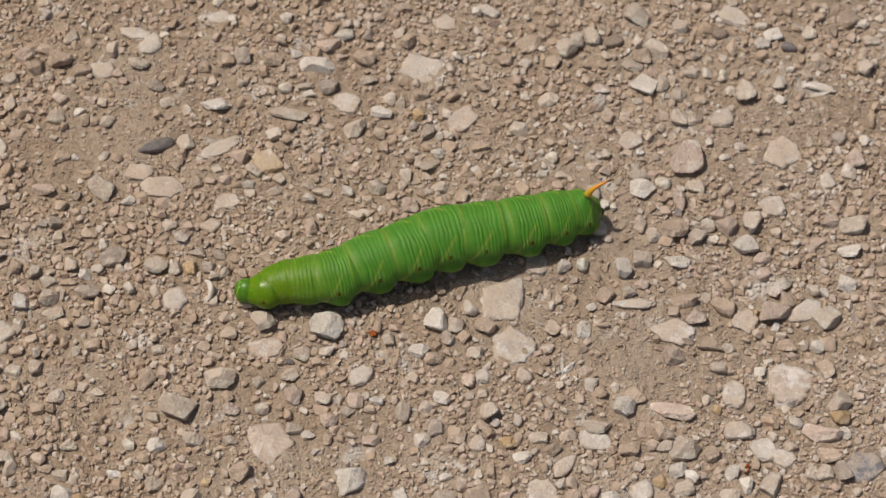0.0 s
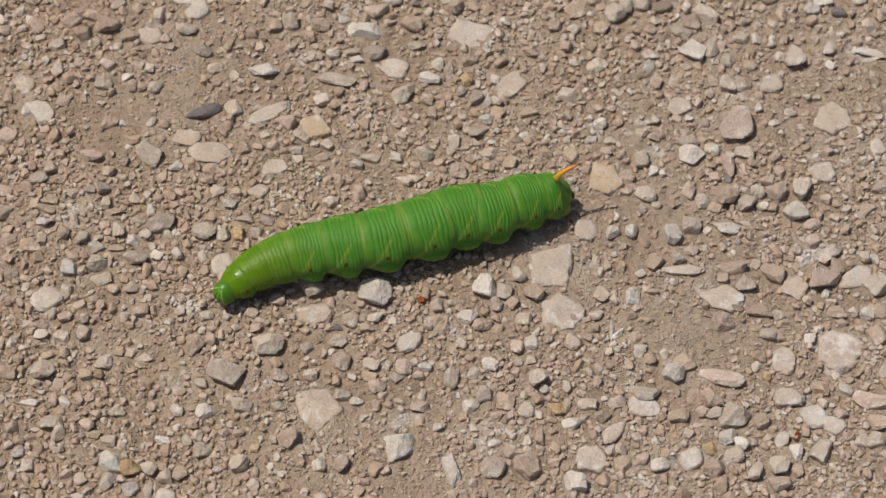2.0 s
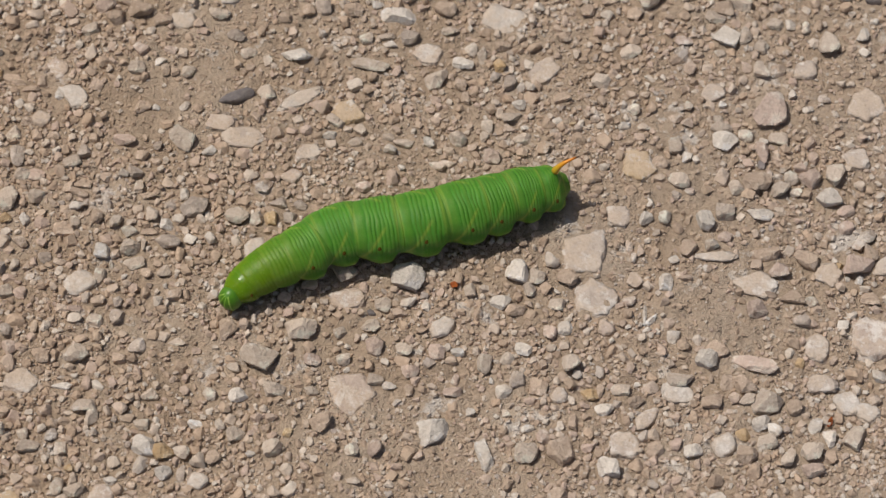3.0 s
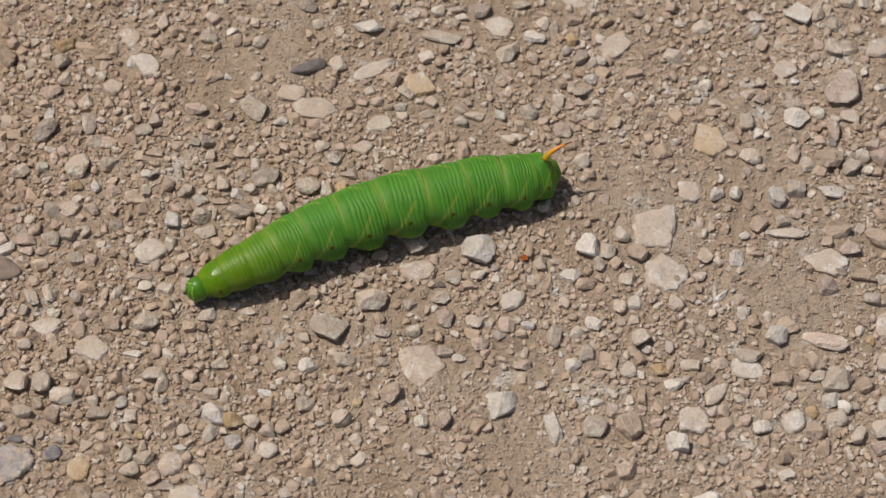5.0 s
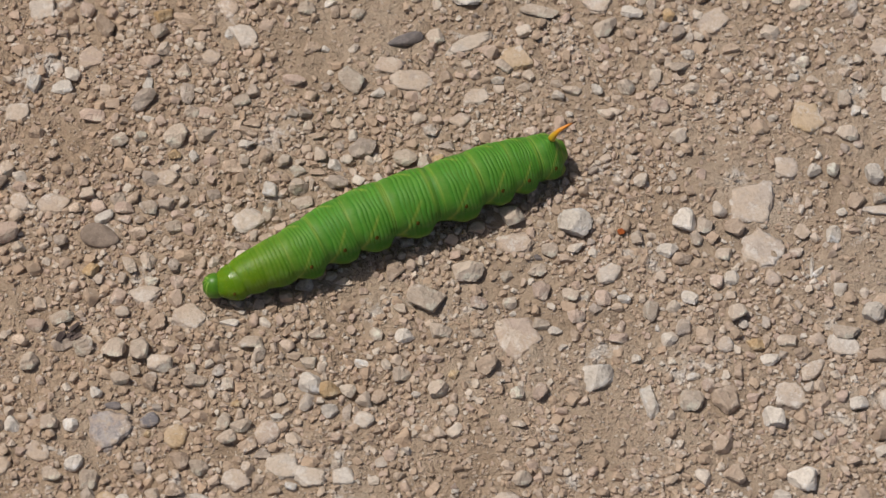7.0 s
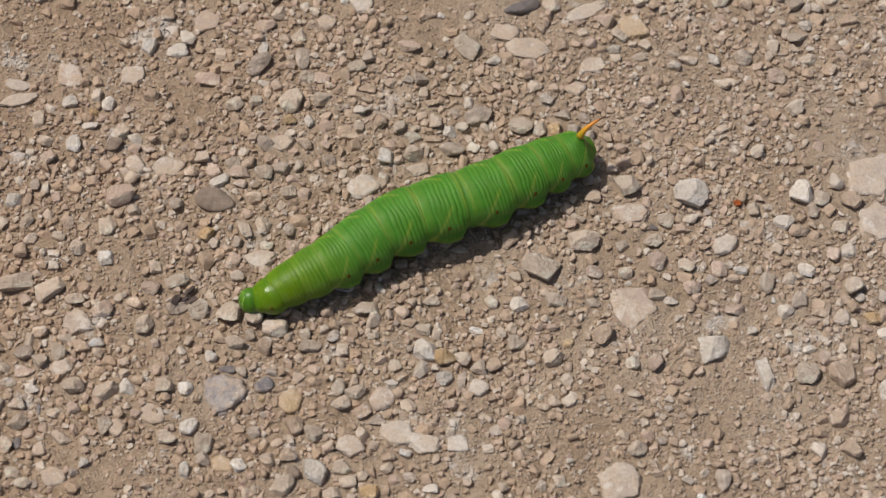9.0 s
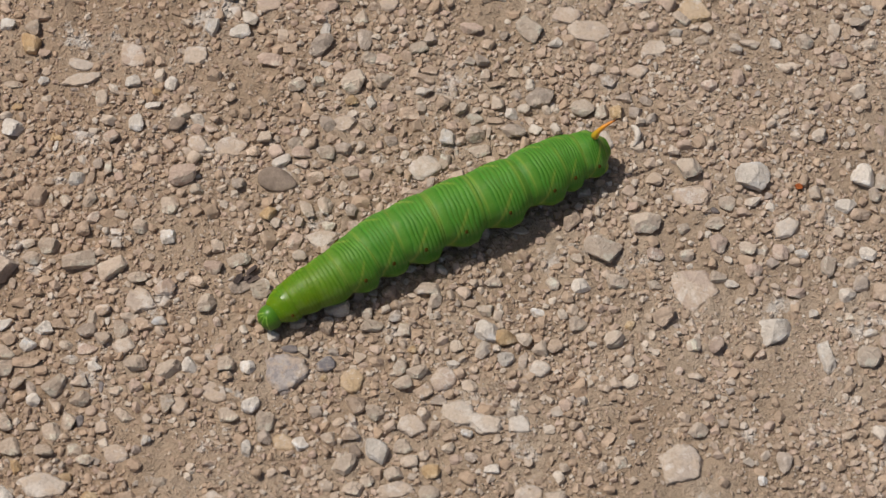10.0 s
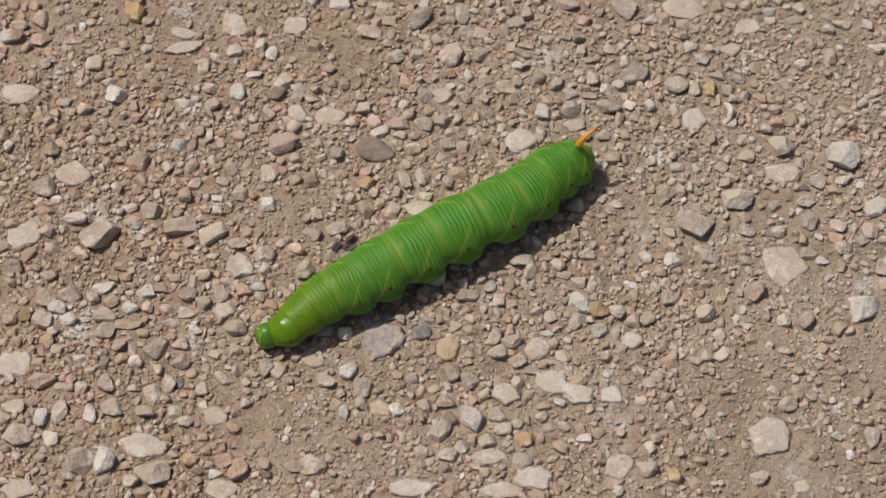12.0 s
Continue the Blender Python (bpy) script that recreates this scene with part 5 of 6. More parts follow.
pebble(5.0, 2.0, 4.0, 2.8, 2.2, 0, "pale")
pebble(8.0, 1.0, 3.0, 1.8, 1.4, 0, "white")
pebble(-7.0, -1.0, 3.0, 2.1, 1.6, 0, "pale")


def small_pebbles(tone):
    """The pebbles too small to pick up singly, of one tone, in one mesh."""
    total, verts, faces = 0, [], []
    for v, f in SMALL[tone]:
        verts.append(v)
        faces.append(f + total)
        total += len(v)
    ob = new("small_pebbles", sheet_mesh("small_pebbles", np.concatenate(verts), np.concatenate(faces), STONE[tone], False))
    return tagged(ob, "small " + LABELS[tone][0].replace("pebble", "pebbles"), "pebbles", kind="stuff")


for tone in SMALL:
    small_pebbles(tone)


def blocked(x, y, half):
    """True where a stone of that half-size would run into a laid one."""
    hit = np.zeros(len(x), bool)
    for tx, ty, a, b, turn in TAKEN:
        near = np.nonzero(np.abs(x - tx) + np.abs(y - ty) < 0.03)[0]
        c, s = math.cos(turn), math.sin(turn)
        u, v = (x[near] - tx) * c + (y[near] - ty) * s, (y[near] - ty) * c - (x[near] - tx) * s
        hit[near] |= (u / (a + 0.55 * half[near])) ** 2 + (v / (b + 0.55 * half[near])) ** 2 < 1
    return hit


BARE = [(0.078, 0.020, 0.030), (0.098, 0.075, 0.022), (-0.020, 0.080, 0.022), (0.000, -0.045, 0.026), (0.045, 0.030, 0.020),
        (-0.125, 0.045, 0.022), (0.010, 0.052, 0.016), (-0.095, -0.005, 0.012), (-0.078, -0.030, 0.012),
        (-0.015, 0.081, 0.012), (-0.028, 0.069, 0.013), (0.011, 0.081, 0.011), (0.109, 0.080, 0.014), (0.082, 0.026, 0.012), (0.021, -0.001, 0.013),
        (0.009, -0.005, 0.012), (0.040, 0.072, 0.009), (-0.044, 0.063, 0.010), (-0.096, 0.036, 0.012), (-0.006, -0.031, 0.016), (0.021, -0.019, 0.016),
        (-0.031, -0.036, 0.014), (-0.104, -0.001, 0.009), (-0.095, -0.048, 0.011), (-0.079, -0.050, 0.011), (0.020, -0.003, 0.012), (-0.066, 0.028, 0.008)]


def bareness(x, y):
    out = np.zeros(len(x))
    for bx, by, r in BARE:
        out = np.maximum(out, np.clip(1.35 - np.hypot(x - bx, y - by) / r, 0, 1))
    return out


CELLS = {}


def settled(x, y, half, slack):
    """Which stones, in turn, find room among those that lie there already."""
    keep = np.zeros(len(x), bool)
    for k in range(len(x)):
        i, j = int(x[k] // 0.005), int(y[k] // 0.005)
        clear = all(math.hypot(x[k] - u, y[k] - v) > slack * (half[k] + r)
                    for p in (i - 1, i, i + 1) for q in (j - 1, j, j + 1) for u, v, r in CELLS.get((p, q), ()))
        if clear:
            keep[k] = True
            CELLS.setdefault((i, j), []).append((x[k], y[k], half[k]))
    return keep


def splinter(points, rng):
    """A sharp-edged chip: the hull of a few points on a skewed ball."""
    bm = bmesh.new()
    for p in rng.normal(size=(points, 3)):
        p = np.sign(p) * np.abs(p / np.linalg.norm(p)) ** 0.8
        bm.verts.new(p)
    out = bmesh.ops.convex_hull(bm, input=list(bm.verts))
    bmesh.ops.delete(bm, geom=[g for g in out["geom_interior"] if isinstance(g, bmesh.types.BMVert)], context="VERTS")
    bm.verts.index_update()
    verts = np.array([v.co[:] for v in bm.verts])
    faces = np.array([[v.index for v in f.verts] for f in bm.faces])
    bm.free()
    return verts / np.abs(verts).max(0), faces


def scatter(name, label, count, small, big, levels, sunk, rng, smooth=False, slack=0.0, kinds=40, points=12, spare=0.75, flat=(0.5, 0.85), margin=0.004):
    """Loose stones of one size class, joined into one mesh. small, big: full sizes in millimetres."""
    x, y = rng.uniform(-0.19, 0.155, count), rng.uniform(-0.095, 0.135, count)
    half = 0.0005 * (small + (big - small) * rng.uniform(0, 1, count) ** 2.3)
    patchy = value_noise(x, y, 0.009, 4) * 0.6 + value_noise(x, y, 0.022, 5) * 0.4
    keep = within_stretch(x, y, margin) & ~blocked(x, y, half)
    keep &= rng.uniform(0, 1, count) > spare * bareness(x, y)
    keep &= rng.uniform(0.15, 0.75, count) < patchy + 0.12
    x, y, half = x[keep], y[keep], half[keep]
    if slack:
        keep = settled(x, y, half, slack)
        x, y, half = x[keep], y[keep], half[keep]
    shapes = [chipped(levels, rng, 60, int(rng.randint(1, 5)), 0.015) if levels else splinter(points, rng) for _ in range(kinds)]
    verts, faces, total = [], [], 0
    z = ground_height(x, y)
    for k in range(len(x)):
        a, b, c = half[k] * np.array([1.0, rng.uniform(0.6, 0.95), rng.uniform(*flat)])
        v, f = shapes[rng.randint(kinds)]
        faces.append(f + total)
        total += len(v)
        v = v * (a, b, c)
        turn = np.array(Euler((rng.uniform(-0.35, 0.35), rng.uniform(-0.35, 0.35), rng.uniform(0, 6.28))).to_matrix())
        verts.append(v @ turn.T + (x[k], y[k], z[k] + c * (1 - 2 * sunk)))
    ob = new(name, sheet_mesh(name, np.concatenate(verts), np.concatenate(faces), GRAVEL, smooth))
    return tagged(ob, label, "gravel", kind="stuff")


gravel_rng = np.random.RandomState(5)
scatter("coarse_gravel", "beige and pinkish angular limestone gravel on the path", 3000, 2.7, 4.2, 3, 0.33, gravel_rng, slack=0.8, spare=0.95)
scatter("gravel", "small beige angular limestone chips on the path", 64000, 1.4, 2.8, 0, 0.27, gravel_rng, slack=0.72, kinds=80, points=18, spare=0.9)
scatter("fine_gravel", "fine tan limestone chips between the pebbles", 120000, 0.7, 1.5, 0, 0.25, gravel_rng, slack=0.45, kinds=60, points=13, spare=0.62)
scatter("grit", "tan grit and crumbs of soil on the path", 120000, 0.3, 0.8, 0, 0.18, gravel_rng, kinds=30, points=9, spare=0.0)


def path_gravel():
    """The same gravel further along the path, thinning out."""
    x, y = gravel_rng.normal(0, 0.2, 22000), gravel_rng.normal(0, 0.2, 22000)
    keep = ~within_stretch(x, y, 0.003) & (np.hypot(x, y) < 0.62)
    x, y = x[keep], y[keep]
    shapes = [splinter(10, gravel_rng) for _ in range(40)]
    verts, faces, total = [], [], 0
    z = ground_height(x, y) * np.clip(1.6 - np.hypot(x, y) / 0.5, 0, 1)
    for k in range(len(x)):
        v, f = shapes[gravel_rng.randint(40)]
        faces.append(f + total)
        total += len(v)
        size = 0.0005 * (1.2 + 4.2 * gravel_rng.uniform() ** 3)
        turn = np.array(Euler((0, 0, gravel_rng.uniform(0, 6.28))).to_matrix())
        verts.append((v * (size, size * 0.8, size * 0.6)) @ turn.T + (x[k], y[k], z[k] + size * 0.25))
    ob = new("path_gravel", sheet_mesh("path_gravel", np.concatenate(verts), np.concatenate(faces), GRAVEL, False))
    return tagged(ob, "tan limestone gravel further along the path", "gravel", kind="stuff")


path_gravel()

def crumb(x, y, long, wide, high, turn, shards=7):
    """A shredded bit of bark: a few splinters lying together, at a place in millimetres."""
    rng = np.random.RandomState(int(abs(x * 7 + y * 3)))
    verts, faces, total = [], [], 0
    for _ in range(shards):
        v, f = splinter(9, rng)
        faces.append(f + total)
        total += len(v)
        lie = np.array(Euler(rng.uniform(-0.7, 0.7, 3)).to_matrix())
        v = (v * rng.uniform(0.35, 0.6) * np.array((0.5, 0.28, 0.25))) @ lie.T + rng.uniform(-0.3, 0.3, 3) * (1.0, 1.0, 0.4)
        verts.append(v * (long, wide, high) * 0.001)
    verts = np.concatenate(verts)
    verts[:, 2] -= verts[:, 2].min() + 0.0002
    ob = new("bark_crumb", sheet_mesh("bark_crumb", verts, np.concatenate(faces), STONE["char"], False))
    ob.matrix_world = Matrix.Translation((x * 0.001, y * 0.001, float(ground_height(x * 0.001, y * 0.001)))) @ Matrix.Rotation(radians(turn), 4, "Z")
    return tagged(ob, "dark rotten crumb of bark on the gravel", "bark crumb")


crumb(-85.5, -8.6, 6.4, 4.6, 3.2, 35)
crumb(81.1, 24.5, 3.6, 1.8, 1.6, -20, 5)

# ---- rust-red scraps of dry leaf ----


def scrap(x, y, long, wide, turn):
    bm = bmesh.new()
    bmesh.ops.create_grid(bm, x_segments=7, y_segments=5, size=0.5)
    rng = np.random.RandomState(int(abs(x * 10)))
    for v in bm.verts:
        u, w = v.co.x, v.co.y
        w *= math.cos(u * 2.3) * (1 + 0.25 * rng.uniform(-1, 1))
        v.co = Vector((u * long, w * wide, 0.35 * wide * math.sin(u * 4 + w * 3) + 0.12 * wide)) * 0.001
    thick = bmesh.ops.extrude_face_region(bm, geom=list(bm.faces))
    for v in thick["geom"]:
        if isinstance(v, bmesh.types.BMVert):
            v.co.z += 0.00025
    bmesh.ops.recalc_face_normals(bm, faces=list(bm.faces))
    me = bpy.data.meshes.new("leaf_scrap")
    bm.to_mesh(me)
    bm.free()
    me.materials.append(RUST)
    ob = new("leaf_scrap", me)
    ob.matrix_world = Matrix.Translation((x * 0.001, y * 0.001, float(ground_height(x * 0.001, y * 0.001)) + 0.0006)) @ Matrix.Rotation(radians(turn), 4, "Z")
    return tagged(ob, "rust-red scrap of dry leaf on the gravel", "leaf scrap")


scrap(20.0, 23.4, 1.7, 1.1, -30)
scrap(94.1, -2.4, 1.9, 1.0, 70)

# ---- the caterpillar: rigid pieces along its spine, head first ----
RADII = [2.4, 4.0, 4.9, 5.4, 5.8, 6.1, 6.5, 6.75, 6.6, 6.3, 5.9, 5.4, 3.0]
AXIS_HEIGHT = [3.6] + [0.8 * r + 0.7 for r in RADII[1:12]] + [3.6]
PITCH = [4.0, 4.1, 4.6, 5.4, 6.7, 7.6, 8.1, 8.5, 8.2, 7.1, 5.9, 4.8, 4.4]


def girth(s):
    """The body's radius in millimetres at a place along the spine, in segments from the head."""
    return np.interp(s, [-0.1, 0.1, 0.3, 0.5, 0.75, 1, 2, 3, 4, 5, 6, 7, 8, 9, 10, 11, 12.0],
                     [2.1, 2.3, 2.5, 2.8, 3.3, 3.6, 4.2, 4.8, 5.4, 5.9, 6.25, 6.35, 6.25, 5.95, 5.45, 4.6, 4.1])


def part(name, bm, material, parent, label=""):
    """Links a bmesh as one mesh under a thing or a part."""
    bmesh.ops.recalc_face_normals(bm, faces=list(bm.faces))
    me = bpy.data.meshes.new(name)
    bm.to_mesh(me)
    bm.free()
    me.polygons.foreach_set("use_smooth", np.ones(len(me.polygons), bool))
    me.materials.append(material)
    ob = new(name, me)
    ob.parent = parent
    if label:
        ob["label"] = label
    return ob


caterpillar = tagged(new("caterpillar"), "fat green hawkmoth caterpillar with an orange tail horn, crawling over gravel", "caterpillar")
ROUND = 72


FOLD_RNG = np.random.RandomState(3)
# Where the cross folds of each segment lie, from its front seam to its rear one, and how deep they are.
FOLDS, FOLD_DEPTH = [], []
for ring in range(13):
    n = 5 if ring < 4 else 7
    start = 0.20 if ring < 4 else 0.27
    cuts = [start + (1 - start) * k / n + (FOLD_RNG.uniform(-0.022, 0.022) if k < n else 0.0) for k in range(n + 1)]
    FOLDS.append([cuts[0] - 0.27] + cuts if ring > 3 else [0.0] + cuts)
    FOLD_DEPTH.append(FOLD_RNG.uniform(0.55, 1.25, len(cuts) + 1))


def step_up(low, high, x):
    u = max(0.0, min(1.0, (x - low) / (high - low)))
    return u * u * (3 - 2 * u)


def lobe_at(f):
    """The side flap along a segment: it swells towards the rear and ends short at the seam."""
    return step_up(-0.02, 0.55, f) * (1 - step_up(0.74, 1.04, f))


def ring_factor(s, theta, segment):
    """How far the skin stands out at an angle from the back: flattened belly, side flaps, cross folds."""
    a = abs(math.degrees(theta))
    f = s - segment + 0.5
    out = 1.0 - 0.14 * max(0.0, -math.cos(theta)) ** 1.5
    lobe = lobe_at(f)
    strength = 0.45 if segment == 1 else 0.3 if segment < 4 else 0.8 if segment == 11 else 1.0
    out += strength * math.exp(-((a - 108) / 30) ** 2) * (0.27 * lobe - 0.14)
    out -= 0.05 * strength * lobe * math.exp(-((a - 84) / 7) ** 2)
    out += 0.012 * math.sin(math.pi * max(0.0, min(1.0, f)))
    warp = 0.018 * math.sin(3 * theta + s * 4.1) + 0.012 * math.sin(8 * theta + s * 7.3)
    u = f + warp * min(1.0, 5 * max(0.0, min(f, 1 - f)))
    cuts = FOLDS[segment]
    fade = 1.0 if a < 66 else max(0.12, 1 - (a - 66) / 20)
    for k in range(len(cuts) - 1):
        if cuts[k] <= u < cuts[k + 1]:
            v = (u - cuts[k]) / (cuts[k + 1] - cuts[k])
            wide = 1.25 if k == 0 else 1.0
            patchy = 0.72 + 0.38 * math.sin(s * 5.3 + 2.2 * theta + k) * math.sin(s * 2.1 - 1.6 * theta)
            depth = 0.040 * FOLD_DEPTH[segment][k] * wide * patchy * fade * (0.2 if segment == 1 else 0.6 if segment == 2 else 1.0)
            out += depth * ((4 * v * (1 - v)) ** 0.55 - 0.75)
    return out


def pigment_at(s, theta):
    """Yellowness towards the head, the pale slanting side lines and seams, and the gloss behind the head."""
    a = abs(math.degrees(theta))
    yellow = max(0.0, min(1.0, (4.6 - s) / 2.4))
    yellow = max(yellow, 0.7 * max(0.0, min(1.0, (a - 88) / 20)))
    yellow = max(yellow, 0.9 * max(0.0, min(1.0, (s - 11.2) / 0.7)))
    line = 0.0
    if s > 3.4:
        f = (s + 0.5) % 1.0
        lobe = lobe_at(f)
        line = 0.30 * max(0.0, min(1.0, (a - 92) / 14))
        slant = 0.08 + (88 - a) / 95
        top = 8 if s > 10.4 else 22
        fade = max(0.0, min(1.0, (a - top) / 14, (94 - a) / 6))
        line = max(line, (0.9 if s > 10.4 else 0.8) * fade * math.exp(-((f - slant) / 0.048) ** 2))
        rim = 104 + 14 * lobe
        line = max(line, 0.5 * math.exp(-((a - rim) / 6) ** 2))
        foot = math.exp(-((f - 0.10) / 0.10) ** 2 - ((a - 90) / 8) ** 2)
        line = max(line, 0.8 * foot)
        seam = min(f, 1 - f)
        line = max(line, 0.5 * max(0.0, min(1.0, (80 - a) / 50)) * math.exp(-(seam / 0.05) ** 2))
    # Slightly paler along the crests of the folds.
    k = min(11, max(1, int(math.floor(s + 0.5))))
    u, cuts = s - k + 0.5, FOLDS[k]
    for low, high in zip(cuts, cuts[1:]):
        if low <= u < high and s > 2.5:
            v = (u - low) / (high - low)
            line = max(line, (0.16 if a < 80 else 0.05) * max(0.0, 4 * v * (1 - v)) ** 2)
    return (yellow, line, max(0.0, min(1.0, (1.35 - s) / 0.35)), 1.0)


def segment_part(name, i, label):
    """One body ring, with its tucked-in ends under its neighbours."""
    steps = 104 if i > 3 else 72
    spill = 0.30
    bm = bmesh.new()
    tint = bm.verts.layers.float_color.new("pigment")
    rings = []
    for k in range(steps + 1):
        q = -0.5 - spill + (1 + 2 * spill) * k / steps
        s = i + q
        tuck = max(0.0, abs(q) - 0.5) / spill
        r = girth(s) * (1 - 0.15 * tuck ** 1.1)
        if i == 1 and q < -0.6:
            r *= math.sqrt(max(0.05, 1 - ((-0.6 - q) / 0.26) ** 2))
        if i == 11 and q > 0.2:
            r *= 1 - 0.75 * (q - 0.2)
        ring = []
        for j in range(ROUND):
            theta = -math.pi + 2 * math.pi * j / ROUND
            f = r * ring_factor(s, theta, i)
            up, out = math.cos(theta) * f, math.sin(theta) * f
            if i == 11:
                up += 2.1 * math.exp(-abs(theta / 0.36) ** 1.5 - ((q - 0.14) / 0.26) ** 2)
            v = bm.verts.new(Vector((-q * PITCH[i], -out, up)) * 0.001)
            v[tint] = pigment_at(s, theta)
            ring.append(v)
        rings.append(ring)
    for a, b in zip(rings, rings[1:]):
        for j in range(ROUND):
            bm.faces.new((a[j], a[(j + 1) % ROUND], b[(j + 1) % ROUND], b[j]))
    bm.faces.new(rings[0])
    bm.faces.new(rings[-1][::-1])
    return part(name, bm, SKIN, caterpillar, label)


def blob(size, place, turn=(0, 0, 0), levels=3, shape=None):
    """A rounded lump of the given half-sizes, in millimetres."""
    bm = bmesh.new()
    bmesh.ops.create_icosphere(bm, subdivisions=levels, radius=1.0)
    m = Matrix.Translation(Vector(place) * 0.001) @ Euler([radians(a) for a in turn]).to_matrix().to_4x4()
    for v in bm.verts:
        p = v.co.copy()
        if shape:
            p = shape(p)
        v.co = m @ (Vector((p.x * size[0], p.y * size[1], p.z * size[2])) * 0.001)
    return bm


def tube(points, radii, sides=16):
    """A tapering, bending tube along points in millimetres."""
    bm = bmesh.new()
    rings = []
    for k, (p, r) in enumerate(zip(points, radii)):
        a, b = Vector(points[max(k - 1, 0)]), Vector(points[min(k + 1, len(points) - 1)])
        q = (b - a).to_track_quat("Z", "Y")
        rings.append([bm.verts.new((Vector(p) + q @ Vector((r * math.cos(t), r * math.sin(t), 0))) * 0.001)
                      for t in (2 * math.pi * j / sides for j in range(sides))])
    for a, b in zip(rings, rings[1:]):
        for j in range(sides):
            bm.faces.new((a[j], a[(j + 1) % sides], b[(j + 1) % sides], b[j]))
    bm.faces.new(rings[0][::-1])
    bm.faces.new(rings[-1])
    return bm


def head_shape(p):
    """Two cheeks with a shallow furrow between them, flatter in front."""
    furrow = math.exp(-(p.y / 0.10) ** 2) * max(0.0, p.x + 0.25)
    return Vector((p.x * (0.92 - 0.10 * furrow) - 0.08 * p.z, p.y * (1.0 - 0.12 * max(0, p.z)), p.z))


def make_head():
    size, place = (2.7, 2.5, 2.8), (-0.2, 0, -0.2)

    head = part("head", blob(size, place, levels=5, shape=head_shape), HEAD, caterpillar, "smooth glossy green head with a furrow")
    for side in (-1, 1):
        part("mandible", blob((0.7, 0.7, 0.7), (1.45, 0.6 * side, -2.8), (0, 20, 0)), JAW, head, "dark brown mandible")
        part("antenna", tube([(1.55, 0.95 * side, -2.2), (2.05, 1.1 * side, -2.7), (2.35, 1.15 * side, -3.3)], [0.24, 0.18, 0.1], 8), LEG, head, "short pale antenna")
        for name, around, thick, words in (("cheek_stripe", 48, 0.17, "pale green stripe"), ("cheek_line", 16, 0.08, "thin pale green line")):
            line = []
            for up in range(78, -50, -8):
                u, w = radians(around * side), radians(up)
                p = head_shape(Vector((math.cos(w) * math.cos(u), math.cos(w) * math.sin(u), math.sin(w))))
                line.append([0.985 * p[n] * size[n] + place[n] for n in range(3)])
            part(name, tube(line, [0.04] + [thick] * (len(line) - 2) + [0.04], 10), STRIPE, head, words)
    return head


def surface(i, q, degrees):
    """A place on the skin of a segment, in its own space, in millimetres, and the way out of it."""
    theta = radians(degrees)
    f = girth(i + q) * ring_factor(i + q, theta, i)
    return Vector((-q * PITCH[i], -math.sin(theta) * f, math.cos(theta) * f)), degrees


def add_spiracles(piece, i):
    for side in (1, -1):
        p, a = surface(i, 0.0, 66 * side)
        size = (0.38, 0.48, 0.14) if i > 1 else (0.3, 0.4, 0.14)
        bm = blob(size, p, (a, 0, 0), 3)
        part("spiracle", bm, SPIRACLE, piece, "rust-brown breathing hole")


def add_proleg(piece, i):
    for side in (1, -1):
        r, ground_at = RADII[i], 0.3 - AXIS_HEIGHT[i]
        top = (0.2, -0.50 * r * side, -0.40 * r)
        mid = (0.1, -0.53 * r * side, -0.62 * r)
        low = (0.0, -0.48 * r * side, ground_at + 0.3)
        leg = part("proleg", tube([top, mid, low], [1.75, 1.5, 1.15], 20), SKIN, piece, "stubby green proleg")
        part("foot_pad", blob((1.3, 0.85, 0.4), (0.0, -0.48 * r * side, ground_at + 0.1)), FOOT, leg, "yellowish gripping foot pad")


def add_true_leg(piece, i):
    for side in (1, -1):
        r, ground_at = RADII[i], 0.2 - AXIS_HEIGHT[i]
        part("leg", tube([(0.3, -0.35 * r * side, -0.55 * r), (0.9, -0.42 * r * side, 0.45 * ground_at - 0.35 * r), (0.7, -0.30 * r * side, ground_at)], [0.75, 0.5, 0.14], 12), LEG, piece, "short jointed brownish leg")


def add_horn(piece):
    base = Vector((-0.7, 0, 6.4))
    points, radii = [], []
    for k in range(17):
        u = k / 16
        points.append(base + Vector((-1.7 * u - 3.7 * u * u, 0, 6.3 * u - 2.9 * u * u)))
        radii.append(0.58 * (1 - u) ** 0.75 + 0.05 + 0.14 * math.exp(-(u / 0.2) ** 2))
    part("horn", tube(points, radii, 20), HORN, piece, "curved orange horn with a dark tip")


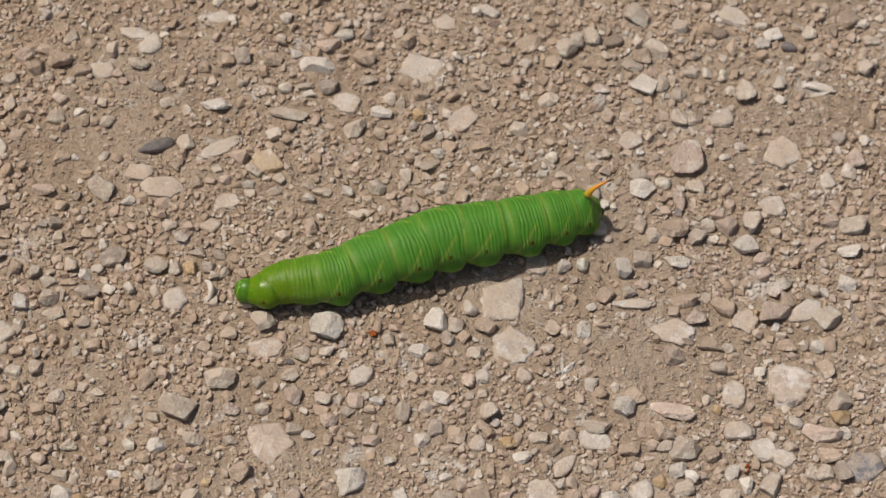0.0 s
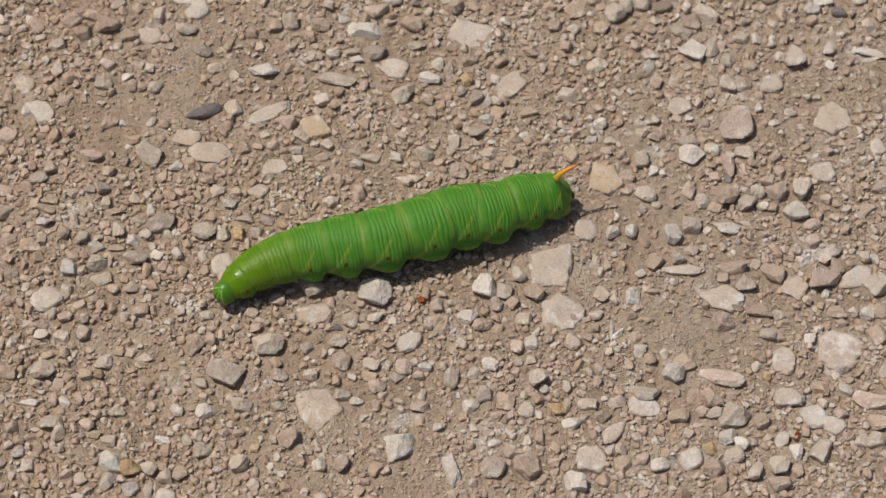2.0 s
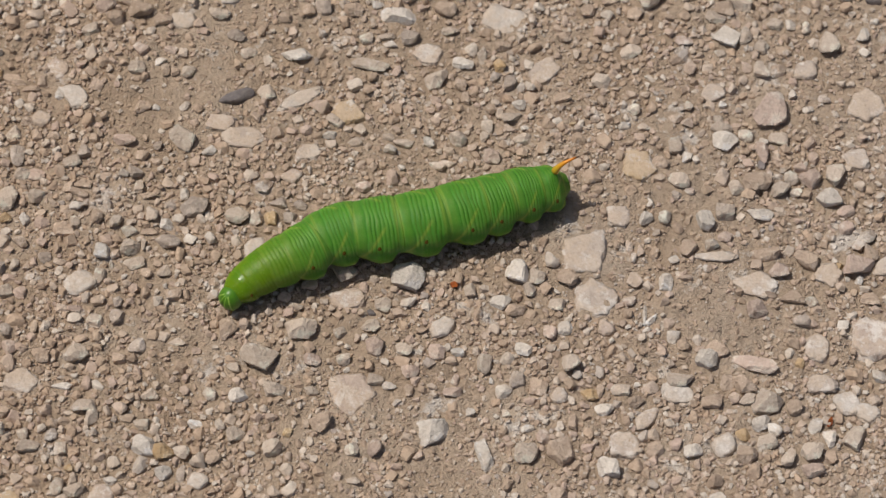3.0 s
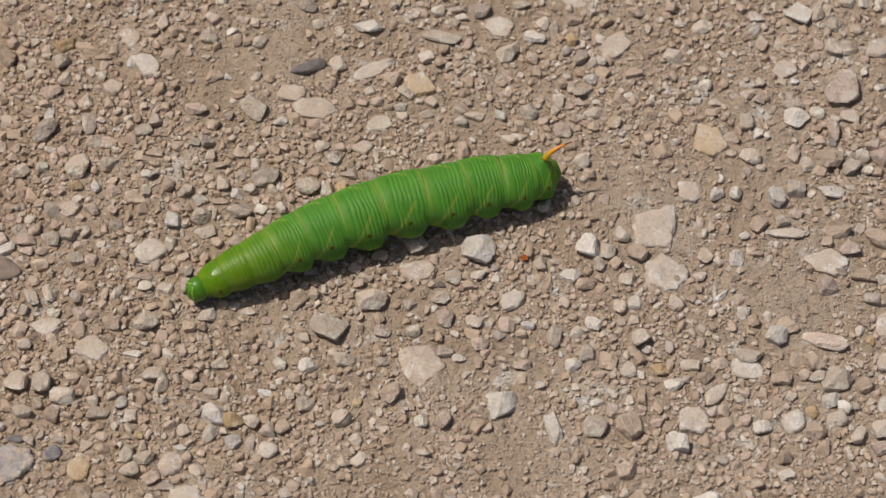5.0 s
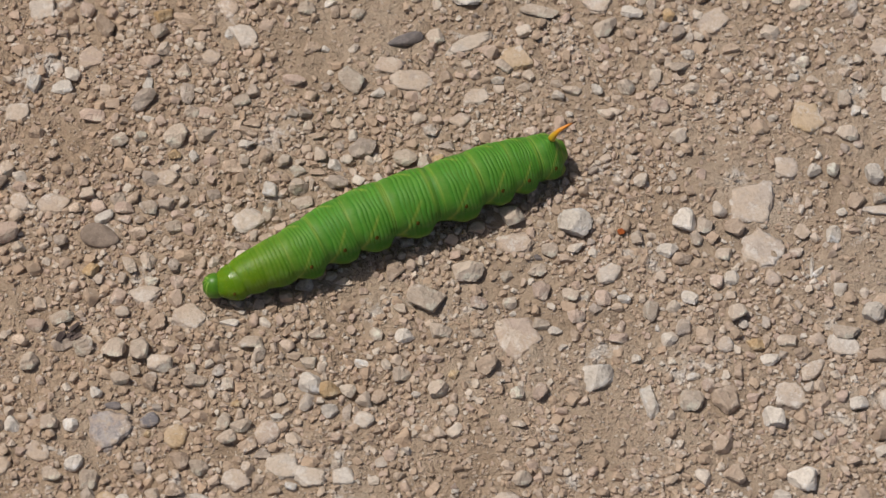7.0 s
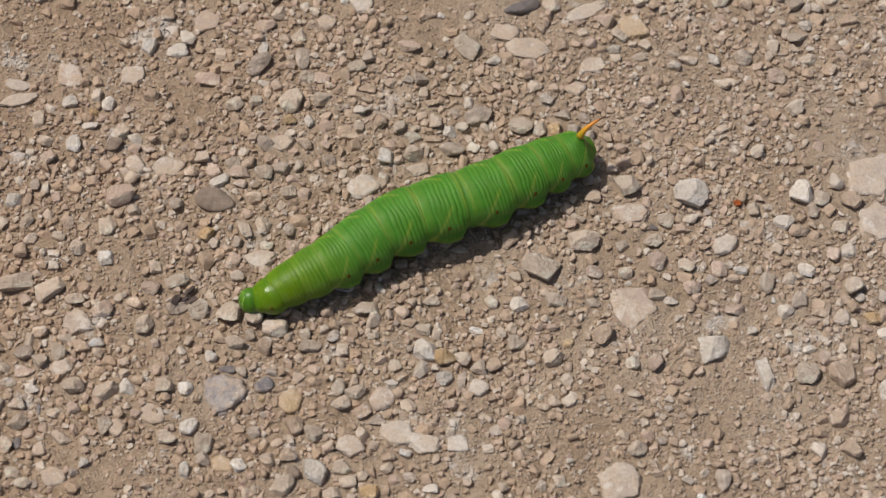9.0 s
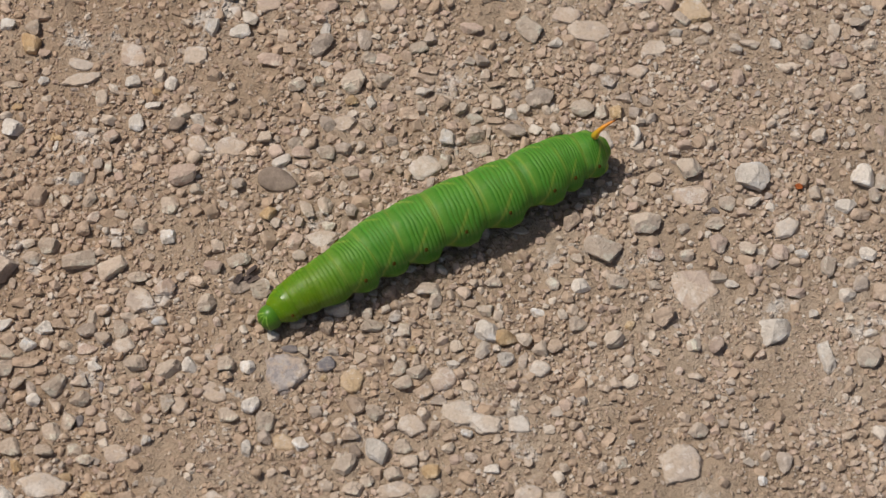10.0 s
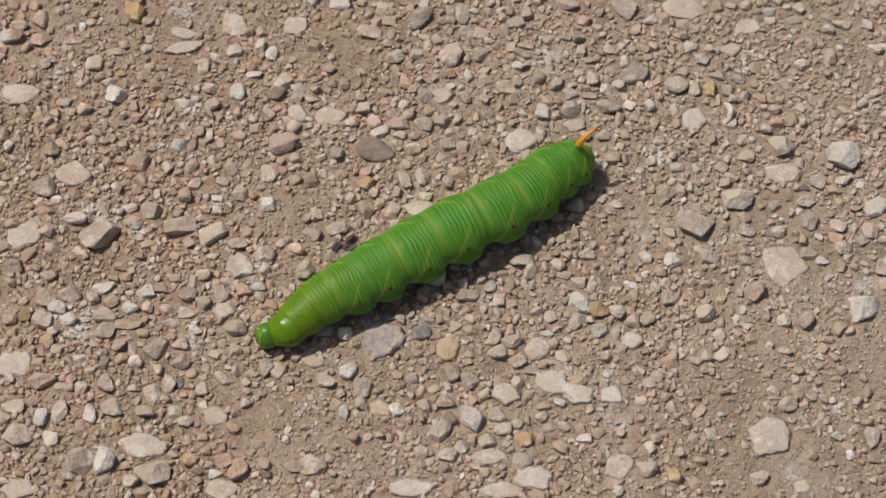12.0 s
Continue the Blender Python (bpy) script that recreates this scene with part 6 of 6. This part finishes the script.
def make_tail():
    """The last ring: the sloping anal shield behind the horn, clasping legs below."""
    bm = bmesh.new()
    tint = bm.verts.layers.float_color.new("pigment")
    rings = []
    for k in range(41):
        u = k / 40
        x = 4.9 - 7.3 * u
        high, low = -0.6 + 5.5 * (1 - u ** 1.2), -2.6 + 1.0 * u ** 2
        wide = 0.8 + 3.6 * (1 - u ** 1.7)
        ring = []
        for j in range(56):
            theta = 2 * math.pi * j / 56
            c, w = math.cos(theta), math.sin(theta)
            w = math.copysign(abs(w) ** 0.85, w)
            z = (high + low) / 2 + c * (high - low) / 2
            v = bm.verts.new(Vector((x, -w * wide * (1 - 0.12 * max(0.0, c)), z)) * 0.001)
            edge = max(0.0, u - 0.7) / 0.3
            v[tint] = (min(1.0, 0.4 + 0.25 * u + 0.6 * edge + 0.3 * max(0.0, -c)), 0.55 * edge, 0.0, 1.0)
            ring.append(v)
        rings.append(ring)
    for a, b in zip(rings, rings[1:]):
        for j in range(56):
            bm.faces.new((a[j], a[(j + 1) % 56], b[(j + 1) % 56], b[j]))
    bm.faces.new(rings[0][::-1])
    bm.faces.new(rings[-1])
    tail = part("tail_segment", bm, SKIN, caterpillar, "tapered green tail end")
    part("anal_shield", blob((0.55, 0.95, 0.5), (-2.3, 0, -0.8), (0, -40, 0), 3), JAW, tail, "dark-tipped anal shield")
    for side in (1, -1):
        leg = part("anal_proleg", blob((2.3, 1.5, 2.0), (1.0, -2.3 * side, -1.4), (0, -18, 0), 4), FOOT, tail, "yellowish clasping proleg")
        part("foot_pad", blob((1.3, 0.9, 0.45), (0.7, -2.4 * side, -3.0)), JAW, leg, "dark foot pad")
    return tail


def curved_chip(x, y, long, turn):
    """A thin curved white chip standing on edge in the gravel, at a place in millimetres."""
    points, radii = [], []
    for k in range(13):
        a = radians(-55 + 110 * k / 12)
        points.append((0.55 * long * (math.cos(a) - 0.8), 0.62 * long * math.sin(a), 1.1 + 0.35 * math.cos(2 * a)))
        radii.append(0.12 + 0.55 * math.cos(a * 1.45))
    bm = tube(points, radii, 10)
    for v in bm.verts:
        v.co.z = 0.0012 + (v.co.z - 0.0012) * 1.7
    ob = part("stone_chip", bm, STONE["white"], None)
    ob.matrix_world = Matrix.Translation((x * 0.001, y * 0.001, float(ground_height(x * 0.001, y * 0.001)) - 0.0003)) @ Matrix.Rotation(radians(turn), 4, "Z")
    return tagged(ob, "thin curved white chip of stone in the gravel", "stone chip")


curved_chip(-13.0, 31.0, 4.6, 8)

pieces = [make_head()]
for n in range(1, 12):
    kind = "thorax_segment" if n < 4 else "abdomen_segment"
    words = "yellow-green front ring of the body" if n < 4 else "green ring of the body with fine cross folds"
    ring_piece = segment_part(kind, n, words)
    if n == 1 or n > 3:
        add_spiracles(ring_piece, n)
    if n < 4:
        add_true_leg(ring_piece, n)
    if 6 <= n <= 9:
        add_proleg(ring_piece, n)
    if n == 11:
        add_horn(ring_piece)
    pieces.append(ring_piece)
pieces.append(make_tail())

# ---- the crawl ----


def motions():
    """The spine's places in millimetres, from head to tail, as the wave of steps runs along it."""
    spines = []

    def gait(t, *places):
        spines.append((t, [Vector((x, y, z)) * 0.001 for (x, y), z in zip(places, AXIS_HEIGHT)]))

    gait(0, (-5.7, 30.0), (-2.3, 29.8), (1.4, 31.3), (5.8, 31.9), (11.4, 32.8), (18.8, 36.2), (26.4, 39.3), (32.9, 42.2), (40.4, 44.0), (49.3, 46.4), (56.2, 48.8), (61.2, 50.7), (63.5, 51.6))
    gait(0.2, (-7.7, 28.8), (-4.3, 29.1), (-0.7, 30.9), (3.6, 32.1), (9.0, 32.9), (15.9, 35.1), (23.2, 37.6), (31.2, 40.5), (39.9, 43.4), (47.9, 46.0), (53.8, 48.6), (59.2, 50.1), (61.1, 50.5))
    gait(0.5, (-9.7, 27.1), (-6.7, 28.2), (-3.4, 30.1), (0.8, 32.0), (6.3, 32.3), (13.5, 33.5), (21.2, 36.5), (29.7, 38.8), (38.5, 43.4), (45.1, 46.0), (50.7, 48.1), (56.1, 48.9), (56.8, 49.0))
    gait(0.7, (-12.0, 29.6), (-9.1, 29.6), (-5.5, 30.4), (-1.1, 31.5), (5.0, 32.0), (12.8, 33.4), (20.5, 36.4), (28.7, 39.2), (36.3, 43.6), (42.1, 45.5), (47.9, 46.9), (54.3, 48.2), (56.4, 48.8))
    gait(1, (-14.7, 28.0), (-11.1, 28.0), (-6.9, 28.9), (-2.1, 29.9), (3.8, 31.2), (11.3, 32.9), (18.8, 36.3), (25.8, 39.0), (33.3, 41.8), (40.4, 43.4), (47.3, 45.9), (53.1, 47.7), (55.7, 48.6))
    gait(1.2, (-15.7, 26.9), (-12.1, 27.3), (-8.0, 28.5), (-3.5, 29.9), (2.1, 31.5), (9.4, 33.2), (16.1, 36.1), (24.0, 38.3), (31.7, 41.0), (39.9, 43.4), (46.9, 46.0), (52.4, 48.1), (54.6, 49.2))
    gait(1.5, (-16.7, 24.1), (-13.7, 25.5), (-10.3, 27.2), (-6.4, 29.3), (-1.3, 31.5), (5.9, 33.0), (12.7, 34.7), (21.4, 36.6), (30.8, 39.8), (38.8, 43.2), (45.1, 45.8), (50.2, 47.7), (51.5, 48.2))
    gait(1.7, (-18.1, 23.1), (-15.3, 24.6), (-12.0, 26.6), (-8.2, 28.6), (-3.1, 30.6), (3.8, 32.0), (11.7, 33.8), (21.0, 36.2), (29.8, 39.8), (36.8, 42.7), (42.4, 45.7), (46.7, 47.3), (47.9, 47.7))
    gait(2, (-18.8, 21.2), (-16.2, 23.4), (-13.0, 25.8), (-8.8, 28.0), (-3.4, 29.8), (3.6, 31.6), (11.4, 33.4), (20.0, 36.3), (26.8, 39.2), (33.0, 40.7), (40.0, 43.8), (45.2, 45.7), (47.5, 46.6))
    gait(2.2, (-18.6, 21.8), (-16.1, 23.8), (-12.7, 26.0), (-8.7, 28.0), (-3.8, 29.9), (2.7, 31.6), (9.9, 33.9), (17.4, 36.4), (24.9, 39.1), (31.7, 40.5), (39.3, 43.6), (44.6, 46.2), (47.1, 47.6))
    gait(2.5, (-20.8, 20.2), (-18.3, 22.3), (-15.2, 24.6), (-11.4, 26.8), (-6.7, 29.7), (-0.7, 32.0), (5.7, 34.0), (13.5, 35.7), (23.4, 38.6), (31.3, 40.9), (37.8, 43.6), (43.2, 46.6), (45.8, 47.9))
    gait(2.7, (-22.2, 18.5), (-19.6, 20.9), (-16.4, 23.4), (-12.7, 25.9), (-8.4, 28.9), (-2.8, 31.9), (4.2, 33.5), (12.6, 35.0), (22.6, 38.0), (30.0, 40.8), (36.2, 43.9), (41.1, 46.4), (43.0, 47.2))
    gait(3, (-23.8, 16.2), (-21.7, 18.6), (-18.7, 21.0), (-15.1, 23.4), (-10.4, 26.0), (-4.0, 30.1), (3.7, 31.8), (12.4, 33.7), (21.0, 36.7), (26.5, 38.8), (33.0, 41.7), (38.2, 43.7), (39.8, 44.3))
    gait(3.2, (-24.9, 17.1), (-23.4, 18.7), (-20.8, 20.6), (-17.1, 22.7), (-11.5, 25.8), (-4.2, 30.2), (3.0, 31.9), (11.0, 34.2), (18.4, 36.9), (24.2, 38.9), (31.4, 41.4), (37.2, 43.6), (39.2, 44.4))
    gait(3.4, (-26.9, 15.6), (-24.6, 18.2), (-21.5, 20.8), (-17.8, 23.0), (-13.2, 25.5), (-7.3, 28.8), (-0.4, 30.8), (7.2, 33.4), (15.5, 36.2), (22.8, 38.7), (30.8, 41.8), (36.6, 43.7), (38.5, 43.9))
    gait(3.6, (-29.0, 14.7), (-26.5, 17.2), (-23.3, 19.9), (-19.6, 22.4), (-14.9, 25.2), (-9.3, 28.8), (-2.6, 30.8), (5.3, 33.3), (13.9, 35.9), (21.6, 38.5), (29.3, 41.4), (35.0, 43.1), (36.8, 43.2))
    gait(3.8, (-31.9, 14.4), (-29.0, 16.6), (-25.5, 19.0), (-21.6, 21.4), (-16.7, 24.6), (-11.0, 28.4), (-4.1, 30.5), (4.3, 32.8), (13.1, 35.2), (20.7, 38.1), (27.7, 41.0), (33.1, 43.0), (34.7, 43.5))
    gait(4, (-33.7, 14.0), (-31.0, 16.1), (-27.6, 18.4), (-23.5, 20.7), (-18.3, 23.9), (-12.1, 27.6), (-4.7, 30.1), (3.8, 32.8), (12.2, 35.5), (18.6, 38.0), (25.4, 40.3), (30.3, 42.4), (31.4, 42.8))
    gait(4.2, (-35.4, 13.7), (-33.0, 15.7), (-29.6, 17.7), (-25.4, 19.9), (-19.8, 22.9), (-12.9, 26.3), (-5.5, 29.3), (1.9, 33.1), (9.1, 35.6), (15.4, 37.8), (23.0, 39.8), (29.2, 42.1), (31.0, 42.6))
    gait(4.4, (-37.3, 12.8), (-34.7, 14.8), (-31.3, 16.9), (-27.0, 19.2), (-21.2, 22.4), (-14.5, 26.0), (-7.9, 29.4), (-0.6, 33.2), (6.4, 35.7), (13.4, 37.4), (21.5, 39.3), (28.0, 41.5), (30.2, 42.0))
    gait(4.6, (-38.8, 11.9), (-36.1, 14.0), (-32.7, 16.2), (-28.4, 18.6), (-22.8, 22.1), (-16.4, 25.9), (-10.3, 29.4), (-3.1, 33.2), (4.0, 35.4), (11.3, 37.1), (19.7, 38.8), (26.6, 40.8), (28.9, 41.0))
    gait(4.8, (-42.7, 11.7), (-39.3, 13.4), (-35.2, 15.2), (-30.5, 17.6), (-24.8, 21.4), (-18.8, 25.6), (-12.9, 28.7), (-4.8, 31.7), (3.5, 33.7), (12.0, 36.6), (19.7, 39.1), (25.5, 41.7), (27.2, 42.5))
    gait(5, (-43.7, 10.2), (-40.4, 12.1), (-36.5, 14.3), (-32.0, 16.7), (-26.5, 20.2), (-20.4, 23.7), (-13.2, 27.0), (-5.0, 30.4), (3.3, 33.0), (10.4, 35.8), (17.5, 37.6), (22.2, 39.6), (22.8, 39.9))
    gait(5.2, (-44.7, 9.1), (-41.9, 10.8), (-38.4, 12.7), (-34.0, 14.7), (-28.1, 17.9), (-20.6, 21.7), (-13.7, 25.1), (-6.2, 30.0), (1.3, 32.4), (7.8, 34.3), (14.6, 35.9), (20.1, 38.1), (22.5, 38.9))
    gait(5.5, (-45.7, 10.1), (-42.7, 11.8), (-39.0, 13.6), (-34.6, 15.3), (-29.3, 17.8), (-21.6, 21.6), (-16.3, 25.1), (-9.8, 30.9), (-2.1, 33.3), (5.2, 34.1), (12.6, 35.6), (17.2, 37.7), (21.3, 39.2))
    gait(5.7, (-45.6, 7.8), (-42.8, 9.9), (-39.5, 12.0), (-35.5, 14.4), (-30.9, 17.3), (-24.2, 21.7), (-19.1, 25.0), (-12.4, 29.6), (-4.2, 32.3), (3.9, 34.2), (11.2, 35.9), (16.6, 37.4), (20.1, 38.1))
    gait(6, (-47.8, 5.2), (-45.6, 7.6), (-42.7, 10.1), (-39.2, 12.7), (-34.8, 15.9), (-28.4, 20.4), (-21.4, 23.4), (-13.3, 27.0), (-5.2, 31.0), (2.3, 34.0), (8.4, 35.6), (13.2, 37.7), (14.6, 38.2))
    gait(6.2, (-50.2, 5.2), (-48.2, 7.1), (-45.4, 9.1), (-41.8, 11.3), (-36.8, 13.9), (-29.4, 17.9), (-21.7, 21.4), (-14.2, 25.6), (-7.0, 30.6), (-0.0, 33.5), (5.8, 34.5), (10.1, 36.1), (12.1, 36.8))
    gait(6.5, (-54.7, 7.1), (-51.5, 8.4), (-47.8, 10.3), (-43.4, 12.1), (-37.9, 14.3), (-30.5, 17.8), (-23.9, 21.7), (-17.3, 26.0), (-11.3, 29.9), (-4.4, 32.1), (2.6, 33.6), (7.2, 35.7), (11.0, 37.1))
    gait(6.7, (-57.3, 6.3), (-53.6, 7.0), (-49.4, 8.4), (-44.8, 10.3), (-39.2, 13.2), (-32.4, 17.6), (-26.9, 21.0), (-20.6, 25.0), (-13.5, 29.2), (-5.5, 31.4), (1.6, 33.3), (7.2, 35.5), (10.4, 36.7))
    gait(7, (-58.7, 3.1), (-55.3, 3.8), (-51.7, 5.8), (-47.6, 8.0), (-42.6, 10.9), (-36.7, 15.2), (-30.5, 18.8), (-22.7, 22.6), (-13.7, 27.0), (-6.8, 31.0), (-1.4, 33.7), (4.2, 36.6), (6.0, 37.5))
    gait(7.2, (-60.4, 1.6), (-57.4, 2.2), (-54.0, 3.9), (-50.0, 5.8), (-44.6, 8.4), (-38.1, 12.3), (-30.7, 16.6), (-23.2, 20.3), (-14.6, 25.7), (-8.4, 29.7), (-3.9, 32.1), (0.8, 34.9), (2.0, 35.8))
    gait(7.4, (-60.6, -0.8), (-58.3, 0.4), (-55.5, 2.6), (-51.6, 4.9), (-45.9, 7.9), (-38.8, 12.1), (-31.8, 16.7), (-25.2, 21.1), (-18.2, 25.6), (-12.3, 28.4), (-6.3, 30.4), (0.3, 33.5), (2.8, 34.6))
    gait(7.6, (-62.6, -1.5), (-59.9, -0.7), (-56.6, 1.3), (-52.5, 3.6), (-46.7, 6.8), (-39.9, 11.4), (-33.7, 15.9), (-27.6, 20.1), (-20.6, 24.2), (-14.2, 27.1), (-7.7, 29.6), (-0.8, 33.2), (1.9, 34.5))
    gait(7.8, (-64.7, -2.4), (-61.3, -1.7), (-57.6, 0.2), (-53.4, 2.6), (-48.0, 5.9), (-42.1, 10.5), (-36.4, 14.8), (-29.7, 18.6), (-21.9, 22.8), (-14.6, 26.3), (-8.4, 29.4), (-2.0, 32.8), (0.4, 34.1))
    gait(8, (-65.8, -3.4), (-62.4, -2.5), (-58.8, -0.4), (-54.9, 2.0), (-49.9, 5.0), (-44.6, 9.2), (-38.3, 13.3), (-30.7, 17.3), (-21.9, 21.6), (-14.9, 25.8), (-9.6, 29.0), (-4.3, 32.0), (-2.6, 33.0))
    gait(8.2, (-66.0, -4.6), (-63.6, -3.5), (-60.7, -1.2), (-57.1, 1.3), (-51.8, 4.0), (-45.6, 7.7), (-38.4, 12.2), (-30.9, 16.6), (-22.8, 21.6), (-17.1, 25.5), (-11.8, 28.0), (-6.6, 30.7), (-5.3, 31.5))
    gait(8.4, (-67.4, -5.1), (-64.9, -4.3), (-62.1, -2.2), (-58.3, 0.1), (-52.6, 2.8), (-46.2, 6.7), (-39.2, 11.6), (-32.3, 16.1), (-25.3, 20.2), (-20.0, 23.6), (-14.2, 26.4), (-8.3, 30.3), (-6.0, 32.1))
    gait(8.6, (-68.5, -6.1), (-66.0, -5.3), (-63.2, -3.3), (-59.4, -1.0), (-53.7, 2.0), (-47.4, 6.1), (-41.3, 11.0), (-34.7, 15.3), (-27.9, 18.7), (-21.9, 22.1), (-15.9, 25.2), (-9.3, 29.9), (-6.5, 32.1))
    gait(8.8, (-71.2, -7.4), (-67.7, -6.8), (-64.1, -4.7), (-60.1, -2.1), (-55.0, 1.2), (-50.0, 5.5), (-44.2, 10.2), (-37.2, 13.7), (-29.5, 17.3), (-22.3, 21.5), (-16.0, 25.5), (-10.0, 29.5), (-7.6, 31.3))
    gait(9, (-72.7, -8.9), (-69.3, -8.1), (-65.8, -5.8), (-61.9, -3.2), (-57.1, 0.1), (-52.3, 4.2), (-46.0, 8.9), (-38.5, 12.8), (-29.9, 17.1), (-23.1, 21.6), (-17.8, 25.2), (-12.8, 28.5), (-11.1, 29.6))
    gait(9.2, (-74.8, -10.0), (-71.8, -8.3), (-68.3, -6.1), (-64.2, -4.1), (-59.3, -1.3), (-53.8, 2.2), (-47.0, 6.6), (-39.2, 11.3), (-31.3, 17.0), (-25.2, 21.4), (-20.1, 24.4), (-16.0, 26.3), (-14.7, 26.8))
    gait(9.5, (-75.8, -12.8), (-73.7, -10.0), (-69.8, -8.2), (-65.5, -6.9), (-60.7, -3.9), (-54.7, 0.2), (-48.6, 4.6), (-42.1, 10.1), (-35.4, 15.2), (-29.5, 18.2), (-23.5, 20.9), (-18.8, 23.6), (-15.6, 25.3))
    gait(9.7, (-76.5, -13.5), (-74.3, -11.1), (-70.7, -9.2), (-66.6, -7.4), (-62.0, -3.8), (-56.7, 0.9), (-51.6, 5.1), (-45.3, 10.0), (-38.4, 14.3), (-30.5, 18.2), (-24.5, 21.4), (-18.9, 24.6), (-15.7, 26.1))
    gait(10, (-79.8, -17.8), (-77.3, -15.2), (-74.0, -12.6), (-70.0, -9.9), (-65.3, -6.1), (-60.4, -1.6), (-54.4, 2.3), (-47.1, 6.9), (-39.2, 11.8), (-31.2, 17.4), (-27.0, 20.6), (-21.8, 23.6), (-20.1, 24.6))
    gait(10.2, (-81.6, -19.1), (-79.2, -16.7), (-76.1, -14.2), (-72.1, -11.8), (-67.3, -8.4), (-61.2, -4.0), (-54.6, 0.2), (-47.2, 5.6), (-39.8, 11.5), (-34.3, 15.9), (-29.8, 19.3), (-25.5, 21.5), (-24.1, 22.3))
    gait(10.5, (-83.8, -20.8), (-81.0, -18.5), (-78.0, -15.4), (-73.9, -12.7), (-69.0, -9.0), (-62.1, -3.8), (-56.6, 0.2), (-50.5, 6.1), (-44.3, 10.8), (-38.5, 14.5), (-32.4, 17.2), (-27.7, 20.5), (-24.6, 22.5))
    gait(10.7, (-84.5, -22.9), (-81.4, -20.7), (-78.3, -17.9), (-74.2, -15.1), (-69.7, -11.3), (-63.6, -6.4), (-58.1, -2.3), (-52.3, 2.4), (-45.2, 6.9), (-39.0, 11.0), (-32.4, 15.4), (-27.6, 19.5), (-24.7, 22.1))
    gait(11, (-85.8, -25.8), (-83.6, -23.2), (-81.4, -19.8), (-78.3, -16.4), (-74.4, -12.2), (-69.2, -8.2), (-62.1, -4.0), (-55.2, 0.5), (-47.4, 6.3), (-41.5, 11.2), (-35.9, 15.8), (-31.8, 18.5), (-30.3, 19.5))
    gait(11.2, (-89.8, -25.1), (-87.8, -22.9), (-85.5, -20.0), (-82.0, -17.1), (-77.3, -13.2), (-70.7, -8.6), (-63.1, -4.1), (-56.1, 0.9), (-49.6, 6.7), (-44.5, 11.0), (-38.8, 14.9), (-35.1, 17.0), (-33.3, 18.2))
    gait(11.5, (-93.7, -27.8), (-90.6, -25.8), (-87.0, -23.3), (-82.7, -20.7), (-77.8, -16.8), (-71.5, -10.8), (-65.6, -6.5), (-59.7, -1.5), (-53.6, 3.2), (-48.1, 6.6), (-42.0, 11.0), (-37.7, 14.4), (-33.9, 17.4))
    gait(11.7, (-95.8, -28.0), (-92.0, -26.5), (-88.2, -23.9), (-84.2, -21.1), (-79.6, -17.2), (-74.5, -11.8), (-68.7, -7.4), (-62.8, -3.6), (-55.6, 0.7), (-48.5, 5.5), (-42.5, 11.1), (-38.1, 14.9), (-35.1, 17.6))
    gait(12, (-97.7, -30.9), (-94.4, -29.5), (-91.4, -26.5), (-88.1, -23.1), (-83.4, -19.6), (-78.3, -15.7), (-71.4, -10.5), (-64.5, -5.3), (-56.5, 0.5), (-50.6, 5.6), (-46.4, 10.5), (-42.7, 13.4), (-41.9, 14.1))
    whole, single = [], [[] for _ in pieces]
    for t, spine in spines:
        centre = sum(spine, Vector()) / len(spine)
        ahead = sum(spine[:4], Vector()) - sum(spine[-4:], Vector())
        base = Matrix.Translation((centre.x, centre.y, 0)) @ Matrix.Rotation(math.atan2(ahead.y, ahead.x), 4, "Z")
        whole.append((t, base))
        for i, place in enumerate(spine):
            way = (spine[max(i - 1, 0)] - spine[min(i + 1, 12)]).normalized()
            if i > 10:
                way = (spine[10] - spine[12]).to_2d().to_3d().normalized()
            left = Vector((0, 0, 1)).cross(way).normalized()
            up = way.cross(left)
            turn = Matrix((way, left, up)).transposed().to_4x4()
            if i == 0:
                turn = turn @ Matrix.Rotation(radians(16), 4, "Y")
            single[i].append((t, base.inverted() @ Matrix.Translation(place) @ turn))
    walk(caterpillar, whole)
    for piece, rows in zip(pieces, single):
        walk(piece, rows)


motions()
